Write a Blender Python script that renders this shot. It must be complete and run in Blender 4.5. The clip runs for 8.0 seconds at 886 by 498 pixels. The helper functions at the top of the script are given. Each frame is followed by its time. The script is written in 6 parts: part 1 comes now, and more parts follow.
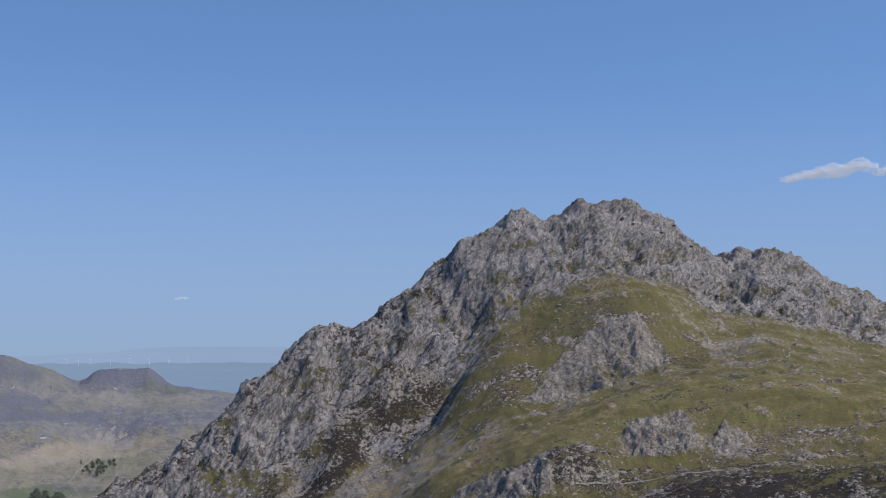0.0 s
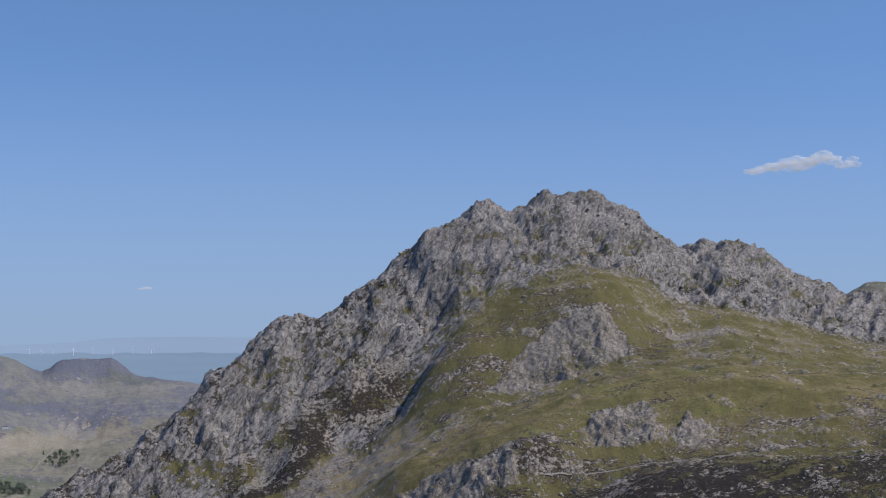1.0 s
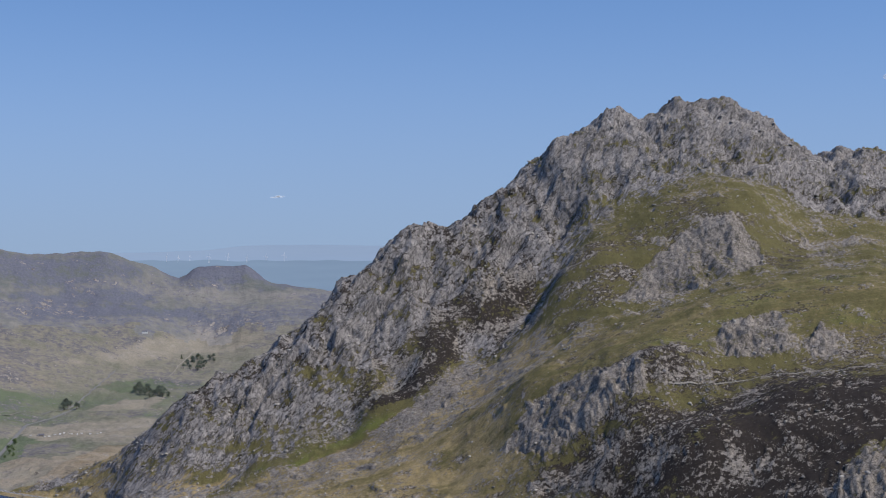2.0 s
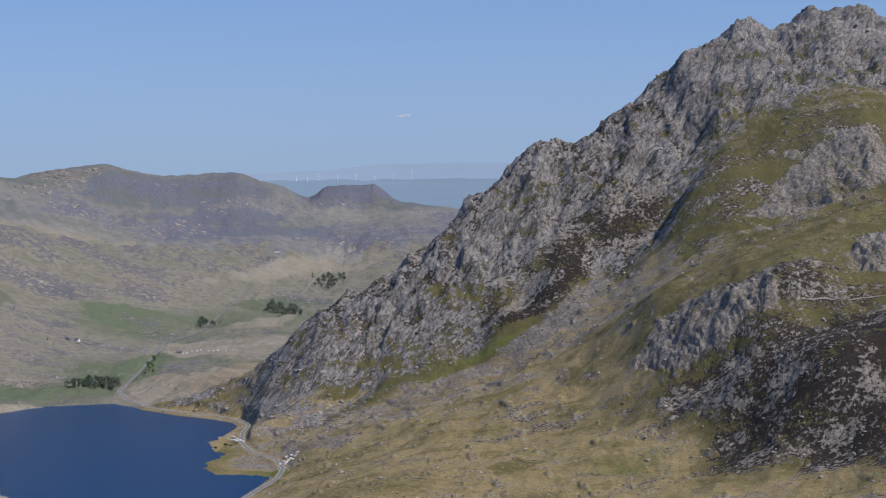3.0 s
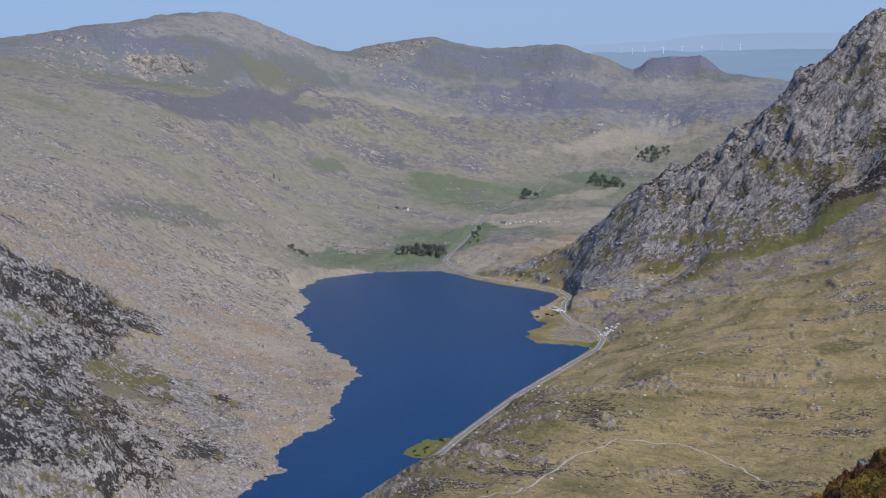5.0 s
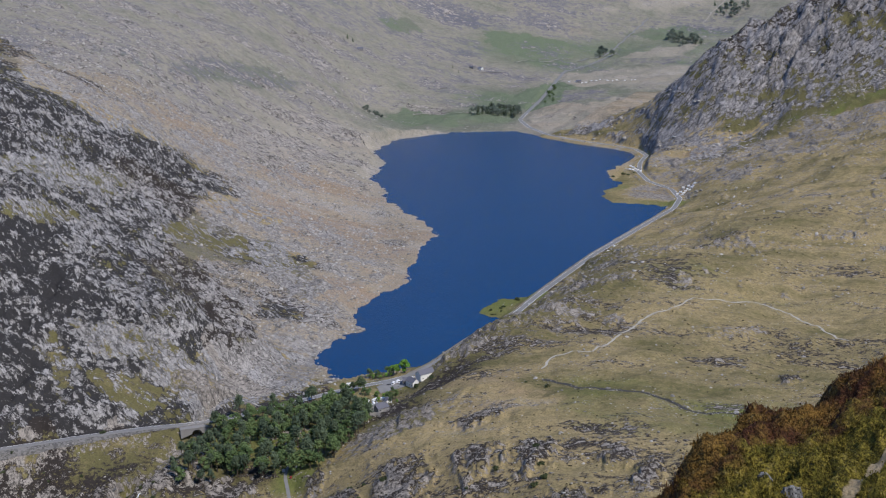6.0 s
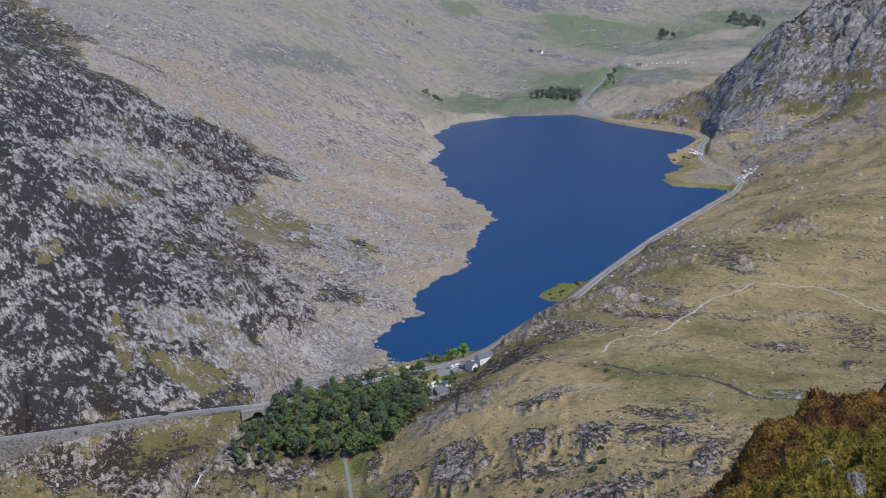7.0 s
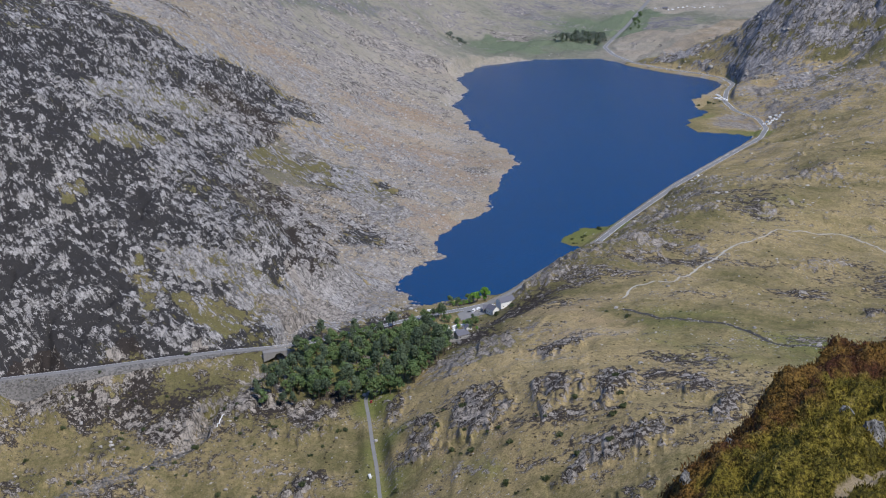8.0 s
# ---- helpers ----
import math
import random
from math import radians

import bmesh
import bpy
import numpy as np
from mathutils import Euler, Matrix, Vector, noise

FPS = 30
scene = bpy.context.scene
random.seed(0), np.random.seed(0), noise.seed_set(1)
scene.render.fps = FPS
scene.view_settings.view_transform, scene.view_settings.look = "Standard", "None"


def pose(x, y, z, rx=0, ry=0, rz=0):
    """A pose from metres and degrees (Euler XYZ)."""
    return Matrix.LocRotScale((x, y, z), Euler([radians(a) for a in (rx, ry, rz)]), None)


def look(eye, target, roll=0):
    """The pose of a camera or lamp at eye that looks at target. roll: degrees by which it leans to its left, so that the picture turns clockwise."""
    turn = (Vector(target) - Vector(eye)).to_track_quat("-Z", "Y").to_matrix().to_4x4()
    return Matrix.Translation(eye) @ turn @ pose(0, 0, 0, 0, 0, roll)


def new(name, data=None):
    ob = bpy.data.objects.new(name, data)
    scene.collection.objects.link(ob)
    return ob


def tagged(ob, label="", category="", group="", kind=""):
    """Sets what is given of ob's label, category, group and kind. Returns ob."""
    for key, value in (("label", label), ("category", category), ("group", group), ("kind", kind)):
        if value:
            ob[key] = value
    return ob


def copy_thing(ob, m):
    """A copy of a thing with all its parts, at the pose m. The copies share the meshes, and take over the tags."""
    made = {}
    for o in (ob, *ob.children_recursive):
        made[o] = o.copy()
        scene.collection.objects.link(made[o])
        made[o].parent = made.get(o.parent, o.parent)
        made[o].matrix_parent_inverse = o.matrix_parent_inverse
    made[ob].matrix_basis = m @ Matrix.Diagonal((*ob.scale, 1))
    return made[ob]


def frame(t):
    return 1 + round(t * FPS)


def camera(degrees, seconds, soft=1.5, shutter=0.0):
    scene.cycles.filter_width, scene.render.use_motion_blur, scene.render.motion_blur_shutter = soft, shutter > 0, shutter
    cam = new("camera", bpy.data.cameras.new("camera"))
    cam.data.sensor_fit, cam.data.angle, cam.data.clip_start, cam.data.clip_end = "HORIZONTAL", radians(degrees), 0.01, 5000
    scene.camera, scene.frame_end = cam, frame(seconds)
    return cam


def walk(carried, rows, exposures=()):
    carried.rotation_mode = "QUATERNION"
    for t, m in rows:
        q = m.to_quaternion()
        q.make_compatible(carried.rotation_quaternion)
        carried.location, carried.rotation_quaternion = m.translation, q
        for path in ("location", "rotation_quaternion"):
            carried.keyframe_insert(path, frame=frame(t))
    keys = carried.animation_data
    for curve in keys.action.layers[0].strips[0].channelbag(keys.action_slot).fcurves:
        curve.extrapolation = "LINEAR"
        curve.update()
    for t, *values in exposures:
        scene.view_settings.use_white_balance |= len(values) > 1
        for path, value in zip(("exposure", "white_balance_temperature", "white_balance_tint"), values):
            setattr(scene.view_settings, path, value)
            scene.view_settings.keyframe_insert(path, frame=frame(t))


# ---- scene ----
cam = camera(34.82, 8.0, soft=1.1)
EYE = 480.0
TURNS = [  # seconds, yaw, pitch, lean
    (0.0, 0.775, 3.675, 0.115), (0.5, 0.046, 4.251, 0.166), (1.0, -0.630, 3.297, 0.0), (1.5, 1.544, 1.096, -0.012),
    (2.0, 4.585, -0.416, -0.155), (2.2, 5.765, -0.903, -0.072), (3.3, 11.291, -5.359, 0.589), (3.5, 12.405, -6.412, 0.410),
    (4.0, 15.373, -7.078, 0.472), (4.5, 19.101, -7.972, 0.962), (5.0, 22.933, -8.695, 1.148), (5.2, 23.752, -9.857, 1.282),
    (6.3, 27.155, -14.847, 2.572), (6.5, 27.789, -14.829, 2.759), (7.0, 28.723, -14.804, 2.777), (7.5, 29.181, -15.808, 2.825),
    (8.0, 29.761, -17.049, 2.494),
]
walk(cam, [(t, pose(0, 0, EYE, 0, 0, yaw) @ pose(0, 0, 0, 90 + pitch) @ pose(0, 0, 0, 0, 0, -lean)) for t, yaw, pitch, lean in TURNS],
     exposures=[(0.0, 0.0, 6750, 10), (2.2, 0.0, 6800, 10), (3.3, 0.06, 6850, 10), (5.2, 0.14, 6550, 10), (6.3, 0.21, 6350, 10), (8.0, 0.30, 6300, 10)])

# ---- daylight ----
SUN_FROM = Vector((0.82, -0.36, 1.06)).normalized()
world = bpy.data.worlds.new("sky")
scene.world = world
world.use_nodes = True
wn = world.node_tree
sky = wn.nodes.new("ShaderNodeTexSky")
sky.sky_type, sky.sun_disc = "NISHITA", False
sky.sun_elevation = math.asin(SUN_FROM.z)
sky.sun_rotation = math.atan2(SUN_FROM.x, SUN_FROM.y)
sky.altitude, sky.air_density, sky.dust_density, sky.ozone_density = 3000, 1.0, 0.0, 3.2
coord, lift = wn.nodes.new("ShaderNodeTexCoord"), wn.nodes.new("ShaderNodeMapping")
lift.inputs["Location"].default_value = (0, 0, 0.205)  # clear mountain air: the pale band lies below the skyline
wn.links.new(coord.outputs["Generated"], lift.inputs["Vector"])
wn.links.new(lift.outputs[0], sky.inputs["Vector"])
deep = wn.nodes.new("ShaderNodeHueSaturation")
deep.inputs["Saturation"].default_value, deep.inputs["Value"].default_value = 1.08, 1.22
wn.links.new(sky.outputs[0], deep.inputs["Color"])
height, low, haze = wn.nodes.new("ShaderNodeSeparateXYZ"), wn.nodes.new("ShaderNodeMapRange"), wn.nodes.new("ShaderNodeMix")
wn.links.new(coord.outputs["Generated"], height.inputs[0])
wn.links.new(height.outputs[2], low.inputs[0])
low.interpolation_type = "SMOOTHSTEP"
low.inputs[1].default_value, low.inputs[2].default_value, low.inputs[3].default_value, low.inputs[4].default_value = -0.06, 0.20, 1.0, 0.0
haze.data_type = "RGBA"  # pale summer haze all round the skyline
haze.inputs[7].default_value = (1.72, 2.38, 3.45, 1)
wn.links.new(low.outputs[0], haze.inputs[0])
wn.links.new(deep.outputs[0], haze.inputs[6])
wn.links.new(haze.outputs[2], wn.nodes["Background"].inputs[0])
wn.nodes["Background"].inputs[1].default_value = 0.168
sun_data = bpy.data.lights.new("sun", "SUN")
sun_data.energy, sun_data.angle, sun_data.color = 3.2, radians(0.5), (1.0, 0.925, 0.83)
sun = new("sun", sun_data)
sun.matrix_world = look(SUN_FROM * 900, (0, 0, 0))


# ---- materials ----
class Nodes:
    """Short hand for wiring a material."""

    def __init__(self, name, rough=0.9, spec=0.25):
        self.mat = bpy.data.materials.new(name)
        self.mat.use_nodes = True
        self.tree = self.mat.node_tree
        self.out = self.tree.nodes["Principled BSDF"]
        self.out.inputs["Roughness"].default_value = rough
        self.out.inputs["Specular IOR Level"].default_value = spec
        self.geo = self.tree.nodes.new("ShaderNodeNewGeometry")

    def put(self, socket, value):
        if isinstance(value, (int, float)):
            socket.default_value = value
        elif isinstance(value, tuple):
            socket.default_value = (*value, 1.0)[:len(socket.default_value)]
        else:
            self.tree.links.new(value, socket)

    def math(self, op, a, b=0.0, clamp=False):
        n = self.tree.nodes.new("ShaderNodeMath")
        n.operation, n.use_clamp = op, clamp
        self.put(n.inputs[0], a)
        self.put(n.inputs[1], b)
        return n.outputs[0]

    def noise(self, size, detail=3.0, rough=0.55, stretch=(1, 1, 1), warp=0.0, lay=None):
        """lay: the tilt, in degrees, of the beds along which the pattern is stretched."""
        m = self.tree.nodes.new("ShaderNodeMapping")
        self.tree.links.new(self.geo.outputs["Position"], m.inputs[0])
        if lay:
            m.vector_type = "TEXTURE"
            m.inputs["Rotation"].default_value = [radians(a) for a in lay]
        m.inputs["Scale"].default_value = [size / s if lay else s / size for s in stretch]
        n = self.tree.nodes.new("ShaderNodeTexNoise")
        self.tree.links.new(m.outputs[0], n.inputs["Vector"])
        n.inputs["Scale"].default_value, n.inputs["Detail"].default_value = 1.0, detail
        n.inputs["Roughness"].default_value, n.inputs["Distortion"].default_value = rough, warp
        return n.outputs["Fac"]

    def cells(self, size, stretch=(1, 1, 1), feature="F1", out="Distance"):
        m = self.tree.nodes.new("ShaderNodeMapping")
        self.tree.links.new(self.geo.outputs["Position"], m.inputs[0])
        m.inputs["Scale"].default_value = [s / size for s in stretch]
        n = self.tree.nodes.new("ShaderNodeTexVoronoi")
        n.feature = feature
        self.tree.links.new(m.outputs[0], n.inputs["Vector"])
        n.inputs["Scale"].default_value = 1.0
        return n.outputs[out]

    def attr(self, name):
        n = self.tree.nodes.new("ShaderNodeAttribute")
        n.attribute_name = name
        return n.outputs["Fac"]

    def ramp(self, value, low, high):
        n = self.tree.nodes.new("ShaderNodeMapRange")
        n.interpolation_type = "SMOOTHSTEP"
        self.put(n.inputs[0], value)
        n.inputs[1].default_value, n.inputs[2].default_value = low, high
        return n.outputs[0]

    def mix(self, f, a, b, blend="MIX"):
        n = self.tree.nodes.new("ShaderNodeMix")
        n.data_type, n.blend_type = "RGBA", blend
        self.put(n.inputs[0], f)
        self.put(n.inputs[6], a)
        self.put(n.inputs[7], b)
        return n.outputs[2]

    def bump(self, height, distance, strength=1.0):
        n = self.tree.nodes.new("ShaderNodeBump")
        n.inputs["Strength"].default_value, n.inputs["Distance"].default_value = strength, distance
        self.put(n.inputs["Height"], height)
        self.tree.links.new(n.outputs[0], self.out.inputs["Normal"])

    def random(self):
        return self.tree.nodes.new("ShaderNodeObjectInfo").outputs["Random"]

    def slope(self):
        n = self.tree.nodes.new("ShaderNodeSeparateXYZ")
        self.tree.links.new(self.geo.outputs["True Normal"], n.inputs[0])
        return self.math("SUBTRACT", 1.0, n.outputs[2])

    def colour(self, value):
        self.put(self.out.inputs["Base Color"], value)
        return self.mat


def cover_material(name, fine, broad, cliff=0.7, rusty=0.55, grain=0.55, edge=0.11, olive=(0.150, 0.135, 0.059), straw=(0.410, 0.318, 0.165), fresh=(0.168, 0.184, 0.054), moss=(0.021, 0.0175, 0.0155), lay=(0, 0, 0), bed=(.8, 1, .6), strewn=True, shade=(0.150, 0.134, 0.119), light=(0.400, 0.360, 0.316)):
    """Mountain ground: grass, heather and bare rock, mixed by the cover masks of the mesh. fine and broad: metres of the smallest grain and of the patches."""
    k = Nodes(name, 0.95, 0.12)
    wide = (.45, 1.1, 1.1)
    n1, n2, n3 = k.noise(fine * 1.4, 3, 0.75, (1, 1, .55)), k.noise(fine * 5.0, 4, 0.72, bed, lay=lay), k.noise(broad, 4, 0.6, wide)
    n5 = k.noise(fine * 5.5, 5, 0.68, bed, lay=lay)
    n4 = k.noise(broad * 3.7, 4, 0.6, wide)

    def shift(base, *pairs):
        for n, amount in pairs:
            base = k.math("ADD", base, k.math("MULTIPLY", k.math("SUBTRACT", n, 0.5), amount))
        return base

    # grass: straw, olive and fresh green, with rusty bracken
    t = shift(k.attr("tan"), (n3, 2.0), (n2, 1.2))
    grass = k.mix(k.ramp(t, 0.1, 1.05), olive, straw)
    grass = k.mix(k.ramp(t, 0.95, 1.6), grass, (0.420, 0.378, 0.325))
    g = shift(k.attr("green"), (n4, 3.0), (n3, 1.0))
    grass = k.mix(k.ramp(g, 0.75, 1.3), grass, fresh)
    rust = shift(k.attr("tan"), (k.noise(broad * 2.5, 4, 0.6, (.4, 1.3, 1.3)), 3.0), (n2, 1.0))
    grass = k.mix(k.math("MULTIPLY", k.ramp(rust, 1.05, 1.6), rusty), grass, (0.330, 0.232, 0.160))
    grass = k.mix(k.ramp(n1, 0.34, 0.58), k.mix(grain, grass, (0.050, 0.044, 0.022)), grass)
    # small stones lying in the turf
    bit = k.tree.nodes.new("ShaderNodeSeparateColor")
    k.tree.links.new(k.cells(fine * 1.5, out="Color"), bit.inputs[0])
    spot = k.math("MULTIPLY", k.ramp(k.math("ADD", bit.outputs[0], k.math("MULTIPLY", k.math("SUBTRACT", n3, 0.5), 0.9)), 0.93, 0.96), k.ramp(k.cells(fine * 1.5), 0.42, 0.30))
    if strewn:
        grass = k.mix(spot, grass, k.mix(bit.outputs[1], (0.24, 0.22, 0.20), (0.52, 0.49, 0.45)))
    # heather
    h = shift(k.attr("heather"), (n1, 0.8), (n2, 0.9), (n5, 2.0), (n3, 2.4))
    dark = k.mix(n1, moss, tuple(2.9 * v for v in moss))
    ground = k.mix(k.ramp(h, 0.60 - edge, 0.60 + edge), grass, dark)
    # rock, split into blocks
    r = shift(k.attr("rock"), (n1, 1.2), (n5, 3.2), (n3, 2.0))
    r = k.math("ADD", r, k.math("MULTIPLY", k.math("SUBTRACT", k.slope(), 0.3), cliff))
    cell = k.tree.nodes.new("ShaderNodeSeparateColor")
    k.tree.links.new(k.cells(fine * 2.2, (1, 1, .55), out="Color"), cell.inputs[0])
    tone = shift(k.math("ADD", 0.30, k.math("MULTIPLY", cell.outputs[0], 0.4)), (n2, 1.5), (n5, 1.2), (n3, 1.2))
    stone = k.mix(k.ramp(tone, 0.0, 1.1), shade, light)
    stone = k.mix(k.ramp(n1, 0.33, 0.47), k.mix(0.42, stone, (0.040, 0.036, 0.034)), stone)
    # upright joints and cracks, darker than the stone
    for size, tall, cut_at in ((6.0, .28, 0.030), (14.0, .35, 0.022)):
        seam = k.math("ABSOLUTE", k.math("SUBTRACT", k.noise(fine * size, 2, 0.5, (1, 1, tall) if bed[2] < 1 else (tall, 1, 1), 0.6, lay), 0.5))
        stone = k.mix(k.ramp(seam, cut_at * 0.3, cut_at), k.mix(0.6, stone, (0.035, 0.033, 0.032)), stone)
    mask = k.ramp(r, 0.44, 0.56)
    k.bump(k.math("ADD", k.math("ADD", k.math("MULTIPLY", n1, 0.5), n2), k.math("MULTIPLY", cell.outputs[1], 0.35)), fine * 1.5, 0.8)
    c = k.mix(mask, ground, stone)
    return k.colour(c)


GROUND = cover_material("mountain_ground", 0.95, 45, rusty=0.4)
CLIFF = cover_material("mountain_cliff", 1.4, 45, lay=(0, -58, 20), bed=(.36, 1, 1), shade=(0.140, 0.132, 0.130), light=(0.395, 0.370, 0.352))
SLABS = cover_material("hillside_slabs", 0.85, 19, lay=(0, 23, -15), bed=(.45, 1, 1), moss=(0.0205, 0.0195, 0.0195), shade=(0.155, 0.148, 0.144), light=(0.440, 0.420, 0.402))
SHORE_TURF = cover_material("shore_turf", 0.95, 45, rusty=0.6, olive=(0.190, 0.172, 0.115), straw=(0.385, 0.318, 0.235), fresh=(0.170, 0.180, 0.080), shade=(0.160, 0.150, 0.142), light=(0.430, 0.402, 0.375))
# distant palettes: haze is put into the cover as paler, bluer colour
HAZED_MOOR = dict(olive=(0.182, 0.188, 0.143), straw=(0.335, 0.302, 0.242), fresh=(0.158, 0.192, 0.122), moss=(0.078, 0.076, 0.084))
HAZED_HEATH = dict(olive=(0.165, 0.178, 0.168), straw=(0.300, 0.284, 0.258), fresh=(0.160, 0.186, 0.160), moss=(0.082, 0.086, 0.106))
MOOR = cover_material("moorland", 2.6, 105, 0.2, 0.22, 0.25, 0.24, strewn=False, **HAZED_MOOR)
FAR_HILL = cover_material("far_hill_hazed_cover", 4.0, 150, 0.1, 0.1, 0.12, 0.28, strewn=False, **HAZED_HEATH)

k = Nodes("lake_water", 0.16, 0.16)
k.out.inputs["IOR"].default_value = 1.33
k.bump(k.math("ADD", k.noise(5, 4, 0.6, (1, 2.2, 1)), k.noise(40, 2)), 0.6, 0.9)
WATER = k.colour(k.mix(k.noise(160, 3), (0.001, 0.037, 0.120), (0.001, 0.043, 0.140)))

k = Nodes("asphalt", 0.85, 0.3)
ASPHALT = k.colour(k.mix(k.noise(9, 4), (0.17, 0.168, 0.166), (0.26, 0.255, 0.25)))
k = Nodes("gravel_path", 0.95, 0.2)
GRAVEL = k.colour(k.mix(k.noise(1.5, 4), (0.21, 0.19, 0.16), (0.42, 0.39, 0.34)))


def plain(name, colour, rough=0.6, spec=0.3, vary=0.15, size=0.6):
    k = Nodes(name, rough, spec)
    low = tuple(v * (1 - vary) for v in colour)
    high = tuple(min(1.0, v * (1 + vary)) for v in colour)
    return k.colour(k.mix(k.noise(size, 4), low, high))


def link_mesh(name, mesh, material, parent=None, label=""):
    if material:
        mesh.materials.append(material)
    ob = new(name, mesh)
    if parent:
        ob.parent = parent
    if label:
        ob["label"] = label
    return ob


def part(name, bm, material, parent=None, label=""):
    """A bmesh as one mesh object under a thing or a part."""
    mesh = bpy.data.meshes.new(name)
    bm.to_mesh(mesh)
    bm.free()
    return link_mesh(name, mesh, material, parent, label)


# ---- landform lines placed to fit the camera's view: crest, foot and brow, with their cover (rock, heather, green, straw) ----
LANDFORM = []


def landform(name, cover, points):
    LANDFORM.append((name, cover, points))


landform('north_ridge', (0.68, 1.0, 0.05, 0.2, 0.9), [(-678, 2562, 189), (-600, 2581, 239), (-487, 2574, 281), (-461, 2599, 319), (-419, 2627, 368), (-357, 2666, 438), (-317, 2681, 465), (-250, 2708, 505), (-182, 2734, 512), (-128, 2757, 544), (-74, 2779, 593), (-35, 2790, 599)])
landform('summit_ridge', (0.97, 0.2, 0.05, 0.1, 1), [(-7, 2800, 667), (38, 2820, 689), (84, 2839, 704), (107, 2848, 733), (171, 2865, 733), (212,
         2877, 755), (248, 2889, 764), (283, 2891, 753), (329, 2891, 759), (412, 2901, 728), (448, 2906, 701), (507, 2916, 655)])
landform('south_ridge', (0.8, 0.3, 0.3, 0.3, 0.85), [(543, 2920, 652), (578, 2918, 661), (624, 2914, 663), (670, 2909, 651), (704, 2906, 626), (750,
         2905, 591), (807, 2900, 573), (863, 2894, 558), (935, 2872, 543)])
landform('face_mid', (0.78, 0.9, 0.05, 0.2, 1), [(-503, 2510, 217), (-412, 2557, 293), (-317, 2601, 361), (-218, 2651, 411), (-115, 2698, 475), (4,
         2740, 551), (104, 2768, 618), (227, 2781, 641), (360, 2777, 641), (490, 2757, 563), (624, 2760, 563), (760, 2736, 507), (878, 2701, 475)])
landform('mountain_foot', (0.62, 0.7, 0.1, 0.25, 0.6), [(-918, 2566, 20), (-769, 2421, 25), (-650, 2336, 34), (-551, 2387, 66), (-473, 2404, 106),
         (-357, 2434, 154), (-264, 2486, 220), (-149, 2526, 278), (-32, 2560, 347), (6, 2600, 406), (192, 2673, 556)])
landform('mountain_toe', (0.7, 0.8, 0.1, 0.2, 0.6), [(-702, 2524, 169), (-744, 2554, 129), (-797, 2569, 90), (-835, 2578, 62), (-877, 2575, 40), (-885, 2572, 37), (-921, 2549, 21)])
landform('heather_ramp', (0.3, 1.1, 0.2, 0.1, 0.45), [(-317, 2450, 204), (-253, 2487, 247), (-197, 2522, 293), (-139, 2566, 340), (-79, 2599, 369)])
landform('apron_top', (0.3, 0.3, 0.5, 0.3, 0.15), [(201, 2662, 558), (257, 2637, 562), (319, 2621, 564), (372, 2624, 553), (412, 2618, 522), (451,
         2601, 490), (546, 2603, 496), (664, 2576, 465), (759, 2549, 444), (822, 2530, 424)])
landform('apron_cone', (0.85, 0.3, 0.3, 0.2, 0.85), [(173, 2494, 435), (246, 2528, 485), (309, 2541, 518), (358, 2535, 490), (419, 2536, 460)])
landform('cone_foot', (0.3, 0.3, 0.6, 0.25, 0.25), [(138, 2416, 379), (232, 2389, 390), (326, 2378, 414), (433, 2442, 441), (531, 2443, 456), (628,
         2368, 428), (727, 2319, 411)])
landform('apron_grass', (0.22, 0.25, 0.6, 0.3, 0.15), [(4, 2540, 414), (45, 2580, 465), (107, 2598, 485), (151, 2626, 517)])
landform('lip', (0.08, 0.28, 0.6, 0.42, 0.05), [(694, 2140, 390), (635, 2138, 390), (553, 2150, 399), (469, 2160, 403), (389, 2196, 406), (302, 2199,
         397), (213, 2190, 375), (124, 2176, 342), (37, 2150, 305), (-47, 2119, 266)])
landform('lip_crags', (0.34, 0.45, 0.5, 0.32, 0.42), [(250, 2065, 328), (306, 2057, 329), (376, 2036, 326), (487, 2022, 327), (597, 2013, 340), (650,
         2007, 348)])
landform('upper_track', (0.3, 0.62, 0.5, 0.3, 0.4), [(158, 1954, 267), (269, 1972, 287), (348, 1970, 298), (460, 1946, 307), (616, 1903, 317)])
landform('dark_spur', (0.22, 0.85, 0.35, 0.1, 0.5), [(111, 1877, 203), (220, 1857, 250), (294, 1857, 287), (400, 1837, 301), (508, 1810, 314)])
landform('dark_face', (0.32, 1.0, 0.3, 0.1, 0.48), [(37, 1900, 167), (85, 1848, 220), (153, 1824, 246), (147, 1744, 195), (83, 1778, 145), (179, 1741,
         210), (182, 1690, 151)])
landform('crag_flank', (0.25, 0.4, 0.4, 0.6, 0.2), [(-119, 2057, 150), (-159, 2044, 125), (-97, 1948, 119)])
landform('near_crag', (0.4, 0.85, 0.4, 0.4, 0.6), [(53, 1959, 240), (82, 1973, 270), (112, 1982, 293), (148, 1979, 305), (67, 1924, 207), (116, 1916,
         247)])
landform('scree_slope', (0.6, 0.15, 0.15, 0.95, 0.25), [(-728, 2290, 18), (-606, 2178, 25), (-535, 2157, 50), (-493, 2308, 66), (-394, 2296, 95),
         (-300, 2301, 126), (-206, 2291, 167), (-137, 2346, 217), (-75, 2399, 270)])
landform('grass_strip', (0.25, 0.35, 0.75, 0.1, 0.1), [(-505, 2367, 91), (-428, 2382, 120), (-336, 2427, 170), (-272, 2465, 212)])
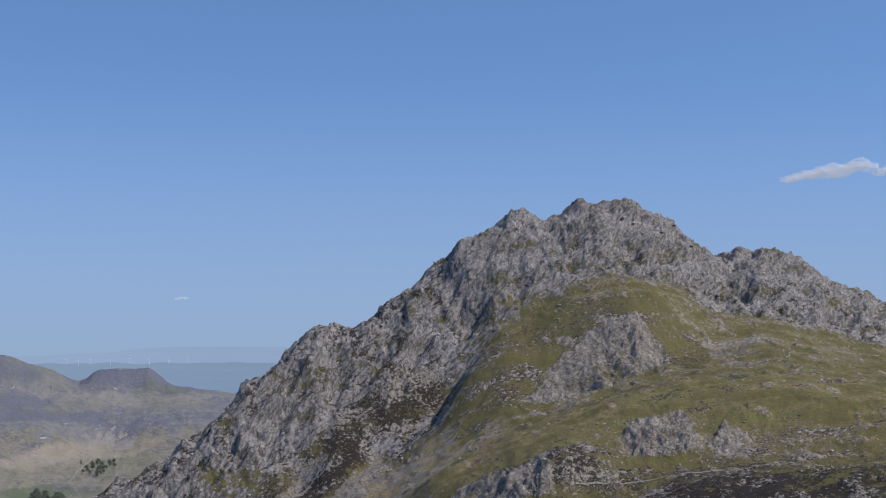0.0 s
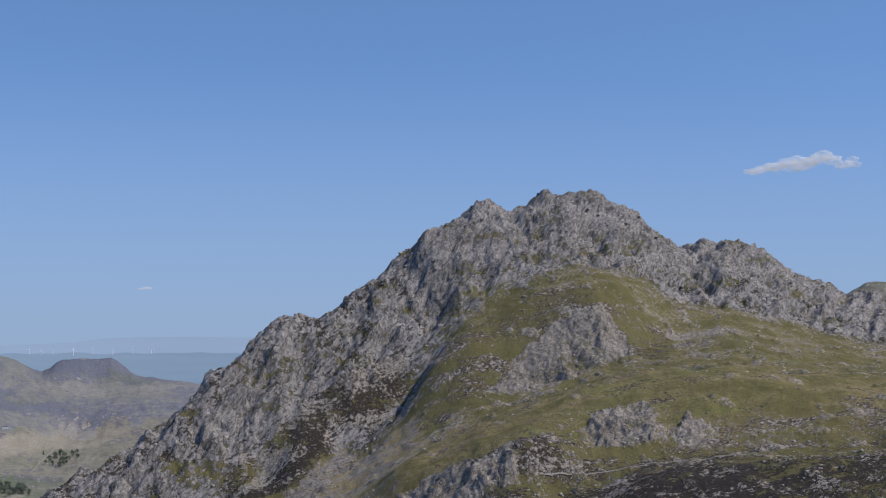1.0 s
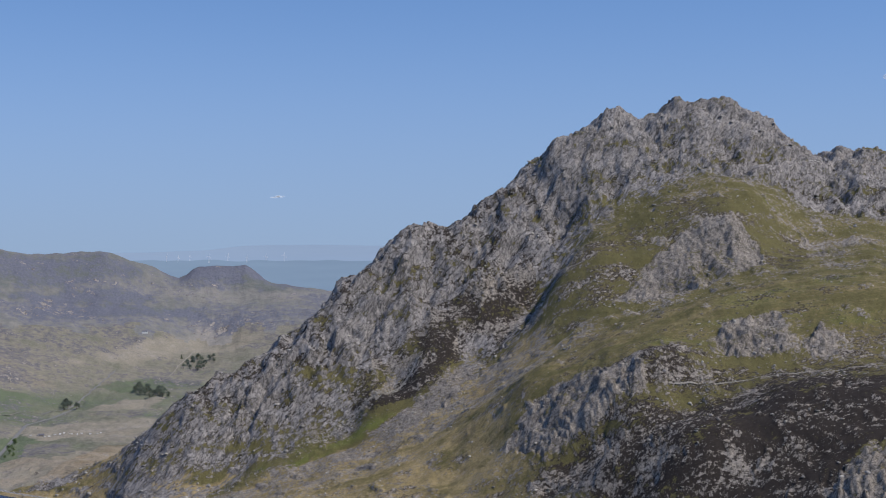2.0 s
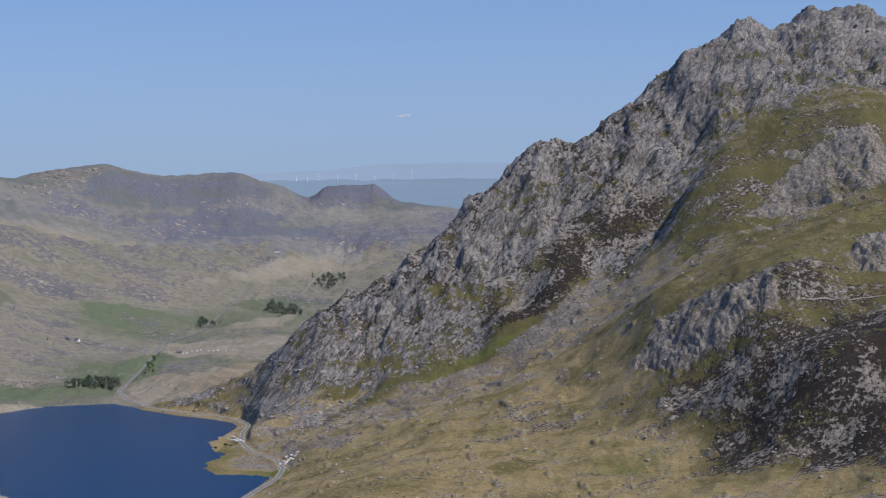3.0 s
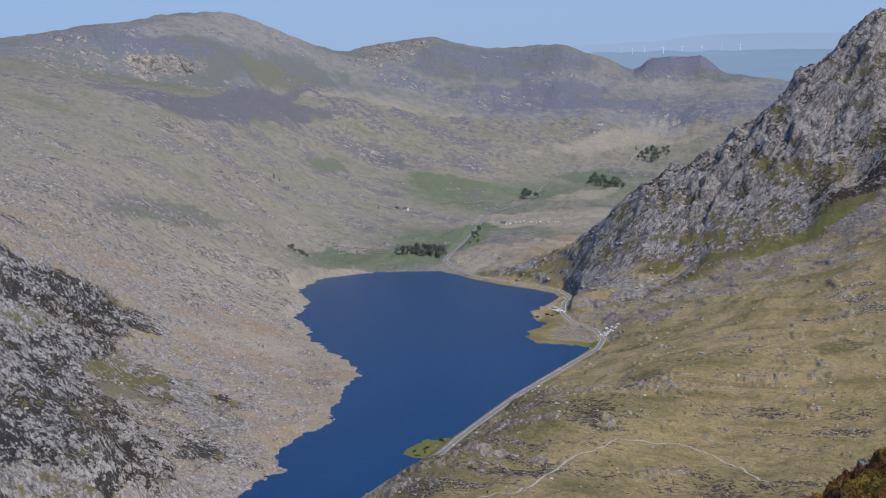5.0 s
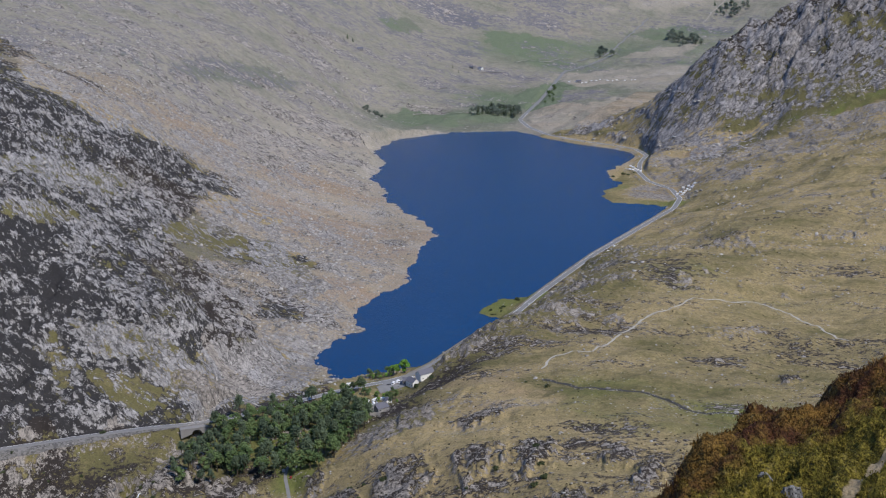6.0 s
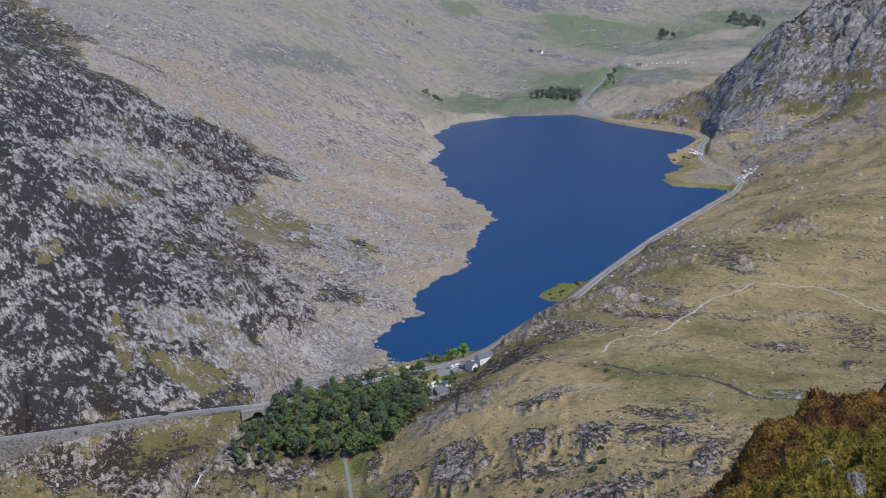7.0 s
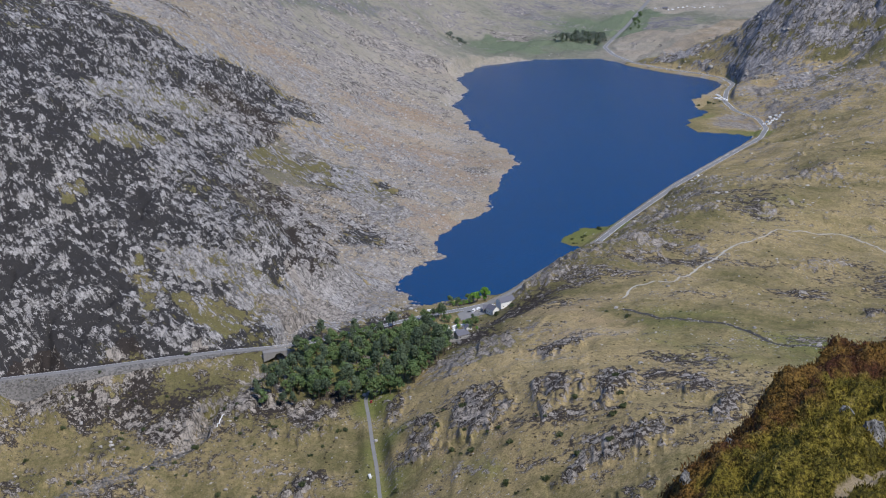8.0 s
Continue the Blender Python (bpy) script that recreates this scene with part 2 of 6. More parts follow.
landform('hillside_high', (0.26, 0.26, 0.4, 0.7, 0.1), [(-513, 1998, 30), (-435, 2034, 60), (-347, 2020, 83), (-271, 2082, 108), (-190, 2111, 140),
         (-99, 1978, 140)])
landform('hillside_mid', (0.22, 0.2, 0.4, 0.8, 0.05), [(-518, 1858, 28), (-423, 1832, 54), (-322, 1873, 72), (-202, 1839, 84), (-92, 1848, 109), (-18,
         1780, 104)])
landform('hillside_low', (0.22, 0.2, 0.4, 0.8, 0.05), [(-529, 1659, 30), (-421, 1637, 48), (-322, 1669, 59), (-219, 1686, 67), (-114, 1646, 67), (-15,
         1620, 78), (78, 1618, 96), (143, 1594, 105)])
landform('hill_path', (0.12, 0.22, 0.5, 0.75, 0.02), [(-462, 1136, 52), (-430, 1190, 58), (-426, 1328, 52), (-388, 1397, 52), (-337, 1451, 41), (-293,
         1410, 40)])
landform('hill_bench', (0.16, 0.44, 0.5, 0.6, 0.05), [(-483, 1303, 44), (-472, 1487, 58), (-426, 1553, 59), (-419, 1648, 57), (-381, 1739, 67), (-339,
         1245, 50), (-279, 1300, 45)])
landform('stream_bed', (0.15, 0.2, 0.6, 0.5, 0.05), [(-451, 1103, 56), (-401, 1082, 62), (-363, 1074, 66), (-330, 1061, 68), (-285, 1035, 70), (-246,
         1039, 72)])
landform('roadside_crag', (0.5, 0.55, 0.3, 0.4, 0.65), [(-594, 1183, 24), (-586, 1205, 31), (-581, 1234, 36), (-578, 1262, 40), (-572, 1291, 42),
         (-564, 1317, 43), (-508, 1321, 48), (-533, 1436, 42), (-552, 1628, 36)])
landform('knoll_top', (0.14, 0.2, 0.4, 1.0, 0.25), [(-552, 1103, 34), (-502, 1095, 50), (-453, 1058, 55), (-454, 989, 56), (-502, 980, 42), (-546,
         980, 30)])
landform('knoll_mid', (0.22, 0.5, 0.4, 0.9, 0.33), [(-564, 952, 12), (-500, 925, 38), (-426, 906, 58), (-374, 914, 68), (-338, 938, 74), (-289, 920,
         80)])
landform('knoll_low', (0.22, 0.5, 0.5, 0.8, 0.33), [(-538, 870, 0), (-501, 878, 18), (-411, 843, 45), (-343, 839, 66), (-304, 842, 74), (-262, 836,
         84)])
landform('knoll_foot', (0.15, 0.25, 0.7, 0.6, 0.4), [(-504, 828, -8), (-445, 818, 18), (-372, 806, 34), (-305, 793, 58), (-273, 781, 66)])
landform('lane_line', (0.05, 0.05, 1.35, 0.4, 0), [(-640, 978, -6), (-621, 943, -10), (-588, 897, -16), (-544, 836, -24)])
landform('wood_floor', (0.32, 0.2, 0.9, 0.2, 0.1), [(-738, 946, -10), (-732, 992, -4), (-698, 1017, -2), (-656, 1049, 4), (-682, 954, -9), (-660, 996,
         -5), (-628, 1065, 8), (-620, 1095, 10)])
landform('outlet_flat', (0.2, 0.2, 0.8, 0.5, 0.05), [(-682, 1160, 3), (-646, 1178, 5), (-641, 1132, 6), (-615, 1179, 9), (-600, 1138, 10)])
landform('hostel_bank', (0.3, 1.0, 0.4, 0.3, 0.3), [(-586, 1076, 15), (-582, 1101, 17), (-579, 1130, 20), (-577, 1164, 23)])
landform('slab_bank', (0.6, 0.4, 0.4, 0.6, 0.4), [(-574, 1006, 20), (-559, 1014, 27), (-549, 1028, 32)])
landform('gorge_top', (0.27, 1.1, 0.4, 0.5, 0.55), [(-964, 876, -26), (-900, 884, -24), (-852, 915, -17), (-799, 933, -15), (-736, 934, -16), (-675,
         943, -14), (-665, 964, -10)])
landform('bank_foot', (0.35, 0.2, 0.8, 0.4, 0.0), [(-968, 852, -21), (-927, 883, -17), (-883, 913, -12), (-840, 944, -6), (-807, 970, -2)])
landform('gorge_low', (0.27, 0.5, 0.6, 0.65, 0.42), [(-935, 814, -52), (-894, 844, -46), (-838, 872, -42), (-755, 858, -42), (-794, 835, -50), (-724,
         874, -32), (-677, 893, -26), (-630, 892, -22)])
landform('gorge_foot', (0.28, 0.45, 0.7, 0.6, 0.42), [(-891, 769, -66), (-832, 811, -58), (-753, 831, -56), (-677, 850, -44), (-603, 850, -34)])
landform('spur_foot', (0.4, 0.95, 0.3, 0.2, 0.8), [(-981, 868, 0), (-918, 915, 4), (-851, 959, 8), (-814, 998, 10), (-772, 1032, 10), (-742, 1085, 8),
         (-723, 1140, 4)])
landform('spur_low', (0.44, 1.25, 0.25, 0.1, 0.95), [(-1014, 907, 36), (-981, 949, 38), (-946, 991, 41), (-886, 1005, 32), (-850, 1049, 35), (-812,
         1091, 26), (-780, 1144, 13)])
landform('spur_mid', (0.4, 1.3, 0.1, 0.1, 0.9), [(-1094, 997, 106), (-1040, 1038, 100), (-980, 1082, 95), (-916, 1124, 90), (-849, 1150, 77), (-807,
         1169, 58)])
landform('spur_high', (0.4, 1.2, 0.1, 0.15, 0.7), [(-1154, 1072, 194), (-1126, 1126, 184), (-1110, 1215, 155), (-1095, 1324, 112), (-1079, 1414, 79),
         (-1021, 1439, 49)])
landform('spur_crest', (0.36, 0.95, 0.1, 0.4, 0.35), [(-1681, 1601, 287), (-1519, 1506, 275), (-1402, 1459, 255), (-1331, 1477, 224), (-1283, 1509,
         186), (-1254, 1590, 137), (-1202, 1624, 94), (-1121, 1613, 56), (-989, 1494, 31), (-851, 1308, 20), (-778, 1202, 8)])
landform('shore_slope', (0.52, 0.45, 0.2, 1.3, 0.1), [(-829, 1340, 14), (-858, 1442, 12), (-906, 1586, 7), (-990, 1611, 18), (-1089, 1877, 11),
         (-1110, 1715, 35), (-1207, 1973, 30), (-1235, 1787, 73), (-1332, 2070, 64), (-1341, 2283, 38), (-1353, 1839, 130), (-1388, 1772, 175)])
landform('spur_scree', (0.55, 0.66, 0.1, 1.3, 0.4), [(-1173, 1531, 101), (-1108, 1514, 70), (-994, 1388, 48), (-899, 1293, 33), (-817, 1212, 19),
         (-810, 1148, 20), (-801, 1074, 18), (-767, 1144, 0), (-798, 1241, 13), (-899, 1379, 24), (-1056, 1556, 41)])
landform('scree_fan', (0.85, 0.1, 0.1, 1.2, 0.15), [(-798, 1172, 15), (-769, 1180, 3), (-751, 1196, -5), (-814, 1243, 17), (-779, 1245, 8), (-775,
         1105, 2), (-839, 1170, 29)])
landform('north_slope', (0.34, 0.5, 0.5, 0.85, 0.1), [(-1420, 1666, 226), (-1398, 1794, 175), (-1433, 2039, 128), (-1525, 2384, 110), (-1506, 2593,
         70), (-1582, 2053, 223), (-1688, 2433, 203), (-1662, 2695, 139), (-1561, 2845, 73)])
landform('north_brow', (0.26, 0.5, 0.6, 0.75, 0.12), [(-2080, 2824, 340), (-1919, 2811, 276), (-1855, 2897, 230), (-1746, 2887, 164), (-1671, 3020,
         112), (-1528, 2942, 57), (-1378, 2868, 19)])
landform('north_far', (0.12, 0.52, 0.85, 0.8, 0.05), [(-2168, 2946, 361), (-1982, 2953, 293), (-1911, 3169, 236), (-1767, 3348, 149), (-1592, 3323,
         80), (-1421, 3154, 33), (-1803, 3592, 175), (-1991, 3551, 272)])
landform('lake_head', (0.05, 0.1, 1.1, 0.15, 0), [(-1393, 2623, 6), (-1309, 2668, 8), (-1230, 2725, 8), (-1489, 2654, 22), (-1244, 2946, 12), (-1150,
         2988, 22)])
landform('straw_field', (0.05, 0.05, 0.1, 1.1, 0), [(-1030, 3253, 30), (-908, 2787, 34), (-948, 2650, 30), (-1025, 2659, 14), (-1079, 2802, 26)])
landform('road_valley', (0.05, 0.3, 0.85, 0.6, 0), [(-1296, 3372, 22), (-1404, 3255, 34), (-1269, 3604, 40), (-1127, 3561, 48), (-1043, 3650, 55),
         (-1533, 3134, 60)])
landform('moor_low', (0.04, 0.42, 0.6, 0.7, 0), [(-1683, 3518, 119), (-1513, 3594, 99), (-1390, 3804, 113), (-1220, 3914, 105), (-1011, 4025, 114),
         (-871, 4160, 172), (-1059, 4219, 166)])
landform('moor_mid', (0.03, 0.62, 0.35, 0.75, 0), [(-2193, 2980, 360), (-2115, 3157, 338), (-1996, 3466, 300), (-1881, 3755, 277), (-1696, 3952, 232),
         (-1474, 4093, 224), (-1240, 4222, 235), (-998, 4337, 246), (-776, 4382, 262)])
landform('moor_high', (0.03, 0.5, 0.3, 0.65, 0), [(-2095, 3640, 332), (-1969, 3935, 319), (-1773, 4136, 301), (-1523, 4288, 294), (-1296, 4414, 306),
         (-1036, 4502, 301), (-770, 4555, 307)])
landform('cliff_hill', (0.3, 0.4, 0.3, 0.3, 0.1), [(-2398, 3264, 395), (-2319, 3357, 384), (-2229, 3441, 375), (-2174, 3500, 378)])
landform('cliff_brow', (0.1, 0.5, 0.25, 0.4, 0.0), [(-2481, 3389, 505), (-2408, 3441, 477), (-2319, 3502, 459), (-2217, 3544, 436), (-2123, 3566,
         383)])
landform('back_hill', (0.0, 0.3, 0.35, 0.6, 0.0), [(-2913, 3560, 474), (-2798, 3651, 489), (-2663, 3751, 520), (-2578, 3809, 550), (-2474, 3902, 561),
         (-2386, 3956, 556), (-2287, 3991, 514), (-2211, 4034, 477), (-2134, 4075, 436), (-2050, 4062, 385)])
landform('rocky_hill', (0.03, 0.45, 0.3, 0.5, 0.0), [(-2198, 4177, 439), (-2125, 4215, 428), (-2033, 4282, 450), (-1936, 4338, 459), (-1867, 4368,
         471), (-1794, 4387, 445), (-1721, 4406, 425), (-1616, 4445, 423), (-1513, 4492, 433), (-1459, 4510, 437), (-1403, 4517, 409), (-1349, 4533,
         400), (-1269, 4525, 366)])
landform('small_hill', (0.02, 0.9, 0.2, 0.2, 0.0), [(-1239, 4555, 350), (-1190, 4588, 377), (-1119, 4616, 383), (-1029, 4637, 380), (-970, 4629, 352),
         (-892, 4615, 328)])
landform('hill_saddle', (0.02, 0.4, 0.2, 0.6, 0.0), [(-1309, 4493, 371), (-1267, 4516, 357), (-1237, 4534, 347), (-932, 4627, 329), (-881, 4657, 319)])
landform('behind_right', (0.4, 0.4, 0.4, 0.2, 0.4), [(975, 3361, 541), (1019, 3369, 575), (1065, 3386, 595), (1103, 3385, 599)])
landform('plain_edge', (0.03, 0.4, 0.4, 0.7, 0), [(-1206, 4625, 309), (-1032, 4667, 319), (-854, 4703, 312), (-631, 4718, 283)])

WEST_SHORE = [(-709, 1181), (-730, 1199), (-752, 1214), (-766, 1241), (-768, 1274), (-768, 1311), (-760, 1330), (-788, 1357), (-801, 1391), (-813,
         1447), (-803, 1517), (-821, 1564), (-866, 1690), (-878, 1758), (-912, 1809), (-998, 1894), (-1068, 1961), (-1104, 2033), (-1170, 2100),
         (-1213, 2237), (-1290, 2332), (-1307, 2467), (-1232, 2569), (-1115, 2614), (-1067, 2586), (-1003, 2545), (-909, 2507)]
EAST_SHORE = [(-819, 2461), (-792, 2418), (-790, 2336), (-797, 2276), (-779, 2221), (-736, 2177), (-747, 2119), (-739, 2077), (-702, 2038), (-658,
         2040), (-614, 2034), (-613, 1956), (-621, 1851), (-622, 1719), (-619, 1588), (-622, 1515), (-656, 1499), (-666, 1463), (-659, 1436), (-625,
         1420), (-624, 1364), (-626, 1293), (-634, 1242), (-660, 1227), (-680, 1204), (-694, 1181)]
SHORE = WEST_SHORE + EAST_SHORE
LAKE_ROAD = [(-978, 864, -8), (-911, 907, -3), (-848, 954, 1), (-805, 986, 3), (-769, 1008, 4), (-742, 1031, 5), (-717, 1066, 5), (-692, 1111, 5),
         (-673, 1143, 5), (-645, 1176, 5), (-632, 1200, 5), (-625, 1243, 5), (-624, 1325, 5), (-617, 1394, 5), (-616, 1439, 4), (-620, 1517, 4),
         (-621, 1614, 4), (-621, 1716, 4), (-613, 1830, 4), (-606, 1933, 4)]
VALLEY_ROAD = [(-600, 2008, 4), (-610, 2074, 4), (-642, 2137, 4), (-697, 2188, 4), (-735, 2254, 4), (-760, 2339, 4), (-770, 2407, 4), (-804, 2455, 4),
         (-858, 2487, 4), (-934, 2515, 4), (-1024, 2567, 4), (-1094, 2638, 5), (-1147, 2719, 5), (-1163, 2794, 7), (-1199, 2970, 10), (-1294, 3365,
         20), (-1261, 3466, 26), (-1244, 3626, 38)]
ROAD = LAKE_ROAD + VALLEY_ROAD
LANE = [(-639, 988, -5), (-641, 975, -6), (-637, 964, -8), (-615, 935, -11), (-588, 897, -16), (-567, 869, -20), (-543, 834, -24), (-529, 814, -26)]
PATH = [(-454, 1023, 54), (-463, 1132, 53), (-465, 1159, 55), (-455, 1181, 56), (-430, 1190, 58), (-430, 1237, 55), (-425, 1325, 53), (-407, 1361,
         52), (-394, 1396, 51), (-370, 1418, 48), (-335, 1444, 42), (-313, 1425, 40), (-271, 1389, 40), (-245, 1351, 43), (-221, 1322, 45)]
STREAM = [(-450, 1100, 57), (-425, 1092, 59), (-400, 1079, 62), (-367, 1072, 66), (-343, 1073, 67), (-323, 1055, 68), (-285, 1035, 70), (-259, 1038,
         71), (-229, 1042, 72)]
RIVER = [(-709, 1177, 0), (-715, 1148, -1), (-736, 1117, -1), (-768, 1093, -2), (-783, 1065, -3), (-758, 1005, -6), (-762, 961, -14), (-762, 926,
         -20), (-772, 916, -34), (-762, 882, -43), (-777, 853, -47), (-798, 825, -52), (-842, 787, -60)]

# ---- patches of their own cover: rock, heather, green, straw and how craggy; softness of the edge; outline in plan ----
PATCHES = []


def patch(name, mix, soft, outline):
    PATCHES.append((name, mix, soft, outline))


patch('hill_brow_heather', (0.0, 0.8, 0.3, 0.1, 0.0), 22, [(-2478, 3384), (-2421, 3460), (-2309, 3544), (-2209, 3717), (-2220, 3517), (-2271, 3481), (-2337, 3443), (-2401, 3375), (-2436, 3321)])
patch('hill_crags', (0.75, 0.3, 0.1, 0.7, 0.0), 14, [(-2382, 3387), (-2339, 3446), (-2269, 3478), (-2214, 3501), (-2209, 3467), (-2272, 3396), (-2331, 3322)])
patch('hill_green_flank', (0.0, 0.4, 0.8, 0.1, 0.0), 30, [(-2208, 3528), (-2179, 3797), (-2100, 3932), (-2013, 3987), (-2011, 3832), (-2105, 3661), (-2167, 3487)])
patch('hill_top_straw', (0.0, 0.35, 0.15, 0.75, 0.0), 30, [(-2465, 3471), (-2475, 3715), (-2386, 3889), (-2284, 3987), (-2185, 4058), (-2213, 3858), (-2328, 3576)])
patch('moor_heather', (0.05, 1.25, 0.0, 0.0, 0.0), 20, [(-2055, 3016), (-2085, 3323), (-2040, 3640), (-1915, 3658), (-1944, 3371), (-1981, 3024)])
patch('moor_heather_strip', (0.0, 1.1, 0.1, 0.0, 0.0), 14, [(-2099, 2940), (-2107, 3120), (-2071, 3537), (-2016, 3769), (-2053, 3566), (-2078, 3050)])
patch('rocky_hill_flank', (0.0, 0.75, 0.4, 0.15, 0.0), 22, [(-1875, 4196), (-1846, 4316), (-1768, 4371), (-1574, 4439), (-1419, 4507), (-1349, 4468), (-1475, 4375), (-1635, 4278), (-1797, 4196)])
patch('rocky_hill_ledges', (0.6, 0.6, 0.2, 0.5, 0.0), 16, [(-2066, 4097), (-2062, 4254), (-1928, 4320), (-1851, 4330), (-1896, 4246), (-1967, 4137)])
patch('small_hill_heather', (0.0, 1.1, 0.1, 0.1, 0.0), 14, [(-1216, 4504), (-1187, 4579), (-1078, 4604), (-987, 4620), (-943, 4588), (-1062, 4534)])
patch('moor_straw_band', (0.0, 0.1, 0.1, 1.0, 0.0), 25, [(-1380, 3877), (-1255, 4030), (-1071, 4266), (-879, 4198), (-1035, 4121), (-1205, 3980)])
patch('moor_straw_far', (0.0, 0.25, 0.2, 0.7, 0.0), 25, [(-1294, 4408), (-1124, 4480), (-804, 4538), (-840, 4441), (-1107, 4410)])
patch('moor_brown_band', (0.0, 1.0, 0.1, 0.2, 0.0), 18, [(-1588, 4152), (-1353, 4291), (-1093, 4356), (-1085, 4320), (-1330, 4216), (-1539, 4120)])
patch('moor_brown_band', (0.0, 0.9, 0.2, 0.2, 0.0), 18, [(-1702, 4151), (-1529, 4307), (-1287, 4385), (-1307, 4324), (-1510, 4250)])
patch('moor_pale_band', (0.0, 0.1, 0.3, 0.9, 0.0), 18, [(-2003, 3742), (-1919, 3949), (-1741, 4061), (-1583, 4039), (-1700, 3961), (-1888, 3846)])
patch('green_fields', (0.0, 0.25, 1.05, 0.2, 0.0), 10, [(-1588, 3533), (-1505, 3576), (-1385, 3606), (-1378, 3545), (-1476, 3426), (-1544, 3469)])
patch('green_fields', (0.0, 0.25, 1.05, 0.2, 0.0), 10, [(-1792, 3305), (-1757, 3428), (-1704, 3372), (-1713, 3245)])
patch('green_fields', (0.0, 0.25, 1.05, 0.2, 0.0), 8, [(-1273, 3761), (-1137, 3866), (-1027, 3829), (-1130, 3730)])
patch('lake_head_green', (0.0, 0.0, 1.4, 0.3, 0.0), 8, [(-1350, 2507), (-1394, 2704), (-1295, 2692), (-1242, 2637), (-1288, 2471)])
patch('road_side_green', (0.0, 0.1, 1.7, 0.0, 0.0), 7, [(-1282, 2969), (-1259, 3085), (-1256, 3227), (-1157, 3082), (-1108, 2843), (-1163, 2814), (-1201, 2876)])
patch('straw_pasture', (0.0, 0.0, 0.0, 0.92, 0.0), 8, [(-1140, 2791), (-1022, 2787), (-947, 2949), (-787, 2518), (-909, 2677), (-992, 2638), (-1088, 2678)])
patch('straw_pasture', (0.0, 0.0, 0.0, 0.92, 0.0), 8, [(-1197, 3533), (-1132, 3629), (-1036, 3683), (-1043, 3543), (-1120, 3490)])
patch('straw_pasture', (0.0, 0.0, 0.0, 0.92, 0.0), 8, [(-1292, 3320), (-1147, 3385), (-1048, 3311), (-1019, 3174), (-1165, 3102), (-1231, 3201)])
patch('brown_pasture', (0.0, 0.5, 0.2, 0.6, 0.0), 7, [(-1169, 3037), (-1081, 3065), (-1012, 2907), (-1026, 2799), (-1108, 2843)])
patch('brown_pasture', (0.0, 0.5, 0.2, 0.6, 0.0), 7, [(-1179, 3481), (-1070, 3530), (-1009, 3533), (-1069, 3426)])
patch('bracken_slope', (0.15, 0.35, 0.2, 0.7, 0.05), 16, [(-1545, 2637), (-1545, 2784), (-1471, 2801), (-1448, 2729), (-1452, 2542)])
patch('scrub_knolls', (0.4, 0.7, 0.4, 0.4, 0.2), 12, [(-1543, 2078), (-1609, 2270), (-1590, 2431), (-1532, 2482), (-1518, 2355), (-1517, 2138), (-1494, 2009)])
patch('pale_knolls', (0.8, 0.2, 0.1, 0.8, 0.3), 9, [(-1976, 2874), (-1967, 2954), (-1894, 2985), (-1857, 2936), (-1872, 2830), (-1914, 2803)])
patch('pale_ledges', (0.65, 0.25, 0.3, 0.7, 0.1), 9, [(-1753, 2779), (-1736, 2896), (-1700, 2936), (-1678, 2870), (-1717, 2765)])
patch('pale_ledges', (0.65, 0.25, 0.3, 0.7, 0.1), 8, [(-1450, 2760), (-1382, 2819), (-1315, 2793), (-1354, 2733)])
patch('dark_bank', (0.1, 0.9, 0.4, 0.2, 0.0), 9, [(-1746, 3581), (-1653, 3603), (-1595, 3588), (-1643, 3543), (-1717, 3556)])
patch('green_strip', (0.1, 0.2, 0.9, 0.2, 0.0), 7, [(-454, 2323), (-407, 2383), (-333, 2408), (-285, 2420), (-238, 2437), (-272, 2391), (-327, 2364), (-399, 2337), (-439, 2298)])
patch('pink_scree', (0.95, 0.15, 0.0, 0.6, 0.1), 8, [(-318, 2373), (-272, 2388), (-217, 2427), (-140, 2523), (-130, 2477), (-175, 2386), (-229, 2345), (-304, 2338)])
patch('heather_gully', (0.25, 1.0, 0.2, 0.1, 0.3), 9, [(-350, 2457), (-285, 2499), (-196, 2532), (-128, 2584), (-106, 2563), (-166, 2530), (-233, 2434), (-315, 2419)])
patch('scree_gully', (0.95, 0.1, 0.0, 0.8, 0.2), 5, [(-325, 2463), (-286, 2510), (-252, 2522), (-240, 2509), (-274, 2497), (-313, 2443)])
patch('dark_wall', (0.55, 0.9, 0.0, 0.0, 0.9), 12, [(-174, 2654), (-123, 2696), (-70, 2713), (-26, 2703), (-47, 2656), (-109, 2617), (-159, 2587)])
patch('grass_shoulder', (0.2, 0.45, 0.5, 0.2, 0.05), 9, [(16, 2530), (120, 2638), (225, 2645), (334, 2615), (393, 2599), (445, 2551), (406, 2376), (337, 2485), (317, 2557), (226, 2543), (163, 2495), (112, 2436), (1, 2345), (-24, 2478)])
patch('cone_crag', (0.9, 0.35, 0.2, 0.2, 0.85), 8, [(122, 2442), (195, 2524), (276, 2545), (324, 2533), (348, 2489), (349, 2433), (262, 2409), (185, 2389), (111, 2418)])
patch('grass_shelf', (0.1, 0.35, 0.6, 0.35, 0.0), 9, [(-71, 2118), (14, 2118), (139, 2118), (268, 2160), (363, 2229), (484, 2122), (468, 2055), (400, 2101), (309, 2148), (239, 2125), (133, 2029), (13, 2068), (-53, 2075)])
patch('shelf_crag', (0.95, 0.5, 0.1, 0.1, 0.8), 5, [(231, 2082), (255, 2119), (331, 2132), (337, 2066), (317, 2035), (238, 2038)])
patch('shelf_crag', (0.95, 0.4, 0.1, 0.1, 0.8), 4, [(358, 2046), (384, 2084), (399, 2056), (390, 2018), (361, 2017)])
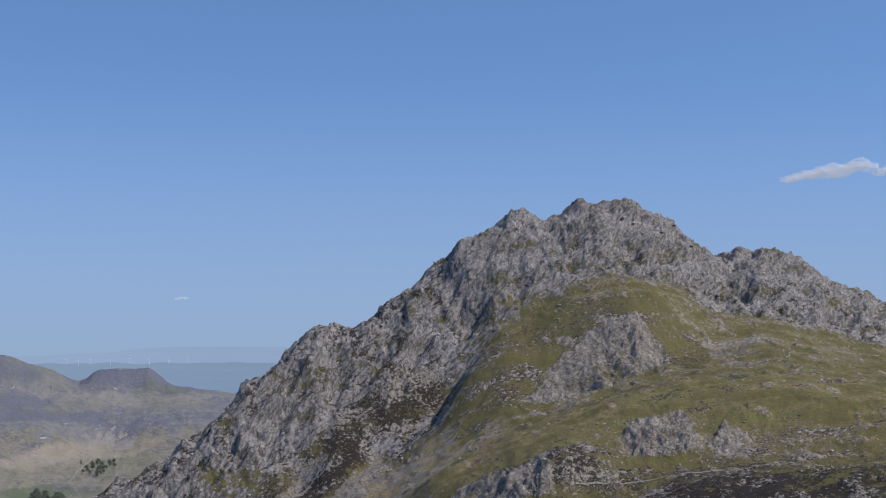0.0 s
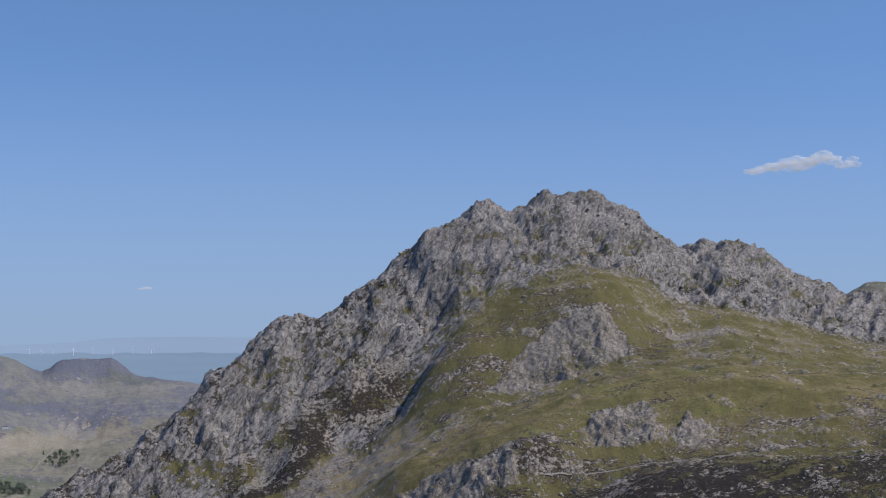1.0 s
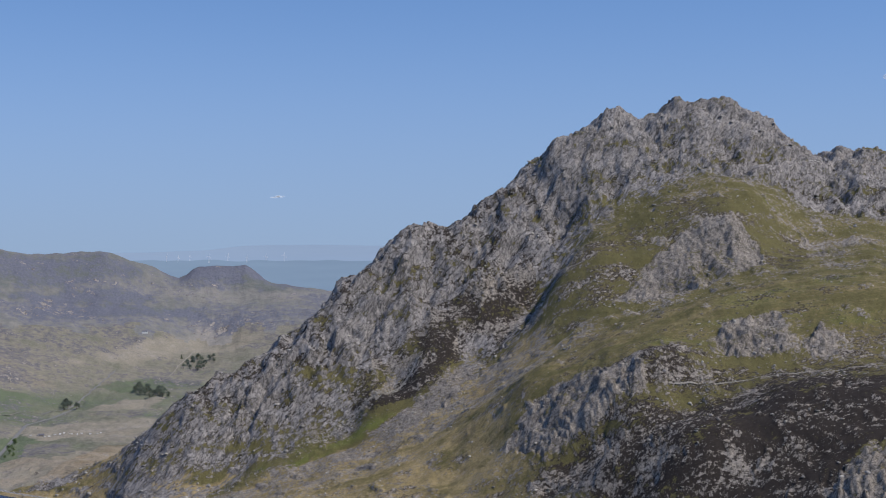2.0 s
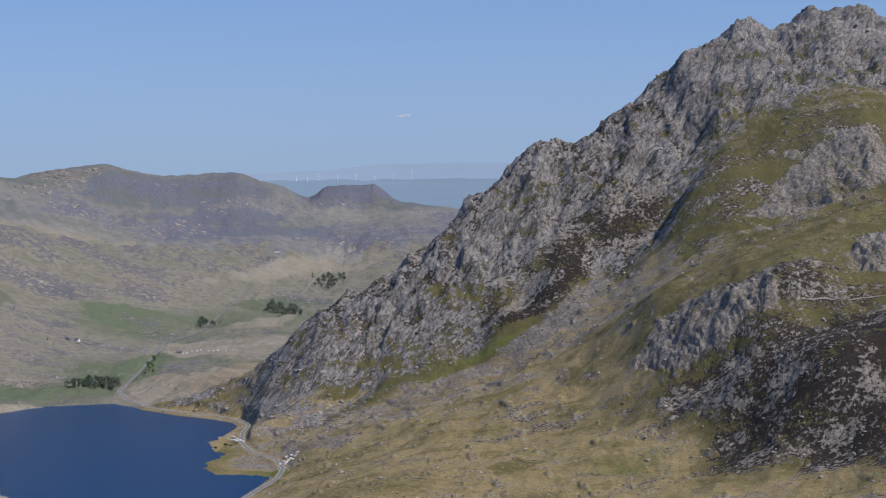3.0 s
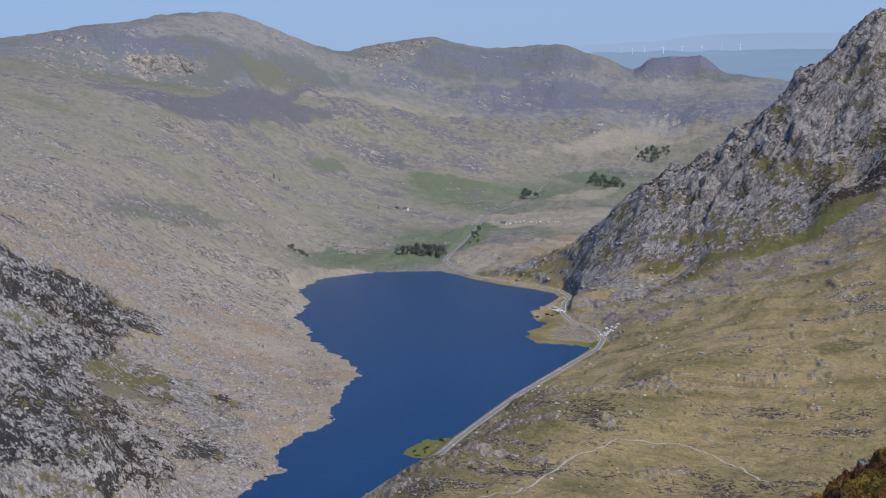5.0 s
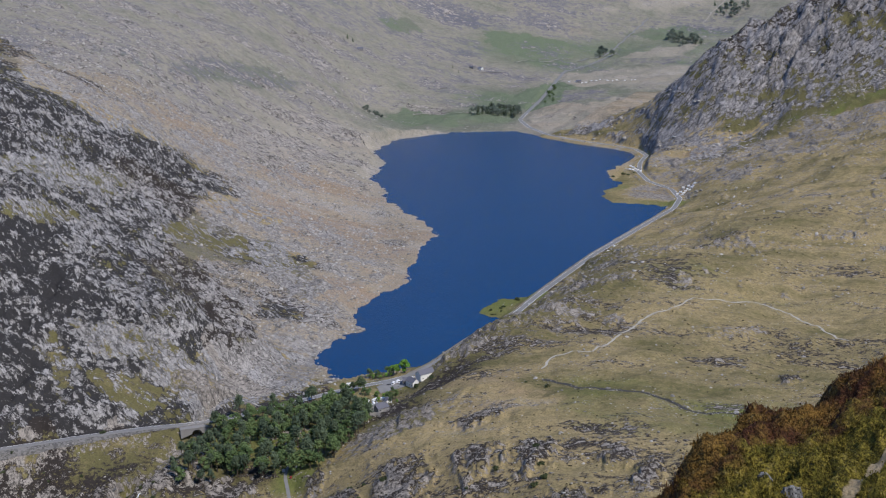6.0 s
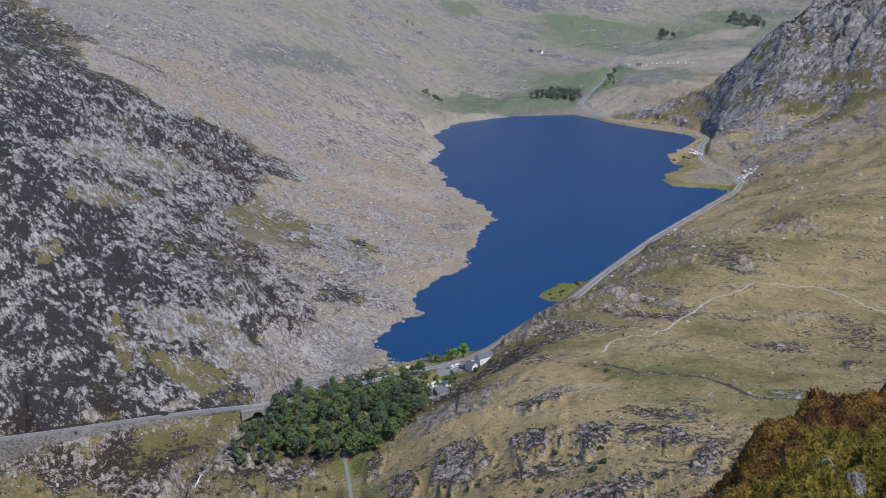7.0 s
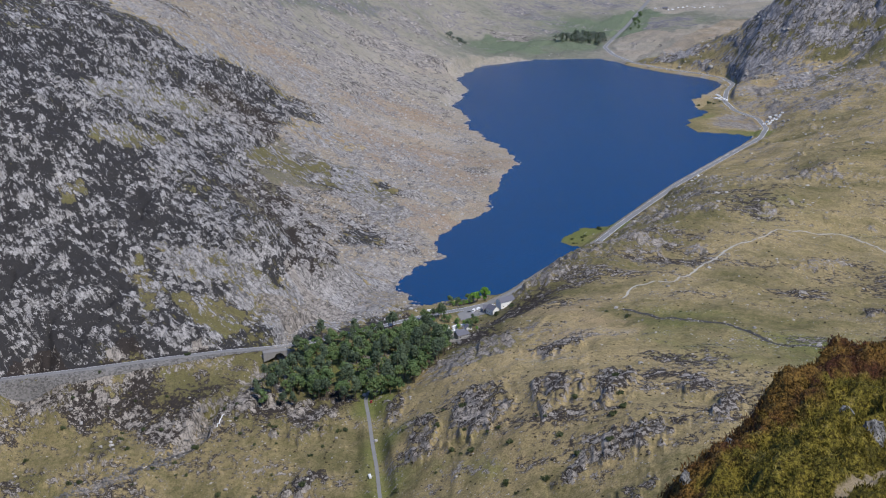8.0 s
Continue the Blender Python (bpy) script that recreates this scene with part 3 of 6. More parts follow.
patch('buttress', (0.95, 0.55, 0.2, 0.2, 0.85), 5, [(-80, 2032), (-52, 2055), (-11, 2068), (46, 2051), (77, 2026), (117, 2017), (124, 1950), (90, 1959), (59, 1950), (13, 1954), (5, 1945), (-34, 1975)])
patch('dark_heath', (0.2, 1.15, 0.4, 0.0, 0.45), 12, [(90, 1782), (150, 1754), (215, 1782), (257, 1836), (314, 1835), (416, 1850), (362, 1586)])
patch('heath_crag', (0.95, 0.4, 0.1, 0.2, 0.85), 6, [(336, 1661), (366, 1684), (384, 1687), (362, 1589), (316, 1624)])
patch('straw_slope', (0.08, 0.1, 0.5, 0.8, 0.0), 12, [(-257, 2261), (-162, 2204), (-70, 2093), (-75, 2018), (-97, 1980), (-201, 2058)])
patch('hillside_heather', (0.52, 1.2, 0.1, 0.15, 0.85), 14, [(-1503, 1518), (-1319, 1445), (-1290, 1557), (-1284, 1649), (-1240, 1680), (-1159, 1617), (-1065, 1361), (-961, 1316), (-861, 1246), (-797, 1165), (-821, 1124), (-873, 1063), (-845, 1041), (-824, 983), (-949, 904), (-1086, 1073)])
patch('hillside_dark', (0.36, 1.5, 0.15, 0.05, 0.85), 14, [(-1160, 1078), (-1131, 1132), (-1091, 1178), (-963, 1107), (-934, 1027), (-926, 967), (-917, 913), (-979, 869)])
patch('hillside_dark', (0.38, 1.35, 0.15, 0.1, 0.8), 14, [(-1296, 1220), (-1302, 1308), (-1294, 1465), (-1249, 1337), (-1223, 1223), (-1203, 1124)])
patch('hillside_pale', (0.57, 1.0, 0.1, 0.3, 0.75), 14, [(-1293, 1399), (-1233, 1480), (-1149, 1473), (-996, 1332), (-849, 1229), (-841, 1095), (-919, 1098), (-994, 1147), (-1127, 1225)])
patch('pale_slabs', (0.85, 0.35, 0.1, 0.5, 0.7), 10, [(-933, 1060), (-881, 1075), (-834, 1084), (-802, 1093), (-777, 1038), (-820, 1052), (-853, 1052), (-905, 1041)])
patch('pale_slabs', (0.8, 0.5, 0.1, 0.3, 0.7), 10, [(-1202, 1250), (-1200, 1333), (-1188, 1413), (-1171, 1458), (-1147, 1383), (-1152, 1286), (-1175, 1238)])
patch('block_scree', (1.0, 0.05, 0.0, 0.9, 0.3), 8, [(-820, 1121), (-796, 1168), (-773, 1219), (-750, 1226), (-716, 1124), (-738, 1076), (-776, 1036), (-805, 1069)])
patch('yellow_turf', (0.42, 0.55, 0.62, 0.35, 0.15), 8, [(-1083, 1397), (-1106, 1514), (-1028, 1528), (-976, 1422), (-1006, 1347)])
patch('yellow_turf', (0.42, 0.55, 0.62, 0.35, 0.15), 6, [(-957, 1018), (-947, 1042), (-908, 1021), (-887, 971), (-917, 997)])
patch('yellow_turf', (0.42, 0.55, 0.62, 0.35, 0.15), 6, [(-898, 1017), (-840, 1043), (-799, 1035), (-823, 992), (-865, 1000)])
patch('yellow_turf', (0.42, 0.55, 0.62, 0.35, 0.15), 6, [(-1071, 1063), (-1057, 1081), (-1040, 1069), (-1054, 1051)])
patch('yellow_turf', (0.42, 0.55, 0.62, 0.35, 0.15), 7, [(-1106, 1142), (-1103, 1218), (-1076, 1261), (-1065, 1172), (-1088, 1138)])
patch('grey_crags', (0.9, 0.55, 0.1, 0.4, 0.6), 8, [(-1040, 1520), (-1014, 1560), (-869, 1432), (-853, 1366), (-924, 1398)])
patch('bracken_shore', (0.35, 0.1, 0.0, 1.25, 0.0), 12, [(-1189, 1718), (-1145, 1906), (-1055, 1890), (-928, 1723), (-959, 1680), (-1086, 1739)])
patch('grey_scree_slope', (0.7, 0.1, 0.05, 1.2, 0.1), 12, [(-1173, 1625), (-1138, 1699), (-1038, 1721), (-905, 1647), (-859, 1485), (-947, 1537), (-1044, 1553), (-1115, 1552)])
patch('pale_boulder_band', (0.65, 0.1, 0.1, 1.2, 0.1), 14, [(-1548, 1683), (-1411, 1648), (-1337, 1707), (-1300, 1887), (-1195, 1920), (-1207, 1807), (-1274, 1729), (-1310, 1582), (-1407, 1548)])

patch('scree_strip', (0.75, 0.45, 0.0, 0.8, 0.2), 7, [(-592, 2133), (-546, 2169), (-502, 2306), (-413, 2342), (-313, 2362), (-294, 2326), (-385, 2289), (-460, 2199), (-526, 2088)])
patch('talus', (0.8, 0.1, 0.0, 1.2, 0.2), 10, [(-766, 2413), (-724, 2419), (-599, 2380), (-543, 2400), (-583, 2357), (-629, 2303), (-692, 2274)])
patch('brown_shoulder', (0.35, 0.5, 0.2, 0.7, 0.2), 7, [(-898, 2542), (-900, 2653), (-789, 2490), (-769, 2460), (-804, 2465), (-861, 2502)])
patch('bracken_bank', (0.05, 0.2, 0.0, 1.0, 0.0), 7, [(-755, 2380), (-697, 2361), (-659, 2338), (-673, 2279)])
patch('heather_bank', (0.25, 0.45, 0.4, 0.45, 0.1), 5, [(-460, 1679), (-441, 1694), (-414, 1671), (-426, 1647)])
patch('heather_bank', (0.25, 0.45, 0.4, 0.45, 0.1), 6, [(-249, 1782), (-220, 1834), (-182, 1814), (-200, 1789), (-232, 1762)])
patch('heather_bank', (0.25, 0.45, 0.4, 0.45, 0.1), 6, [(-193, 2118), (-166, 2133), (-131, 2087), (-137, 2065), (-170, 2079)])
patch('heather_bank', (0.25, 0.45, 0.4, 0.45, 0.1), 6, [(-116, 1986), (-79, 1974), (-51, 1948), (-49, 1897), (-99, 1944)])
patch('bracken_slope', (0.15, 0.35, 0.2, 0.7, 0.05), 14, [(-293, 1555), (-208, 1638), (-112, 1641), (-76, 1562), (-160, 1494), (-250, 1491)])
patch('bracken_slope', (0.15, 0.35, 0.2, 0.7, 0.05), 10, [(-364, 1275), (-352, 1333), (-311, 1328), (-290, 1262), (-317, 1222), (-346, 1230)])
patch('spit_rocks', (0.85, 0.15, 0.1, 1.0, 0.2), 6, [(-759, 2158), (-721, 2177), (-650, 2134), (-615, 2059), (-671, 2082), (-730, 2103)])
patch('slab_crag', (0.85, 0.4, 0.3, 0.4, 0.6), 5, [(-591, 1005), (-586, 1032), (-558, 1036), (-523, 1027), (-514, 1005), (-532, 986), (-555, 977)])
patch('knoll_bracken', (0.05, 0.2, 0.1, 1.0, 0.0), 7, [(-505, 1102), (-462, 1079), (-413, 1049), (-412, 1032), (-455, 1050), (-494, 1078)])

# gullies that split the mountain's face: depth and line in plan
GULLIES = [
    (15, [(17, 2792), (-11, 2776), (-27, 2751), (-64, 2705), (-105, 2650), (-126, 2584)]),
    (9, [(-480, 2563), (-523, 2516), (-546, 2435), (-559, 2407)]),
    (16, [(-209, 2690), (-232, 2645), (-247, 2581), (-252, 2527)]),
    (15, [(-302, 2647), (-327, 2595), (-352, 2543), (-365, 2491)]),
    (18, [(73, 2828), (49, 2768), (17, 2720), (-37, 2671)]),
    (12, [(-115, 2746), (-145, 2695), (-178, 2625)]),
    (12, [(-402, 2598), (-425, 2546), (-448, 2501)]),
    (14, [(505, 2835), (547, 2770), (557, 2665)]),
]

# ---- ground heights ----
POINTS = np.array([p for _, _, pts in LANDFORM for p in pts], float)
COVER = np.array([c for _, c, pts in LANDFORM for _ in pts], float)
KIND = np.array([n for n, _, pts in LANDFORM for _ in pts])
# the far side of the crests falls away, and the near slope drops steeply from the ridge on which one stands
extra = []
for n, drop in (("north_ridge", 190), ("summit_ridge", 260), ("south_ridge", 150), ("back_hill", 60), ("rocky_hill", 60), ("small_hill", 60), ("behind_right", 90)):
    for p in POINTS[KIND == n][::2]:
        far = np.hypot(p[0], p[1])
        extra.append((*(p[:2] * (far + 260) / far), p[2] - drop))
for p in POINTS[KIND == "north_ridge"]:
    far = np.hypot(p[0], p[1])
    extra.append((*(p[:2] * (far + 560) / far), 45))
for a in range(-75, 91, 15):
    s, c = -math.sin(radians(a)), math.cos(radians(a))
    extra.append((s * 620, c * 620, 96 - 2.2 * max(a, -20)))
    if a < 0:
        extra.append((s * 900, c * 900, 60))
        extra.append((s * 1300, c * 1300, 70 - 2.0 * a))
extra += [p for p in ROAD[:34]] + [p for p in LANE[::2]]
extra += [(-640, 560, -70), (-760, 640, -72), (-560, 560, -55), (-860, 620, -60), (-1000, 700, -30), (-700, 480, -40)]
for a in range(100, 280, 30):
    for r, z in ((700, 520), (1800, 640), (4000, 560)):
        extra.append((-math.sin(radians(a)) * r, math.cos(radians(a)) * r, z))
for a, z in ((-75, 450), (-45, 520), (-30, 480), (62, 520), (80, 560)):
    for r in (1900, 2900, 4300):
        extra.append((-math.sin(radians(a)) * r, math.cos(radians(a)) * r, z))
CENTRES = np.vstack([POINTS, np.array(extra, float)])


def spread(x, y):
    d = np.hypot(x[:, None] - CENTRES[None, :, 0], y[:, None] - CENTRES[None, :, 1])
    return np.sqrt(d * d + 30.0 ** 2)


size = len(CENTRES)
system = np.zeros((size + 3, size + 3))
system[:size, :size] = -spread(CENTRES[:, 0], CENTRES[:, 1]) + np.eye(size) * 1.5
system[:size, size:] = np.c_[np.ones(size), CENTRES[:, :2] / 1000]
system[size:, :size] = system[:size, size:].T
WEIGHTS = np.linalg.solve(system, np.r_[CENTRES[:, 2], 0, 0, 0])

angles = np.linspace(0, 2 * np.pi, 257)[:256]
GRAD = np.c_[np.cos(angles), np.sin(angles)]


def perlin(x, y, seed=0):
    xi, yi = np.floor(x).astype(np.int64), np.floor(y).astype(np.int64)
    fx, fy = x - xi, y - yi
    u, v = fx * fx * fx * (fx * (fx * 6 - 15) + 10), fy * fy * fy * (fy * (fy * 6 - 15) + 10)

    def corner(i, j):
        h = ((xi + i) * 374761393 + (yi + j) * 668265263 + seed * 974711) & 0xFFFFFFFF
        h = ((h ^ (h >> 13)) * 1274126177) & 0xFFFFFFFF
        g = GRAD[(h >> 15) & 255]
        return g[..., 0] * (fx - i) + g[..., 1] * (fy - j)

    a = corner(0, 0) * (1 - u) + corner(1, 0) * u
    b = corner(0, 1) * (1 - u) + corner(1, 1) * u
    return (a * (1 - v) + b * v) * 1.5


def fbm(x, y, octaves, seed=0):
    total, amp = 0.0, 1.0
    for o in range(octaves):
        total = total + amp * perlin(x * 2 ** o, y * 2 ** o, seed + o)
        amp *= 0.5
    return total


def smooth(t):
    t = np.clip(t, 0, 1)
    return t * t * (3 - 2 * t)


def base_height(x, y):
    out = np.empty(len(x))
    for s in range(0, len(x), 20000):
        q = slice(s, s + 20000)
        out[q] = -spread(x[q], y[q]) @ WEIGHTS[:size] + WEIGHTS[size] + x[q] / 1000 * WEIGHTS[size + 1] + y[q] / 1000 * WEIGHTS[size + 2]
    # the ridge on which one stands falls away in front, and rises gently behind
    r = np.hypot(x, y) + 1e-6
    ahead = (y * math.cos(radians(15)) - x * math.sin(radians(15))) / r
    own = EYE - 1.7 - np.where(ahead > 0, 0.72 * ahead, 0.15 * ahead) * r
    return own + (out - own) * smooth((r - 450) / 330)


GROUPS = {"mountain": ("north_ridge", "summit_ridge", "south_ridge", "face_mid", "mountain_foot", "mountain_toe"),
          "hillside": ("spur_foot", "spur_low", "spur_mid", "spur_high", "spur_crest"),
          "far_hill": ("cliff_hill", "cliff_brow", "back_hill", "rocky_hill", "small_hill", "hill_saddle")}
MEMBER = np.array([[n in g for g in GROUPS.values()] for n in KIND], float)


def cover_at(x, y):
    """Rock, heather, green, straw and the share of each landform group, blended from the nearest lines."""
    table = np.c_[COVER, MEMBER]
    out = np.empty((len(x), table.shape[1]))
    for s in range(0, len(x), 20000):
        q = slice(s, s + 20000)
        d = (x[q, None] - POINTS[None, :, 0]) ** 2 + (y[q, None] - POINTS[None, :, 1]) ** 2
        w = 1 / (d + 400.0) ** 2
        out[q] = (w @ table) / w.sum(1)[:, None]
    return out


def to_line(x, y, line):
    """Distance to a polyline, and its height there (lines of x, y, z)."""
    line = np.array(line, float)
    best, height = np.full(len(x), 1e9), np.zeros(len(x))
    for a, b in zip(line[:-1], line[1:]):
        d = b - a
        t = np.clip(((x - a[0]) * d[0] + (y - a[1]) * d[1]) / (d[0] ** 2 + d[1] ** 2), 0, 1)
        far = np.hypot(x - a[0] - t * d[0], y - a[1] - t * d[1])
        near = far < best
        best = np.where(near, far, best)
        if len(a) > 2:
            height = np.where(near, a[2] + t * d[2], height)
    return best, height


def inside(x, y, ring):
    hit = np.zeros(len(x), bool)
    for (ax, ay), (bx, by) in zip(ring, ring[1:] + ring[:1]):
        if ay != by:
            hit ^= ((ay > y) != (by > y)) & (x < (bx - ax) * (y - ay) / (by - ay) + ax)
    return hit


def lay_patches(x, y, cover):
    """Blends each patch into the cover, with a wandering edge."""
    for name, mix, soft, outline in PATCHES:
        px, py = [p[0] for p in outline], [p[1] for p in outline]
        m = 3 * soft
        at = np.flatnonzero((x > min(px) - m) & (x < max(px) + m) & (y > min(py) - m) & (y < max(py) + m))
        if not len(at):
            continue
        xs, ys = x[at], y[at]
        d, _ = to_line(xs, ys, outline + outline[:1])
        d = np.where(inside(xs, ys, outline), d, -d) + soft * (1.3 * fbm(xs / (soft * 2.6), ys / (soft * 2.6), 3, 301) + 0.2)
        w = smooth(0.5 + d / (1.4 * soft))
        for i, v in enumerate(mix):
            cover[at, i] += (v - cover[at, i]) * w


def finish(x, y, z, cover):
    """Adds gullies, ledges and hummocks to the smooth ground. Gives the heights and how broken the rock is."""
    r = np.hypot(x, y)
    rock, crag = np.clip(cover[:, 0], 0, 1), np.clip(cover[:, 4], 0, 1)
    steep = smooth((crag - 0.35) / 0.5)
    wx, wy = x + 25 * perlin(x / 90, y / 90, 5) + 6 * perlin(x / 22, y / 22, 7), y + 25 * perlin(x / 90, y / 90, 6)
    wx = wx + 0.30 * wy
    big = 0.35 - np.abs(fbm(wx / 130, wy / 260, 2, 11))
    rib = 0.40 - np.abs(fbm(wx / 48, wy / 70, 3, 21))
    z = z + steep * (np.where(x < -560, 7, 18) * big + 9 * rib)
    for depth, line in GULLIES:
        lx, ly = [p[0] for p in line], [p[1] for p in line]
        at = np.flatnonzero((x > min(lx) - 40) & (x < max(lx) + 40) & (y > min(ly) - 40) & (y < max(ly) + 40))
        d, _ = to_line(x[at] + 4 * perlin(x[at] / 15, y[at] / 15, 91), y[at] + 4 * perlin(x[at] / 15, y[at] / 15, 92), line)
        ends = np.minimum(np.hypot(x[at] - lx[0], y[at] - ly[0]), np.hypot(x[at] - lx[-1], y[at] - ly[-1]))
        z[at] -= depth * smooth(1 - d / (depth * 1.3)) * smooth(ends / 70)
    step = 14.0
    hum = fbm(x / 55, y / 55, 4, 51)
    patch = smooth((fbm((x + 0.45 * y) / 30, y / 55, 2, 61) + 1.1 * crag - 0.62) / 0.15) * (1 - steep) * (r < 3100) * np.where(r < 1500, 0.4, 1.0)
    for ox, oy, size in OUTCROPS:
        d = np.hypot((x - ox) / 1.7, y - oy) / size
        patch = np.where(d < 1.6, np.maximum(patch, smooth((1.25 - d + 0.9 * fbm(x / 9, y / 9, 2, 63)) / 0.4)), patch)
    massif = np.zeros(len(x))
    ragged = 0.55 * fbm((x + 0.45 * y) / 10, y / 15, 3, 67)
    for ox, oy, wide, deep in CRAGS:
        away = math.hypot(ox, oy)
        across, back = ((x - ox) * oy - (y - oy) * ox) / away / wide, ((x - ox) * ox + (y - oy) * oy) / away / deep
        d = np.hypot(across, back)
        mass = np.where(d < 1.9, smooth((1.3 - d + ragged) / 0.7), 0)
        patch = np.maximum(patch, mass)
        z = z + mass * 0.13 * deep * np.clip(0.6 - 0.4 * back, 0, 1)
        massif = np.maximum(massif, mass)
    q = z / step + 1.2 * perlin(x / 45, y / 45, 41) + 0.9 * perlin(x / 17, y / 17, 43)
    f = q - np.floor(q)
    z = z + (steep * 0.5 + patch * 0.15) * step * (smooth((f - 0.2) / 0.5) - f)
    z = z + (1 - steep) * 3.0 * hum * np.clip(r / 900, 0.05, 1.4) + patch * 2.2 * (r > 700)
    hollow = steep * smooth((0.20 - rib) / 0.3) * np.clip(cover[:, 1], 0, 1)  # heather keeps to the gullies
    return z, np.maximum(steep, patch), np.clip(np.maximum(rock + 0.26 * patch - 0.30 * hollow, 0.53 * np.maximum(patch, massif)), 0, 1), np.maximum(0.6 * patch, massif)


OUTCROPS = [(376, 2036, 16), (330, 2060, 12), (290, 2062, 10), (480, 2025, 12), (505, 2018, 9), (560, 2020, 8), (-422, 1637, 12), (-405, 1640, 10), (-330, 1672, 9),
            (-290, 1680, 10), (-225, 1690, 8), (-500, 1660, 9), (-520, 1640, 10), (-540, 1610, 10), (-515, 1585, 8), (-540, 1440, 10), (-560, 1320, 10), (-530, 1330, 11),
            (-505, 1325, 11), (-575, 1262, 9), (-588, 1232, 8)]
OUTCROPS += [(-356, 1637, 8), (-345, 1634, 6), (-383, 1629, 7), (-242, 1644, 7), (-235, 1652, 5), (-302, 1673, 5), (-308, 1669, 5), (-288, 2060, 6), (-240, 2026, 6), (-199, 2021, 5), (-281, 1742, 5), (-299, 1784, 5), (-270, 1714, 4), (-115, 1540, 6), (-108, 1551, 5), (-143, 1696, 5), (-154, 1678, 5), (-176, 1640, 4), (-394, 1960, 4), (-284, 1870, 4), (-267, 1861, 4), (-293, 1664, 4), (-165, 1438, 4), (-92, 1898, 6), (-107, 1850, 5), (-400, 2099, 4)]


CRAGS = [(-487, 900, 25, 37), (-468, 1004, 24, 18), (-425, 909, 20, 31), (-378, 913, 17, 33), (-330, 836, 31, 19), (-315, 912, 12, 25), (-539, 1021,
         18, 13), (-370, 812, 11, 10), (-312, 782, 14, 11), (-596, 949, 10, 20), (-533, 886, 12, 30), (-281, 878, 10, 27), (-839, 850, 23, 21), (-759,
         922, 48, 27), (-671, 924, 25, 27), (-926, 874, 23, 16), (-880, 786, 28, 19), (-625, 850, 25, 14), (-557, 1279, 27, 20), (-579, 1213, 20, 19),
         (-496, 1297, 11, 20), (-455, 1313, 13, 18), (-336, 1314, 27, 20), (-246, 1168, 11, 17), (290, 2052, 42, 20), (372, 2036, 16, 14), (-7, 1966, 26, 20), (60, 1970, 24, 22),
         (105, 1985, 22, 18), (352, 1640, 40, 30)]  # x, y, half width across the slope, half depth


def facets(u, v, wide, tall, seed):
    """Flat plates of rock: how far each stands out, and the distance to the joint beside it."""
    a, b = u / wide, v / tall
    i0, j0 = np.floor(a).astype(np.int64), np.floor(b).astype(np.int64)
    best, second, plate = np.full(len(a), 9.0), np.full(len(a), 9.0), np.zeros(len(a))
    for i in (-1, 0, 1):
        for j in (-1, 0, 1):
            h = ((i0 + i) * 374761393 + (j0 + j) * 668265263 + seed * 974711) & 0xFFFFFFFF
            h = ((h ^ (h >> 13)) * 1274126177) & 0xFFFFFFFF
            h = h ^ (h >> 16)
            p, q, r, s, t = ((h >> k & 63) / 63.0 - 0.5 for k in (0, 5, 10, 15, 20))
            da, db = a - (i0 + i + 0.5 + 0.85 * p), b - (j0 + j + 0.5 + 0.85 * q)
            d = da * da + db * db
            near = d < best
            second = np.where(near, best, np.minimum(second, d))
            plate = np.where(near, r + 1.5 * s * da + 1.5 * t * db, plate)
            best = np.where(near, d, best)
    return plate, np.sqrt(second) - np.sqrt(best)


def blocks(x, y, z, massive):
    """How far broken rock stands out of a face, by its place along the face and its height."""
    u, v = x - 0.35 * y - 0.45 * z, z + 0.25 * y
    u = u + 8 * perlin(u / 30, v / 30, 101)
    ridge = 0.35 - np.abs(fbm(u / 34, v / 60, 2, 111))
    plate, joint = facets(u, v, 24, 44, 1)
    small, crack = facets(u + 3 * perlin(u / 9, v / 9, 131), v, 10, 16, 2)
    deep = 2.4 * smooth(1 - joint / 0.12) + 0.7 * smooth(1 - crack / 0.16)
    rib = 0.30 - np.abs(fbm(u / 75, v / 190, 2, 121))
    return 21 * massive * rib + 5 * ridge + 3.6 * plate + 1.3 * small - deep + 0.4 * fbm(u / 4.5, v / 5.5, 2, 141) - 1.0


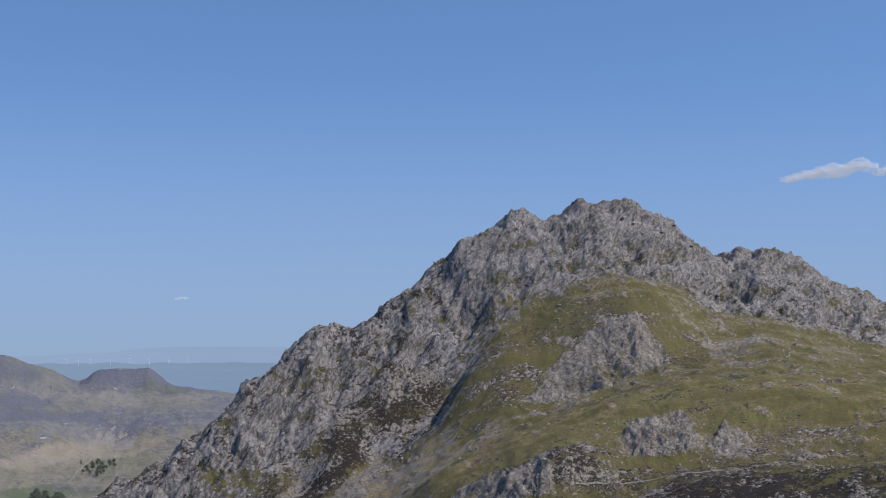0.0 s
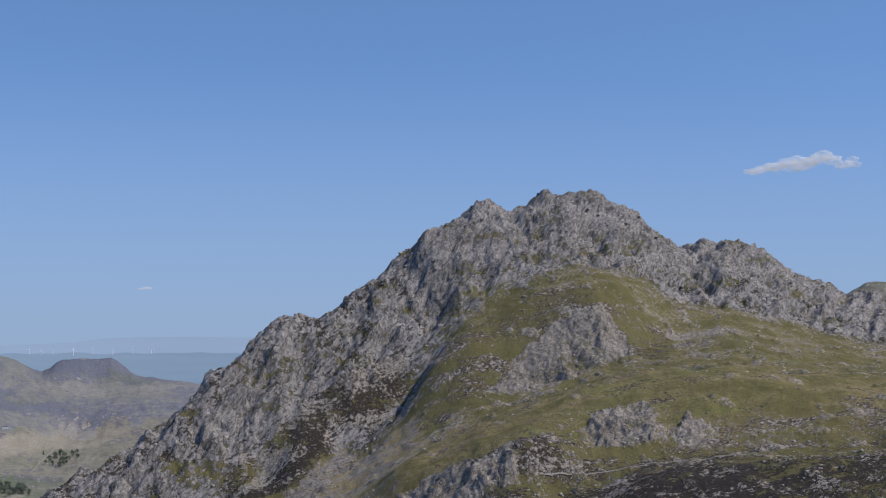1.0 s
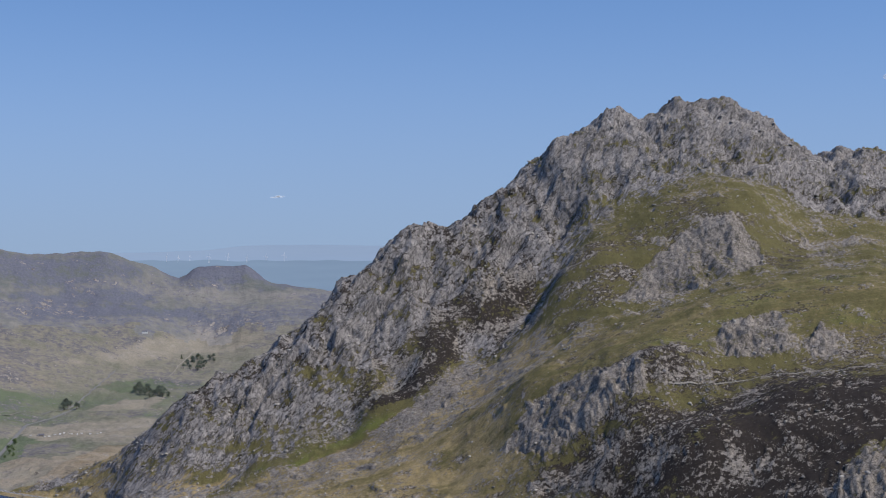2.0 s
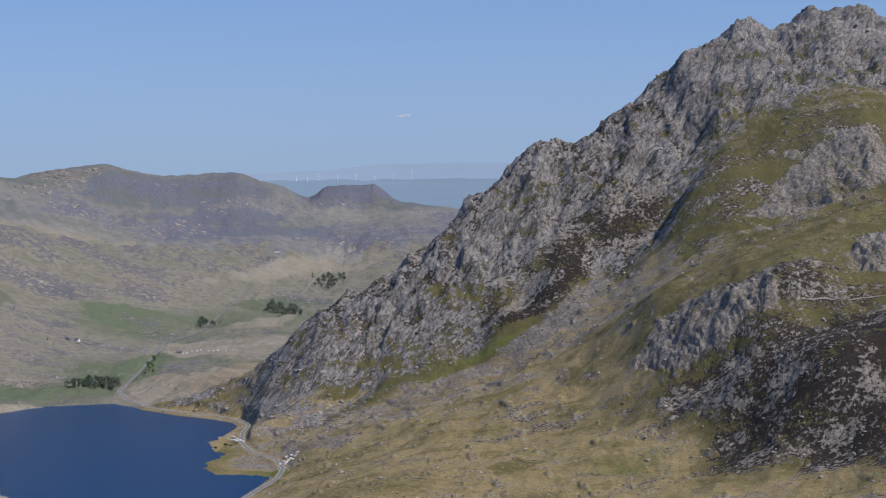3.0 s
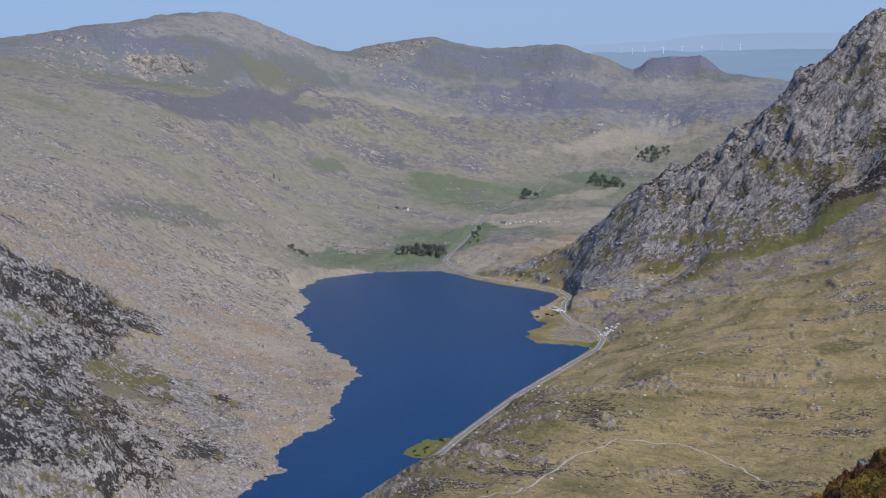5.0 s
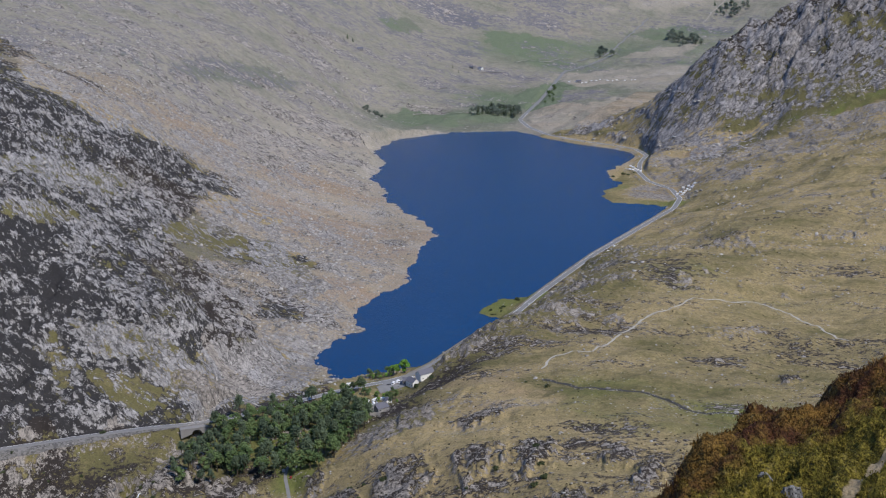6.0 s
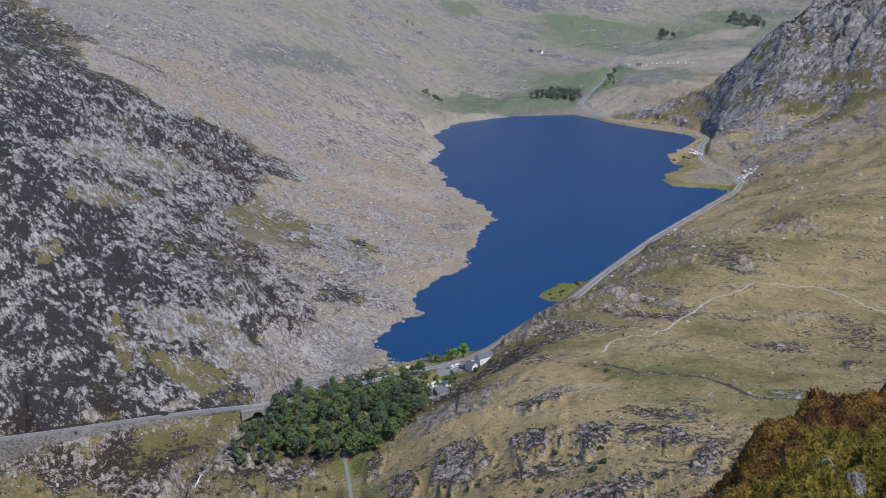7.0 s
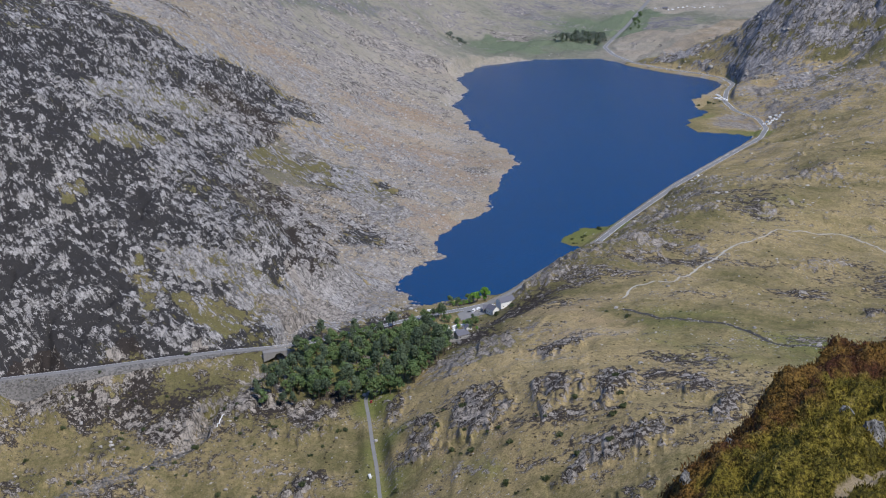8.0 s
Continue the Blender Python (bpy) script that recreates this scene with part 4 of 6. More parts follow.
def cut(x, y, z):
    near = (y > 700) & (y < 3800) & (x < -150) & (x > -1500)
    xs, ys, zs = x[near], y[near], z[near]
    sx = xs + 7 * perlin(xs / 24, ys / 24, 73) + 3 * perlin(xs / 8, ys / 8, 74)
    sy = ys + 7 * perlin(xs / 24, ys / 24, 75) + 3 * perlin(xs / 8, ys / 8, 76)
    wet = inside(sx, sy, SHORE)
    d, _ = to_line(sx, sy, SHORE + SHORE[:1])
    wob = d + 5 * perlin(xs / 14, ys / 14, 71) * np.clip(d / 8, 0, 1)
    dry = np.where((d < 260) & (ys > 1150), np.maximum(zs, 0.4 + 0.02 * d), zs)
    dry = np.where(d < 24, np.minimum(dry, 0.5 + 0.10 * wob + (d / 24) ** 2 * np.maximum(dry, 1)), dry)
    zs = np.where(wet, -0.25 - np.minimum(wob * 0.12, 8), dry)
    for line, half, bank in ((RIVER, 4, 9), (STREAM, 2, 6)):
        d, h = to_line(xs, ys, line)
        zs = np.where(wet, zs, zs + (np.minimum(zs, h - 0.6) - zs) * smooth(1 - (d - half) / bank))
    for line, half, bank in ((ROAD, 6.5, 10), (LANE, 3, 11)):
        d, h = to_line(xs, ys, line)
        zs = zs + (h - zs) * smooth(1 - (d - half) / bank)
    d, h = to_line(xs, ys, RIVER)  # the bed stays open on both sides of the bridge
    road, _ = to_line(xs, ys, ROAD)
    gap = smooth(1 - (d - 3.5) / 5) * (road > 5.0) * (ys < 1060) * (ys > 960)
    zs = zs + (np.minimum(zs, h - 0.6) - zs) * gap
    z = z.copy()
    z[near] = zs
    return z


# ---- ground sheet: rings round the camera, meshed finest across its view, out to the horizon ----
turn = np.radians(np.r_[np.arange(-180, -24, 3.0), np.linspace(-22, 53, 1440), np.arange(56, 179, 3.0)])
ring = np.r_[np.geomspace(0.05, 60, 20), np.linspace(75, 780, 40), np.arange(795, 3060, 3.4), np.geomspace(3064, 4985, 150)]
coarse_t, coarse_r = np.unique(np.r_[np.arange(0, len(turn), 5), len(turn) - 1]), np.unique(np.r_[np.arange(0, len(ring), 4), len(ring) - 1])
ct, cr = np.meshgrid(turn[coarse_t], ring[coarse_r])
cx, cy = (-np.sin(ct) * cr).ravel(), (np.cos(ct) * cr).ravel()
cz, cc = base_height(cx, cy), cover_at(cx, cy)


def refine(values):
    v = values.reshape(ct.shape)
    wide = np.array([np.interp(np.arange(len(turn)), coarse_t, row) for row in v])
    pos = np.interp(np.arange(len(ring)), coarse_r, np.arange(len(coarse_r)))
    low = np.minimum(np.floor(pos).astype(int), len(coarse_r) - 2)
    f = (pos - low)[:, None]
    return (wide[low] * (1 - f) + wide[low + 1] * f).ravel()


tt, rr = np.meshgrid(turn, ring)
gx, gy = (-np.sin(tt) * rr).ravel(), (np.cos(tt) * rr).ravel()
cover = np.c_[tuple(refine(cc[:, i]) for i in range(cc.shape[1]))]
lay_patches(gx, gy, cover)
smooth_z = refine(cz)
gz, broken, bare, knobs = finish(gx, gy, smooth_z, cover)
cover[:, 0] = bare
cover[:, 1] = np.maximum(cover[:, 1], 0.85 * knobs * (np.hypot(gx, gy) < 1300))
built = np.ones(len(gx))
for line, half in ((ROAD, 14), (LANE, 7), (PATH, 6), (RIVER, 8)):
    d, _ = to_line(gx, gy, line)
    built = np.minimum(built, smooth((d - half * 0.6) / half))
shape = (len(ring), len(turn))
flow = np.stack([gx, gy, smooth_z], -1).reshape(*shape, 3)
out = np.cross(np.gradient(flow, axis=1), np.gradient(flow, axis=0)).reshape(-1, 3)
out *= (np.sign(out[:, 2]) / (np.linalg.norm(out, axis=1) + 1e-9))[:, None]
coarse = smooth((cover[:, 4] - 0.45) / 0.2) * np.clip(cover[:, 5] + 0.6 * cover[:, 6], 0, 1)
far_crag = np.hypot(gx, gy) > 1500
grain = np.where(far_crag, 0.75, 0.36)
push = coarse * blocks(gx, gy, smooth_z, np.clip(cover[:, 5], 0, 1)) + (1 - coarse) * np.where(far_crag, 0.5, 0.36) * blocks(gx / grain, gy / grain, smooth_z / grain, 0.3)
push *= broken * built * (np.hypot(gx, gy) > 790)
gx, gy, gz = gx + out[:, 0] * push, gy + out[:, 1] * push, gz + out[:, 2] * push
gz = cut(gx, gy, gz)
for line, half in ((ROAD, 9), (LANE, 5)):  # verges are grass
    d, _ = to_line(gx, gy, line)
    cover[:, 0] = np.where(d < half, 0.1, cover[:, 0])
d, _ = to_line(gx, gy, SHORE)
beach = smooth(1.4 - d / 24) * (gx < -760) * (gy > 1380) * (gy < 2560)
for i, v in ((0, 0.12), (1, 0.0), (2, 0.2), (3, 1.15)):
    cover[:, i] += (v - cover[:, i]) * beach
spit = smooth(1.5 - d / 30) * (gx > -760) * (((gy > 1410) & (gy < 1530)) | ((gy > 2020) & (gy < 2330)))
for i, v in ((0, 0.10), (1, 0.1), (2, 0.95), (3, 0.6)):
    cover[:, i] += (v - cover[:, i]) * spit
d, _ = to_line(gx, gy, RIVER)
cover[:, 0] = np.maximum(cover[:, 0], 0.8 * smooth(1 - d / 14))

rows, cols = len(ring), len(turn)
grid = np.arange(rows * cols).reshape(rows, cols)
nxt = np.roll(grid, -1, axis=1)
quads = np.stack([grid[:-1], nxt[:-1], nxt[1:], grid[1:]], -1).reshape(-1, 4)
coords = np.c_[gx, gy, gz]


def on_ground(x, y):
    """The height of the finished ground at a place, from the four nearest corners of the sheet."""
    a, r = math.atan2(-x, y), math.hypot(x, y)
    i = min(max(int(np.searchsorted(turn, a)) - 1, 0), cols - 2)
    j = min(max(int(np.searchsorted(ring, r)) - 1, 0), rows - 2)
    f, g = (a - turn[i]) / (turn[i + 1] - turn[i]), (r - ring[j]) / (ring[j + 1] - ring[j])
    q = coords[:, 2].reshape(rows, cols)[j:j + 2, i:i + 2]
    return float((q[0, 0] * (1 - f) + q[0, 1] * f) * (1 - g) + (q[1, 0] * (1 - f) + q[1, 1] * f) * g)


def sheet(name, faces, material):
    used, index = np.unique(faces, return_inverse=True)
    mesh = bpy.data.meshes.new(name)
    mesh.vertices.add(len(used))
    mesh.vertices.foreach_set("co", coords[used].astype(np.float32).ravel())
    mesh.loops.add(len(faces) * 4)
    mesh.loops.foreach_set("vertex_index", index.reshape(-1).astype(np.int32))
    mesh.polygons.add(len(faces))
    mesh.polygons.foreach_set("loop_start", np.arange(0, len(faces) * 4, 4, dtype=np.int32))
    mesh.polygons.foreach_set("use_smooth", np.ones(len(faces), bool))
    for i, a in enumerate(("rock", "heather", "green", "tan")):
        mesh.attributes.new(a, "FLOAT", "POINT").data.foreach_set("value", cover[used, i].astype(np.float32))
    mesh.update(calc_edges=True)
    mesh.validate()
    return link_mesh(name, mesh, material)


belongs = cover[quads[:, 0], 5:8] + 0.12 * perlin(gx[quads[:, 0]] / 30, gy[quads[:, 0]] / 30, 81)[:, None]
which = np.where(belongs.max(1) > 0.5, belongs.argmax(1), 3)
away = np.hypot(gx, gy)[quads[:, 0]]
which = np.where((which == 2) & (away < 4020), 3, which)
# ground farther off takes the haze-tinted colours
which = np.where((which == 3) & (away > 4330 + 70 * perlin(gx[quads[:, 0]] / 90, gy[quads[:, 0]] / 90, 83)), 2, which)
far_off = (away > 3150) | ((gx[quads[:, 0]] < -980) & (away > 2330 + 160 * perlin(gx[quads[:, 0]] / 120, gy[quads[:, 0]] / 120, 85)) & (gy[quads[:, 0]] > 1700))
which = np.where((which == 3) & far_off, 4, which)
qx, qy = gx[quads[:, 0]], gy[quads[:, 0]]
which = np.where((which == 3) & (qx < np.where((qy > 2000) & (qy < 2480), -900, -700)) & (qy > 1130), 5, which)
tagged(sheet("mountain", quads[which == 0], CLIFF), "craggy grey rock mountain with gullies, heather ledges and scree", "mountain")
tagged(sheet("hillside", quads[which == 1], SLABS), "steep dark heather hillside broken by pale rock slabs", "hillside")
tagged(sheet("far_hills", quads[which == 2], FAR_HILL), "brown moorland hills on the skyline, tinted blue for haze", "hill", kind="structure")
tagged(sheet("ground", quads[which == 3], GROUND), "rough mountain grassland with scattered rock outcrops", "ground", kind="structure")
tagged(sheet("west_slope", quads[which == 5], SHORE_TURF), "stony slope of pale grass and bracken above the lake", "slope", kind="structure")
tagged(sheet("moor", quads[which == 4], MOOR), "flat straw-coloured moor with patches of dark heather, paled for haze", "moor", kind="structure")


# ---- lake ----
bm = bmesh.new()
bmesh.ops.create_grid(bm, x_segments=1, y_segments=1, size=1)
for v in bm.verts:
    v.co = (-960 + v.co.x * 420, 1930 + v.co.y * 752, 0)
tagged(part("lake", bm, WATER), "deep blue lake with small wind ripples", "lake", kind="structure")


def ribbon(name, line, half, material, lift, step=6.0, label=""):
    """A strip of even width along a line, laid on the ground."""
    line = np.array(line, float)
    seg = np.hypot(*np.diff(line[:, :2], axis=0).T)
    at = np.r_[0, np.cumsum(seg)]
    s = np.arange(0, at[-1], step)
    pts = np.c_[tuple(np.interp(s, at, line[:, i]) for i in range(3))]
    for _ in range(3):
        pts[1:-1] = (pts[:-2] + 2 * pts[1:-1] + pts[2:]) / 4
    way = np.gradient(pts[:, :2], axis=0)
    way /= np.hypot(way[:, 0], way[:, 1])[:, None]
    side = np.c_[-way[:, 1], way[:, 0]]
    cross = np.linspace(-1, 1, 4)
    bm = bmesh.new()
    last = None
    for p, n in zip(pts, side):
        now = []
        for c in cross:
            x, y = p[:2] + n * half * c
            now.append(bm.verts.new((x, y, p[2] + lift)))
        if last:
            for i in range(3):
                bm.faces.new((last[i], last[i + 1], now[i + 1], now[i]))
        last = now
    ob = part(name, bm, material)
    return tagged(ob, label, name, kind="structure")


ribbon("road", ROAD, 4.2, ASPHALT, 0.25, label="grey two-lane tarmac road along the lake shore")
ribbon("lane", LANE, 1.5, ASPHALT, 0.25, label="narrow grey tarmac lane between grass verges")

# ---- things ----
rng = random.Random(7)


def empty(name, x, y, z, turn_deg=0.0, scale=1.0):
    ob = new(name)
    ob.empty_display_size = 0.1
    ob.matrix_basis = pose(x, y, z, 0, 0, turn_deg) @ Matrix.Scale(scale, 4)
    return ob


def box(bm, x0, x1, y0, y1, z0, z1, bevel=0.0):
    made = bmesh.ops.create_cube(bm, size=1.0)["verts"]
    for v in made:
        v.co = (x0 if v.co.x < 0 else x1, y0 if v.co.y < 0 else y1, z0 if v.co.z < 0 else z1)
    if bevel:
        edges = list({e for v in made for e in v.link_edges})
        bmesh.ops.bevel(bm, geom=edges, offset=bevel, segments=1, affect="EDGES")


BARK = plain("bark", (0.11, 0.085, 0.065), 0.95, 0.1, 0.3, 0.4)


def leaves(name, low, high):
    k = Nodes(name, 0.7, 0.2)
    k.out.inputs["Subsurface Weight"].default_value = 0.0
    f = k.math("ADD", k.math("MULTIPLY", k.random(), 0.6), k.math("MULTIPLY", k.noise(1.3, 3), 0.5))
    return k.colour(k.mix(f, low, high))


PINE = leaves("pine_needles", (0.060, 0.088, 0.056), (0.110, 0.145, 0.082))
LEAF = leaves("broad_leaves", (0.070, 0.118, 0.044), (0.150, 0.208, 0.080))
# leaves of the far clumps, their green paled to carry the haze
HAZED_LEAF = leaves("hazed_far_leaves", (0.120, 0.148, 0.120), (0.165, 0.198, 0.150))
BRIGHT = leaves("fresh_leaves", (0.12, 0.25, 0.035), (0.19, 0.33, 0.06))
SCRUB = leaves("gorse_scrub", (0.040, 0.055, 0.025), (0.070, 0.085, 0.035))


def clump(bm, centre, radius, count, rand, flat=1.0, leaf=0.5):
    """Small leaf blades on an uneven ball."""
    for _ in range(count):
        d = Vector((rand.gauss(0, 1), rand.gauss(0, 1), rand.gauss(0, 1))).normalized() * radius * rand.uniform(0.55, 1.1)
        p = Vector(centre) + Vector((d.x, d.y, d.z * flat))
        n = (d.normalized() + Vector((rand.gauss(0, .5), rand.gauss(0, .5), rand.gauss(0, .5) + 0.3))).normalized()
        a = n.orthogonal().normalized()
        a.rotate(Matrix.Rotation(rand.uniform(0, 6.3), 3, n))
        b = n.cross(a)
        s = leaf * rand.uniform(0.6, 1.4)
        q = [bm.verts.new(p + a * s * u + b * s * v + n * s * w) for u, v, w in ((-1, -.5, 0), (0, -.9, .3), (1, .1, 0), (.1, .9, -.3))]
        bm.faces.new(q)


def tree_kind(kind, seed):
    """A tree at the origin: tapered trunk with limbs, and a crown of leaf clumps."""
    rand = random.Random(seed)
    ob = new("tree")
    tall = {"pine": 15, "oak": 12, "bright": 8, "spruce": 14, "dark": 12}[kind]
    bm = bmesh.new()
    stem = tall * {"pine": 0.85, "oak": 0.6, "bright": 0.5, "spruce": 0.95, "dark": 0.6}[kind]
    bmesh.ops.create_cone(bm, segments=7, radius1=0.34, radius2=0.07, depth=stem, matrix=Matrix.Translation((0, 0, stem / 2 - 0.4)))
    crown = bmesh.new()
    if kind == "spruce":
        for i in range(9):
            z, rad = 1.5 + i * (tall - 1.5) / 9, 3.0 * (1 - i / 9.5)
            for j in range(5):
                a = rand.uniform(0, 6.3)
                clump(crown, (math.cos(a) * rad * 0.55, math.sin(a) * rad * 0.55, z), rad * 0.6, 9, rand, 0.45, 0.5)
    else:
        lobes = 13 if kind == "pine" else 15
        for i in range(lobes):
            a, f = rand.uniform(0, 6.3), rand.random()
            if kind == "pine":
                z, rad = tall * (0.50 + 0.48 * f), 3.0 * (1.15 - f) * rand.uniform(0.5, 1)
            else:
                z, rad = tall * (0.28 + 0.66 * f), tall * 0.30 * math.sqrt(max(0.05, 1 - (2 * f - 0.9) ** 2)) * rand.uniform(0.6, 1.1)
            c = Vector((math.cos(a) * rad, math.sin(a) * rad, z))
            clump(crown, c, tall * rand.uniform(0.10, 0.17), 44, rand, 0.8, 0.44)
            root = Vector((0, 0, min(z * 0.8, stem * 0.9)))
            way = c - root
            m = Matrix.Translation((root + c) / 2) @ way.to_track_quat("Z", "Y").to_matrix().to_4x4()
            bmesh.ops.create_cone(bm, segments=4, radius1=0.12, radius2=0.04, depth=way.length, matrix=m)
    part("trunk", bm, BARK, ob)
    part("crown", crown, {"pine": PINE, "oak": LEAF, "bright": BRIGHT, "spruce": PINE, "dark": HAZED_LEAF}[kind], ob)
    label = {"pine": "dark green pine tree with a bare trunk", "oak": "mid-green broadleaf tree in full summer leaf",
             "bright": "small bright green leafy tree by the water", "spruce": "dark conical spruce tree in a plantation", "dark": "rounded green tree in a distant clump, paled for haze"}[kind]
    return tagged(ob, label, "tree")


KINDS = {k: [tree_kind(k, s) for s in range(n)] for k, n in (("pine", 4), ("oak", 4), ("bright", 2), ("spruce", 3), ("dark", 3))}
used_once = set()


def plant(kind, x, y, group, scale=1.0, label=""):
    if to_line(np.array([x]), np.array([y]), ROAD)[0][0] < 7 or to_line(np.array([x]), np.array([y]), LANE)[0][0] < 4:
        return None
    src = rng.choice(KINDS[kind])
    m = pose(x, y, on_ground(x, y) - 0.3, 0, 0, rng.uniform(0, 360)) @ Matrix.Scale(scale * rng.uniform(0.75, 1.2), 4)
    if src.name in used_once:
        ob = copy_thing(src, m)
        ob.matrix_basis = m
    else:
        used_once.add(src.name)
        ob = src
        ob.matrix_basis = m
    tagged(ob, label, group=group)
    return ob


def fill(ring2d, gap, kinds, group, scale=1.0):
    xs, ys = [p[0] for p in ring2d], [p[1] for p in ring2d]
    y = min(ys)
    while y < max(ys):
        x = min(xs)
        while x < max(xs):
            px, py = x + rng.uniform(-.45, .45) * gap, y + rng.uniform(-.45, .45) * gap
            if inside(np.array([px]), np.array([py]), ring2d)[0]:
                plant(rng.choice(kinds), px, py, group, scale)
            x += gap
        y += gap


WOOD = [(-721, 919), (-704, 948), (-655, 946), (-602, 966), (-588, 1012), (-598, 1052), (-618, 1085), (-645, 1100), (-683, 1088), (-708, 1068), (-734, 1032), (-738, 977)]
fill(WOOD, 10.4, ["pine", "pine", "oak", "oak", "oak"], "trees of the wood below the outlet", 1.38)
fill([(-1262, 2719), (-1237, 2732), (-1183, 2732), (-1160, 2758), (-1200, 2830), (-1260, 2830)], 12.5, ["dark", "dark", "spruce"], "plantation at the head of the lake", 1.35)
fill([(-1270, 3550), (-1225, 3559), (-1250, 3610), (-1285, 3605)], 13, ["dark"], "clump of trees on the moor", 1.55)
fill([(-1145, 3736), (-1078, 3662), (-1021, 3673), (-1050, 3730), (-1120, 3780)], 17, ["dark"], "wood beside the valley road", 1.5)
fill([(-1070, 3956), (-997, 3970), (-985, 4060), (-1050, 4080)], 20, ["dark"], "distant wood at the mountain's foot", 1.4)
fill([(-1456, 2597), (-1406, 2609), (-1430, 2640), (-1470, 2632)], 13, ["dark"], "trees by the lake head farm", 1.1)
fill([(-1150, 2850), (-1128, 2873), (-1215, 3130), (-1240, 3120)], 24, ["oak"], "trees along the valley road", 0.9)
for x, y, s in ((-1718, 3009, 1.2), (-1705, 3012, 0.9), (-1500, 3140, 0.6), (-1480, 3130, 0.5), (-1090, 4050, 1.2), (-1050, 4040, 1.0)):
    plant("spruce", x, y, "scattered moorland trees", s)
for x, y, s in ((-648, 1199, 1.7), (-641, 1203, 1.8), (-656, 1203, 1.3), (-634, 1128, 0.6), (-628, 1133, 0.6)):
    plant("bright", x, y, "leafy trees round the outlet", s)
for x, y, s in ((-662, 1205, .8), (-650, 1128, .9), (-642, 1120, .9), (-618, 1122, .8), (-612, 1128, .8), (-655, 1135, .9), (-622, 1140, .7), (-668, 1125, .8), (-600, 1095, .7)):
    plant(rng.choice(["oak", "pine"]), x, y, "leafy trees round the outlet", s)


for x, y, z in ROAD[5:9]:  # a row between the road and the wood
    for _ in range(7):
        plant(rng.choice(["oak", "oak", "pine"]), x + 13 + rng.uniform(-18, 14), y - 6 + rng.uniform(-16, 12), "trees of the wood below the outlet", rng.uniform(.6, .9))
for _ in range(22):
    f = rng.random()
    plant(rng.choice(["oak", "oak", "pine", "bright"]), -688 + 84 * f + rng.uniform(-9, 9), 1108 + 12 * f + rng.uniform(-16, 16), "leafy trees round the outlet", rng.uniform(.45, .8))
for _ in range(12):
    f = rng.random()
    plant(rng.choice(["oak", "bright"]), -672 + 32 * f + rng.uniform(-3, 3), 1186 + 22 * f + rng.uniform(-4, 4), "leafy trees round the outlet", rng.uniform(.45, .9))
for _ in range(24):  # dark pines along the edge of the wood
    f = rng.random()
    plant("pine", -742 + 50 * f + rng.uniform(-4, 4), 935 + 4 * f + rng.uniform(-8, 40), "trees of the wood below the outlet", rng.uniform(.8, 1.2))


# scrub bushes on the crags
def bush_kind(seed):
    rand = random.Random(seed)
    bm = bmesh.new()
    for _ in range(6):
        clump(bm, (rand.uniform(-1, 1), rand.uniform(-1, 1), rand.uniform(0.3, 1.1)), 0.9, 22, rand, 0.8, 0.34)
    ob = part("bush", bm, SCRUB)
    return tagged(ob, "rounded dark green bush growing among rocks", "bush", "bushes on the crags")


BUSHES = [bush_kind(s) for s in range(3)]
PLACES = [(-348, 830), (-372, 828), (-390, 812), (-408, 802), (-420, 812), (-490, 858), (-505, 905), (-520, 890), (-478, 850), (-560, 900), (-395, 1100), (-585, 1190),
          (-592, 1165), (-600, 1150), (-700, 905), (-720, 890), (-752, 870), (-735, 905), (-800, 880), (-815, 850), (-850, 905), (-870, 890), (-835, 965), (-905, 880), (-780, 1010), (-690, 900), (-640, 880), (-460, 1090), (-447, 1086), (-435, 1080)]
for n in range(14):  # low scrub on the spits
    PLACES.append((-655 + rng.uniform(-8, 20), 1440 + rng.uniform(-10, 62)) if n < 8 else (-762 + rng.uniform(-8, 22), 2250 + rng.uniform(-30, 50)))
while len(PLACES) < 110:
    f = rng.random()
    x, y = (-910 + 330 * f, 800 + 120 * rng.random()) if len(PLACES) % 3 else (-560 + 230 * f, 800 + 120 * rng.random())
    if min(to_line(np.array([x]), np.array([y]), w)[0][0] for w in (LANE, ROAD)) > 9:
        PLACES.append((x, y))
for n, (x, y) in enumerate(PLACES):
    s = rng.uniform(0.6, 2.2)
    m = pose(x, y, on_ground(x, y) - 0.2, 0, 0, rng.uniform(0, 360)) @ Matrix.Scale(s, 4)
    ob = BUSHES[n] if n < 3 else copy_thing(BUSHES[n % 3], m)
    ob.matrix_basis = m

# ---- buildings ----
WHITE_WALL = plain("white_render", (0.78, 0.78, 0.75), 0.85, 0.2, 0.06, 2.0)
STONE_WALL = plain("grey_stone_wall", (0.25, 0.24, 0.23), 0.95, 0.15, 0.35, 0.7)
SLATE = plain("slate_roof", (0.13, 0.13, 0.155), 0.6, 0.4, 0.25, 0.8)
GLASS = plain("window_glass", (0.02, 0.025, 0.03), 0.1, 0.5, 0.1)
DOOR = plain("painted_door", (0.06, 0.09, 0.08), 0.5, 0.3)


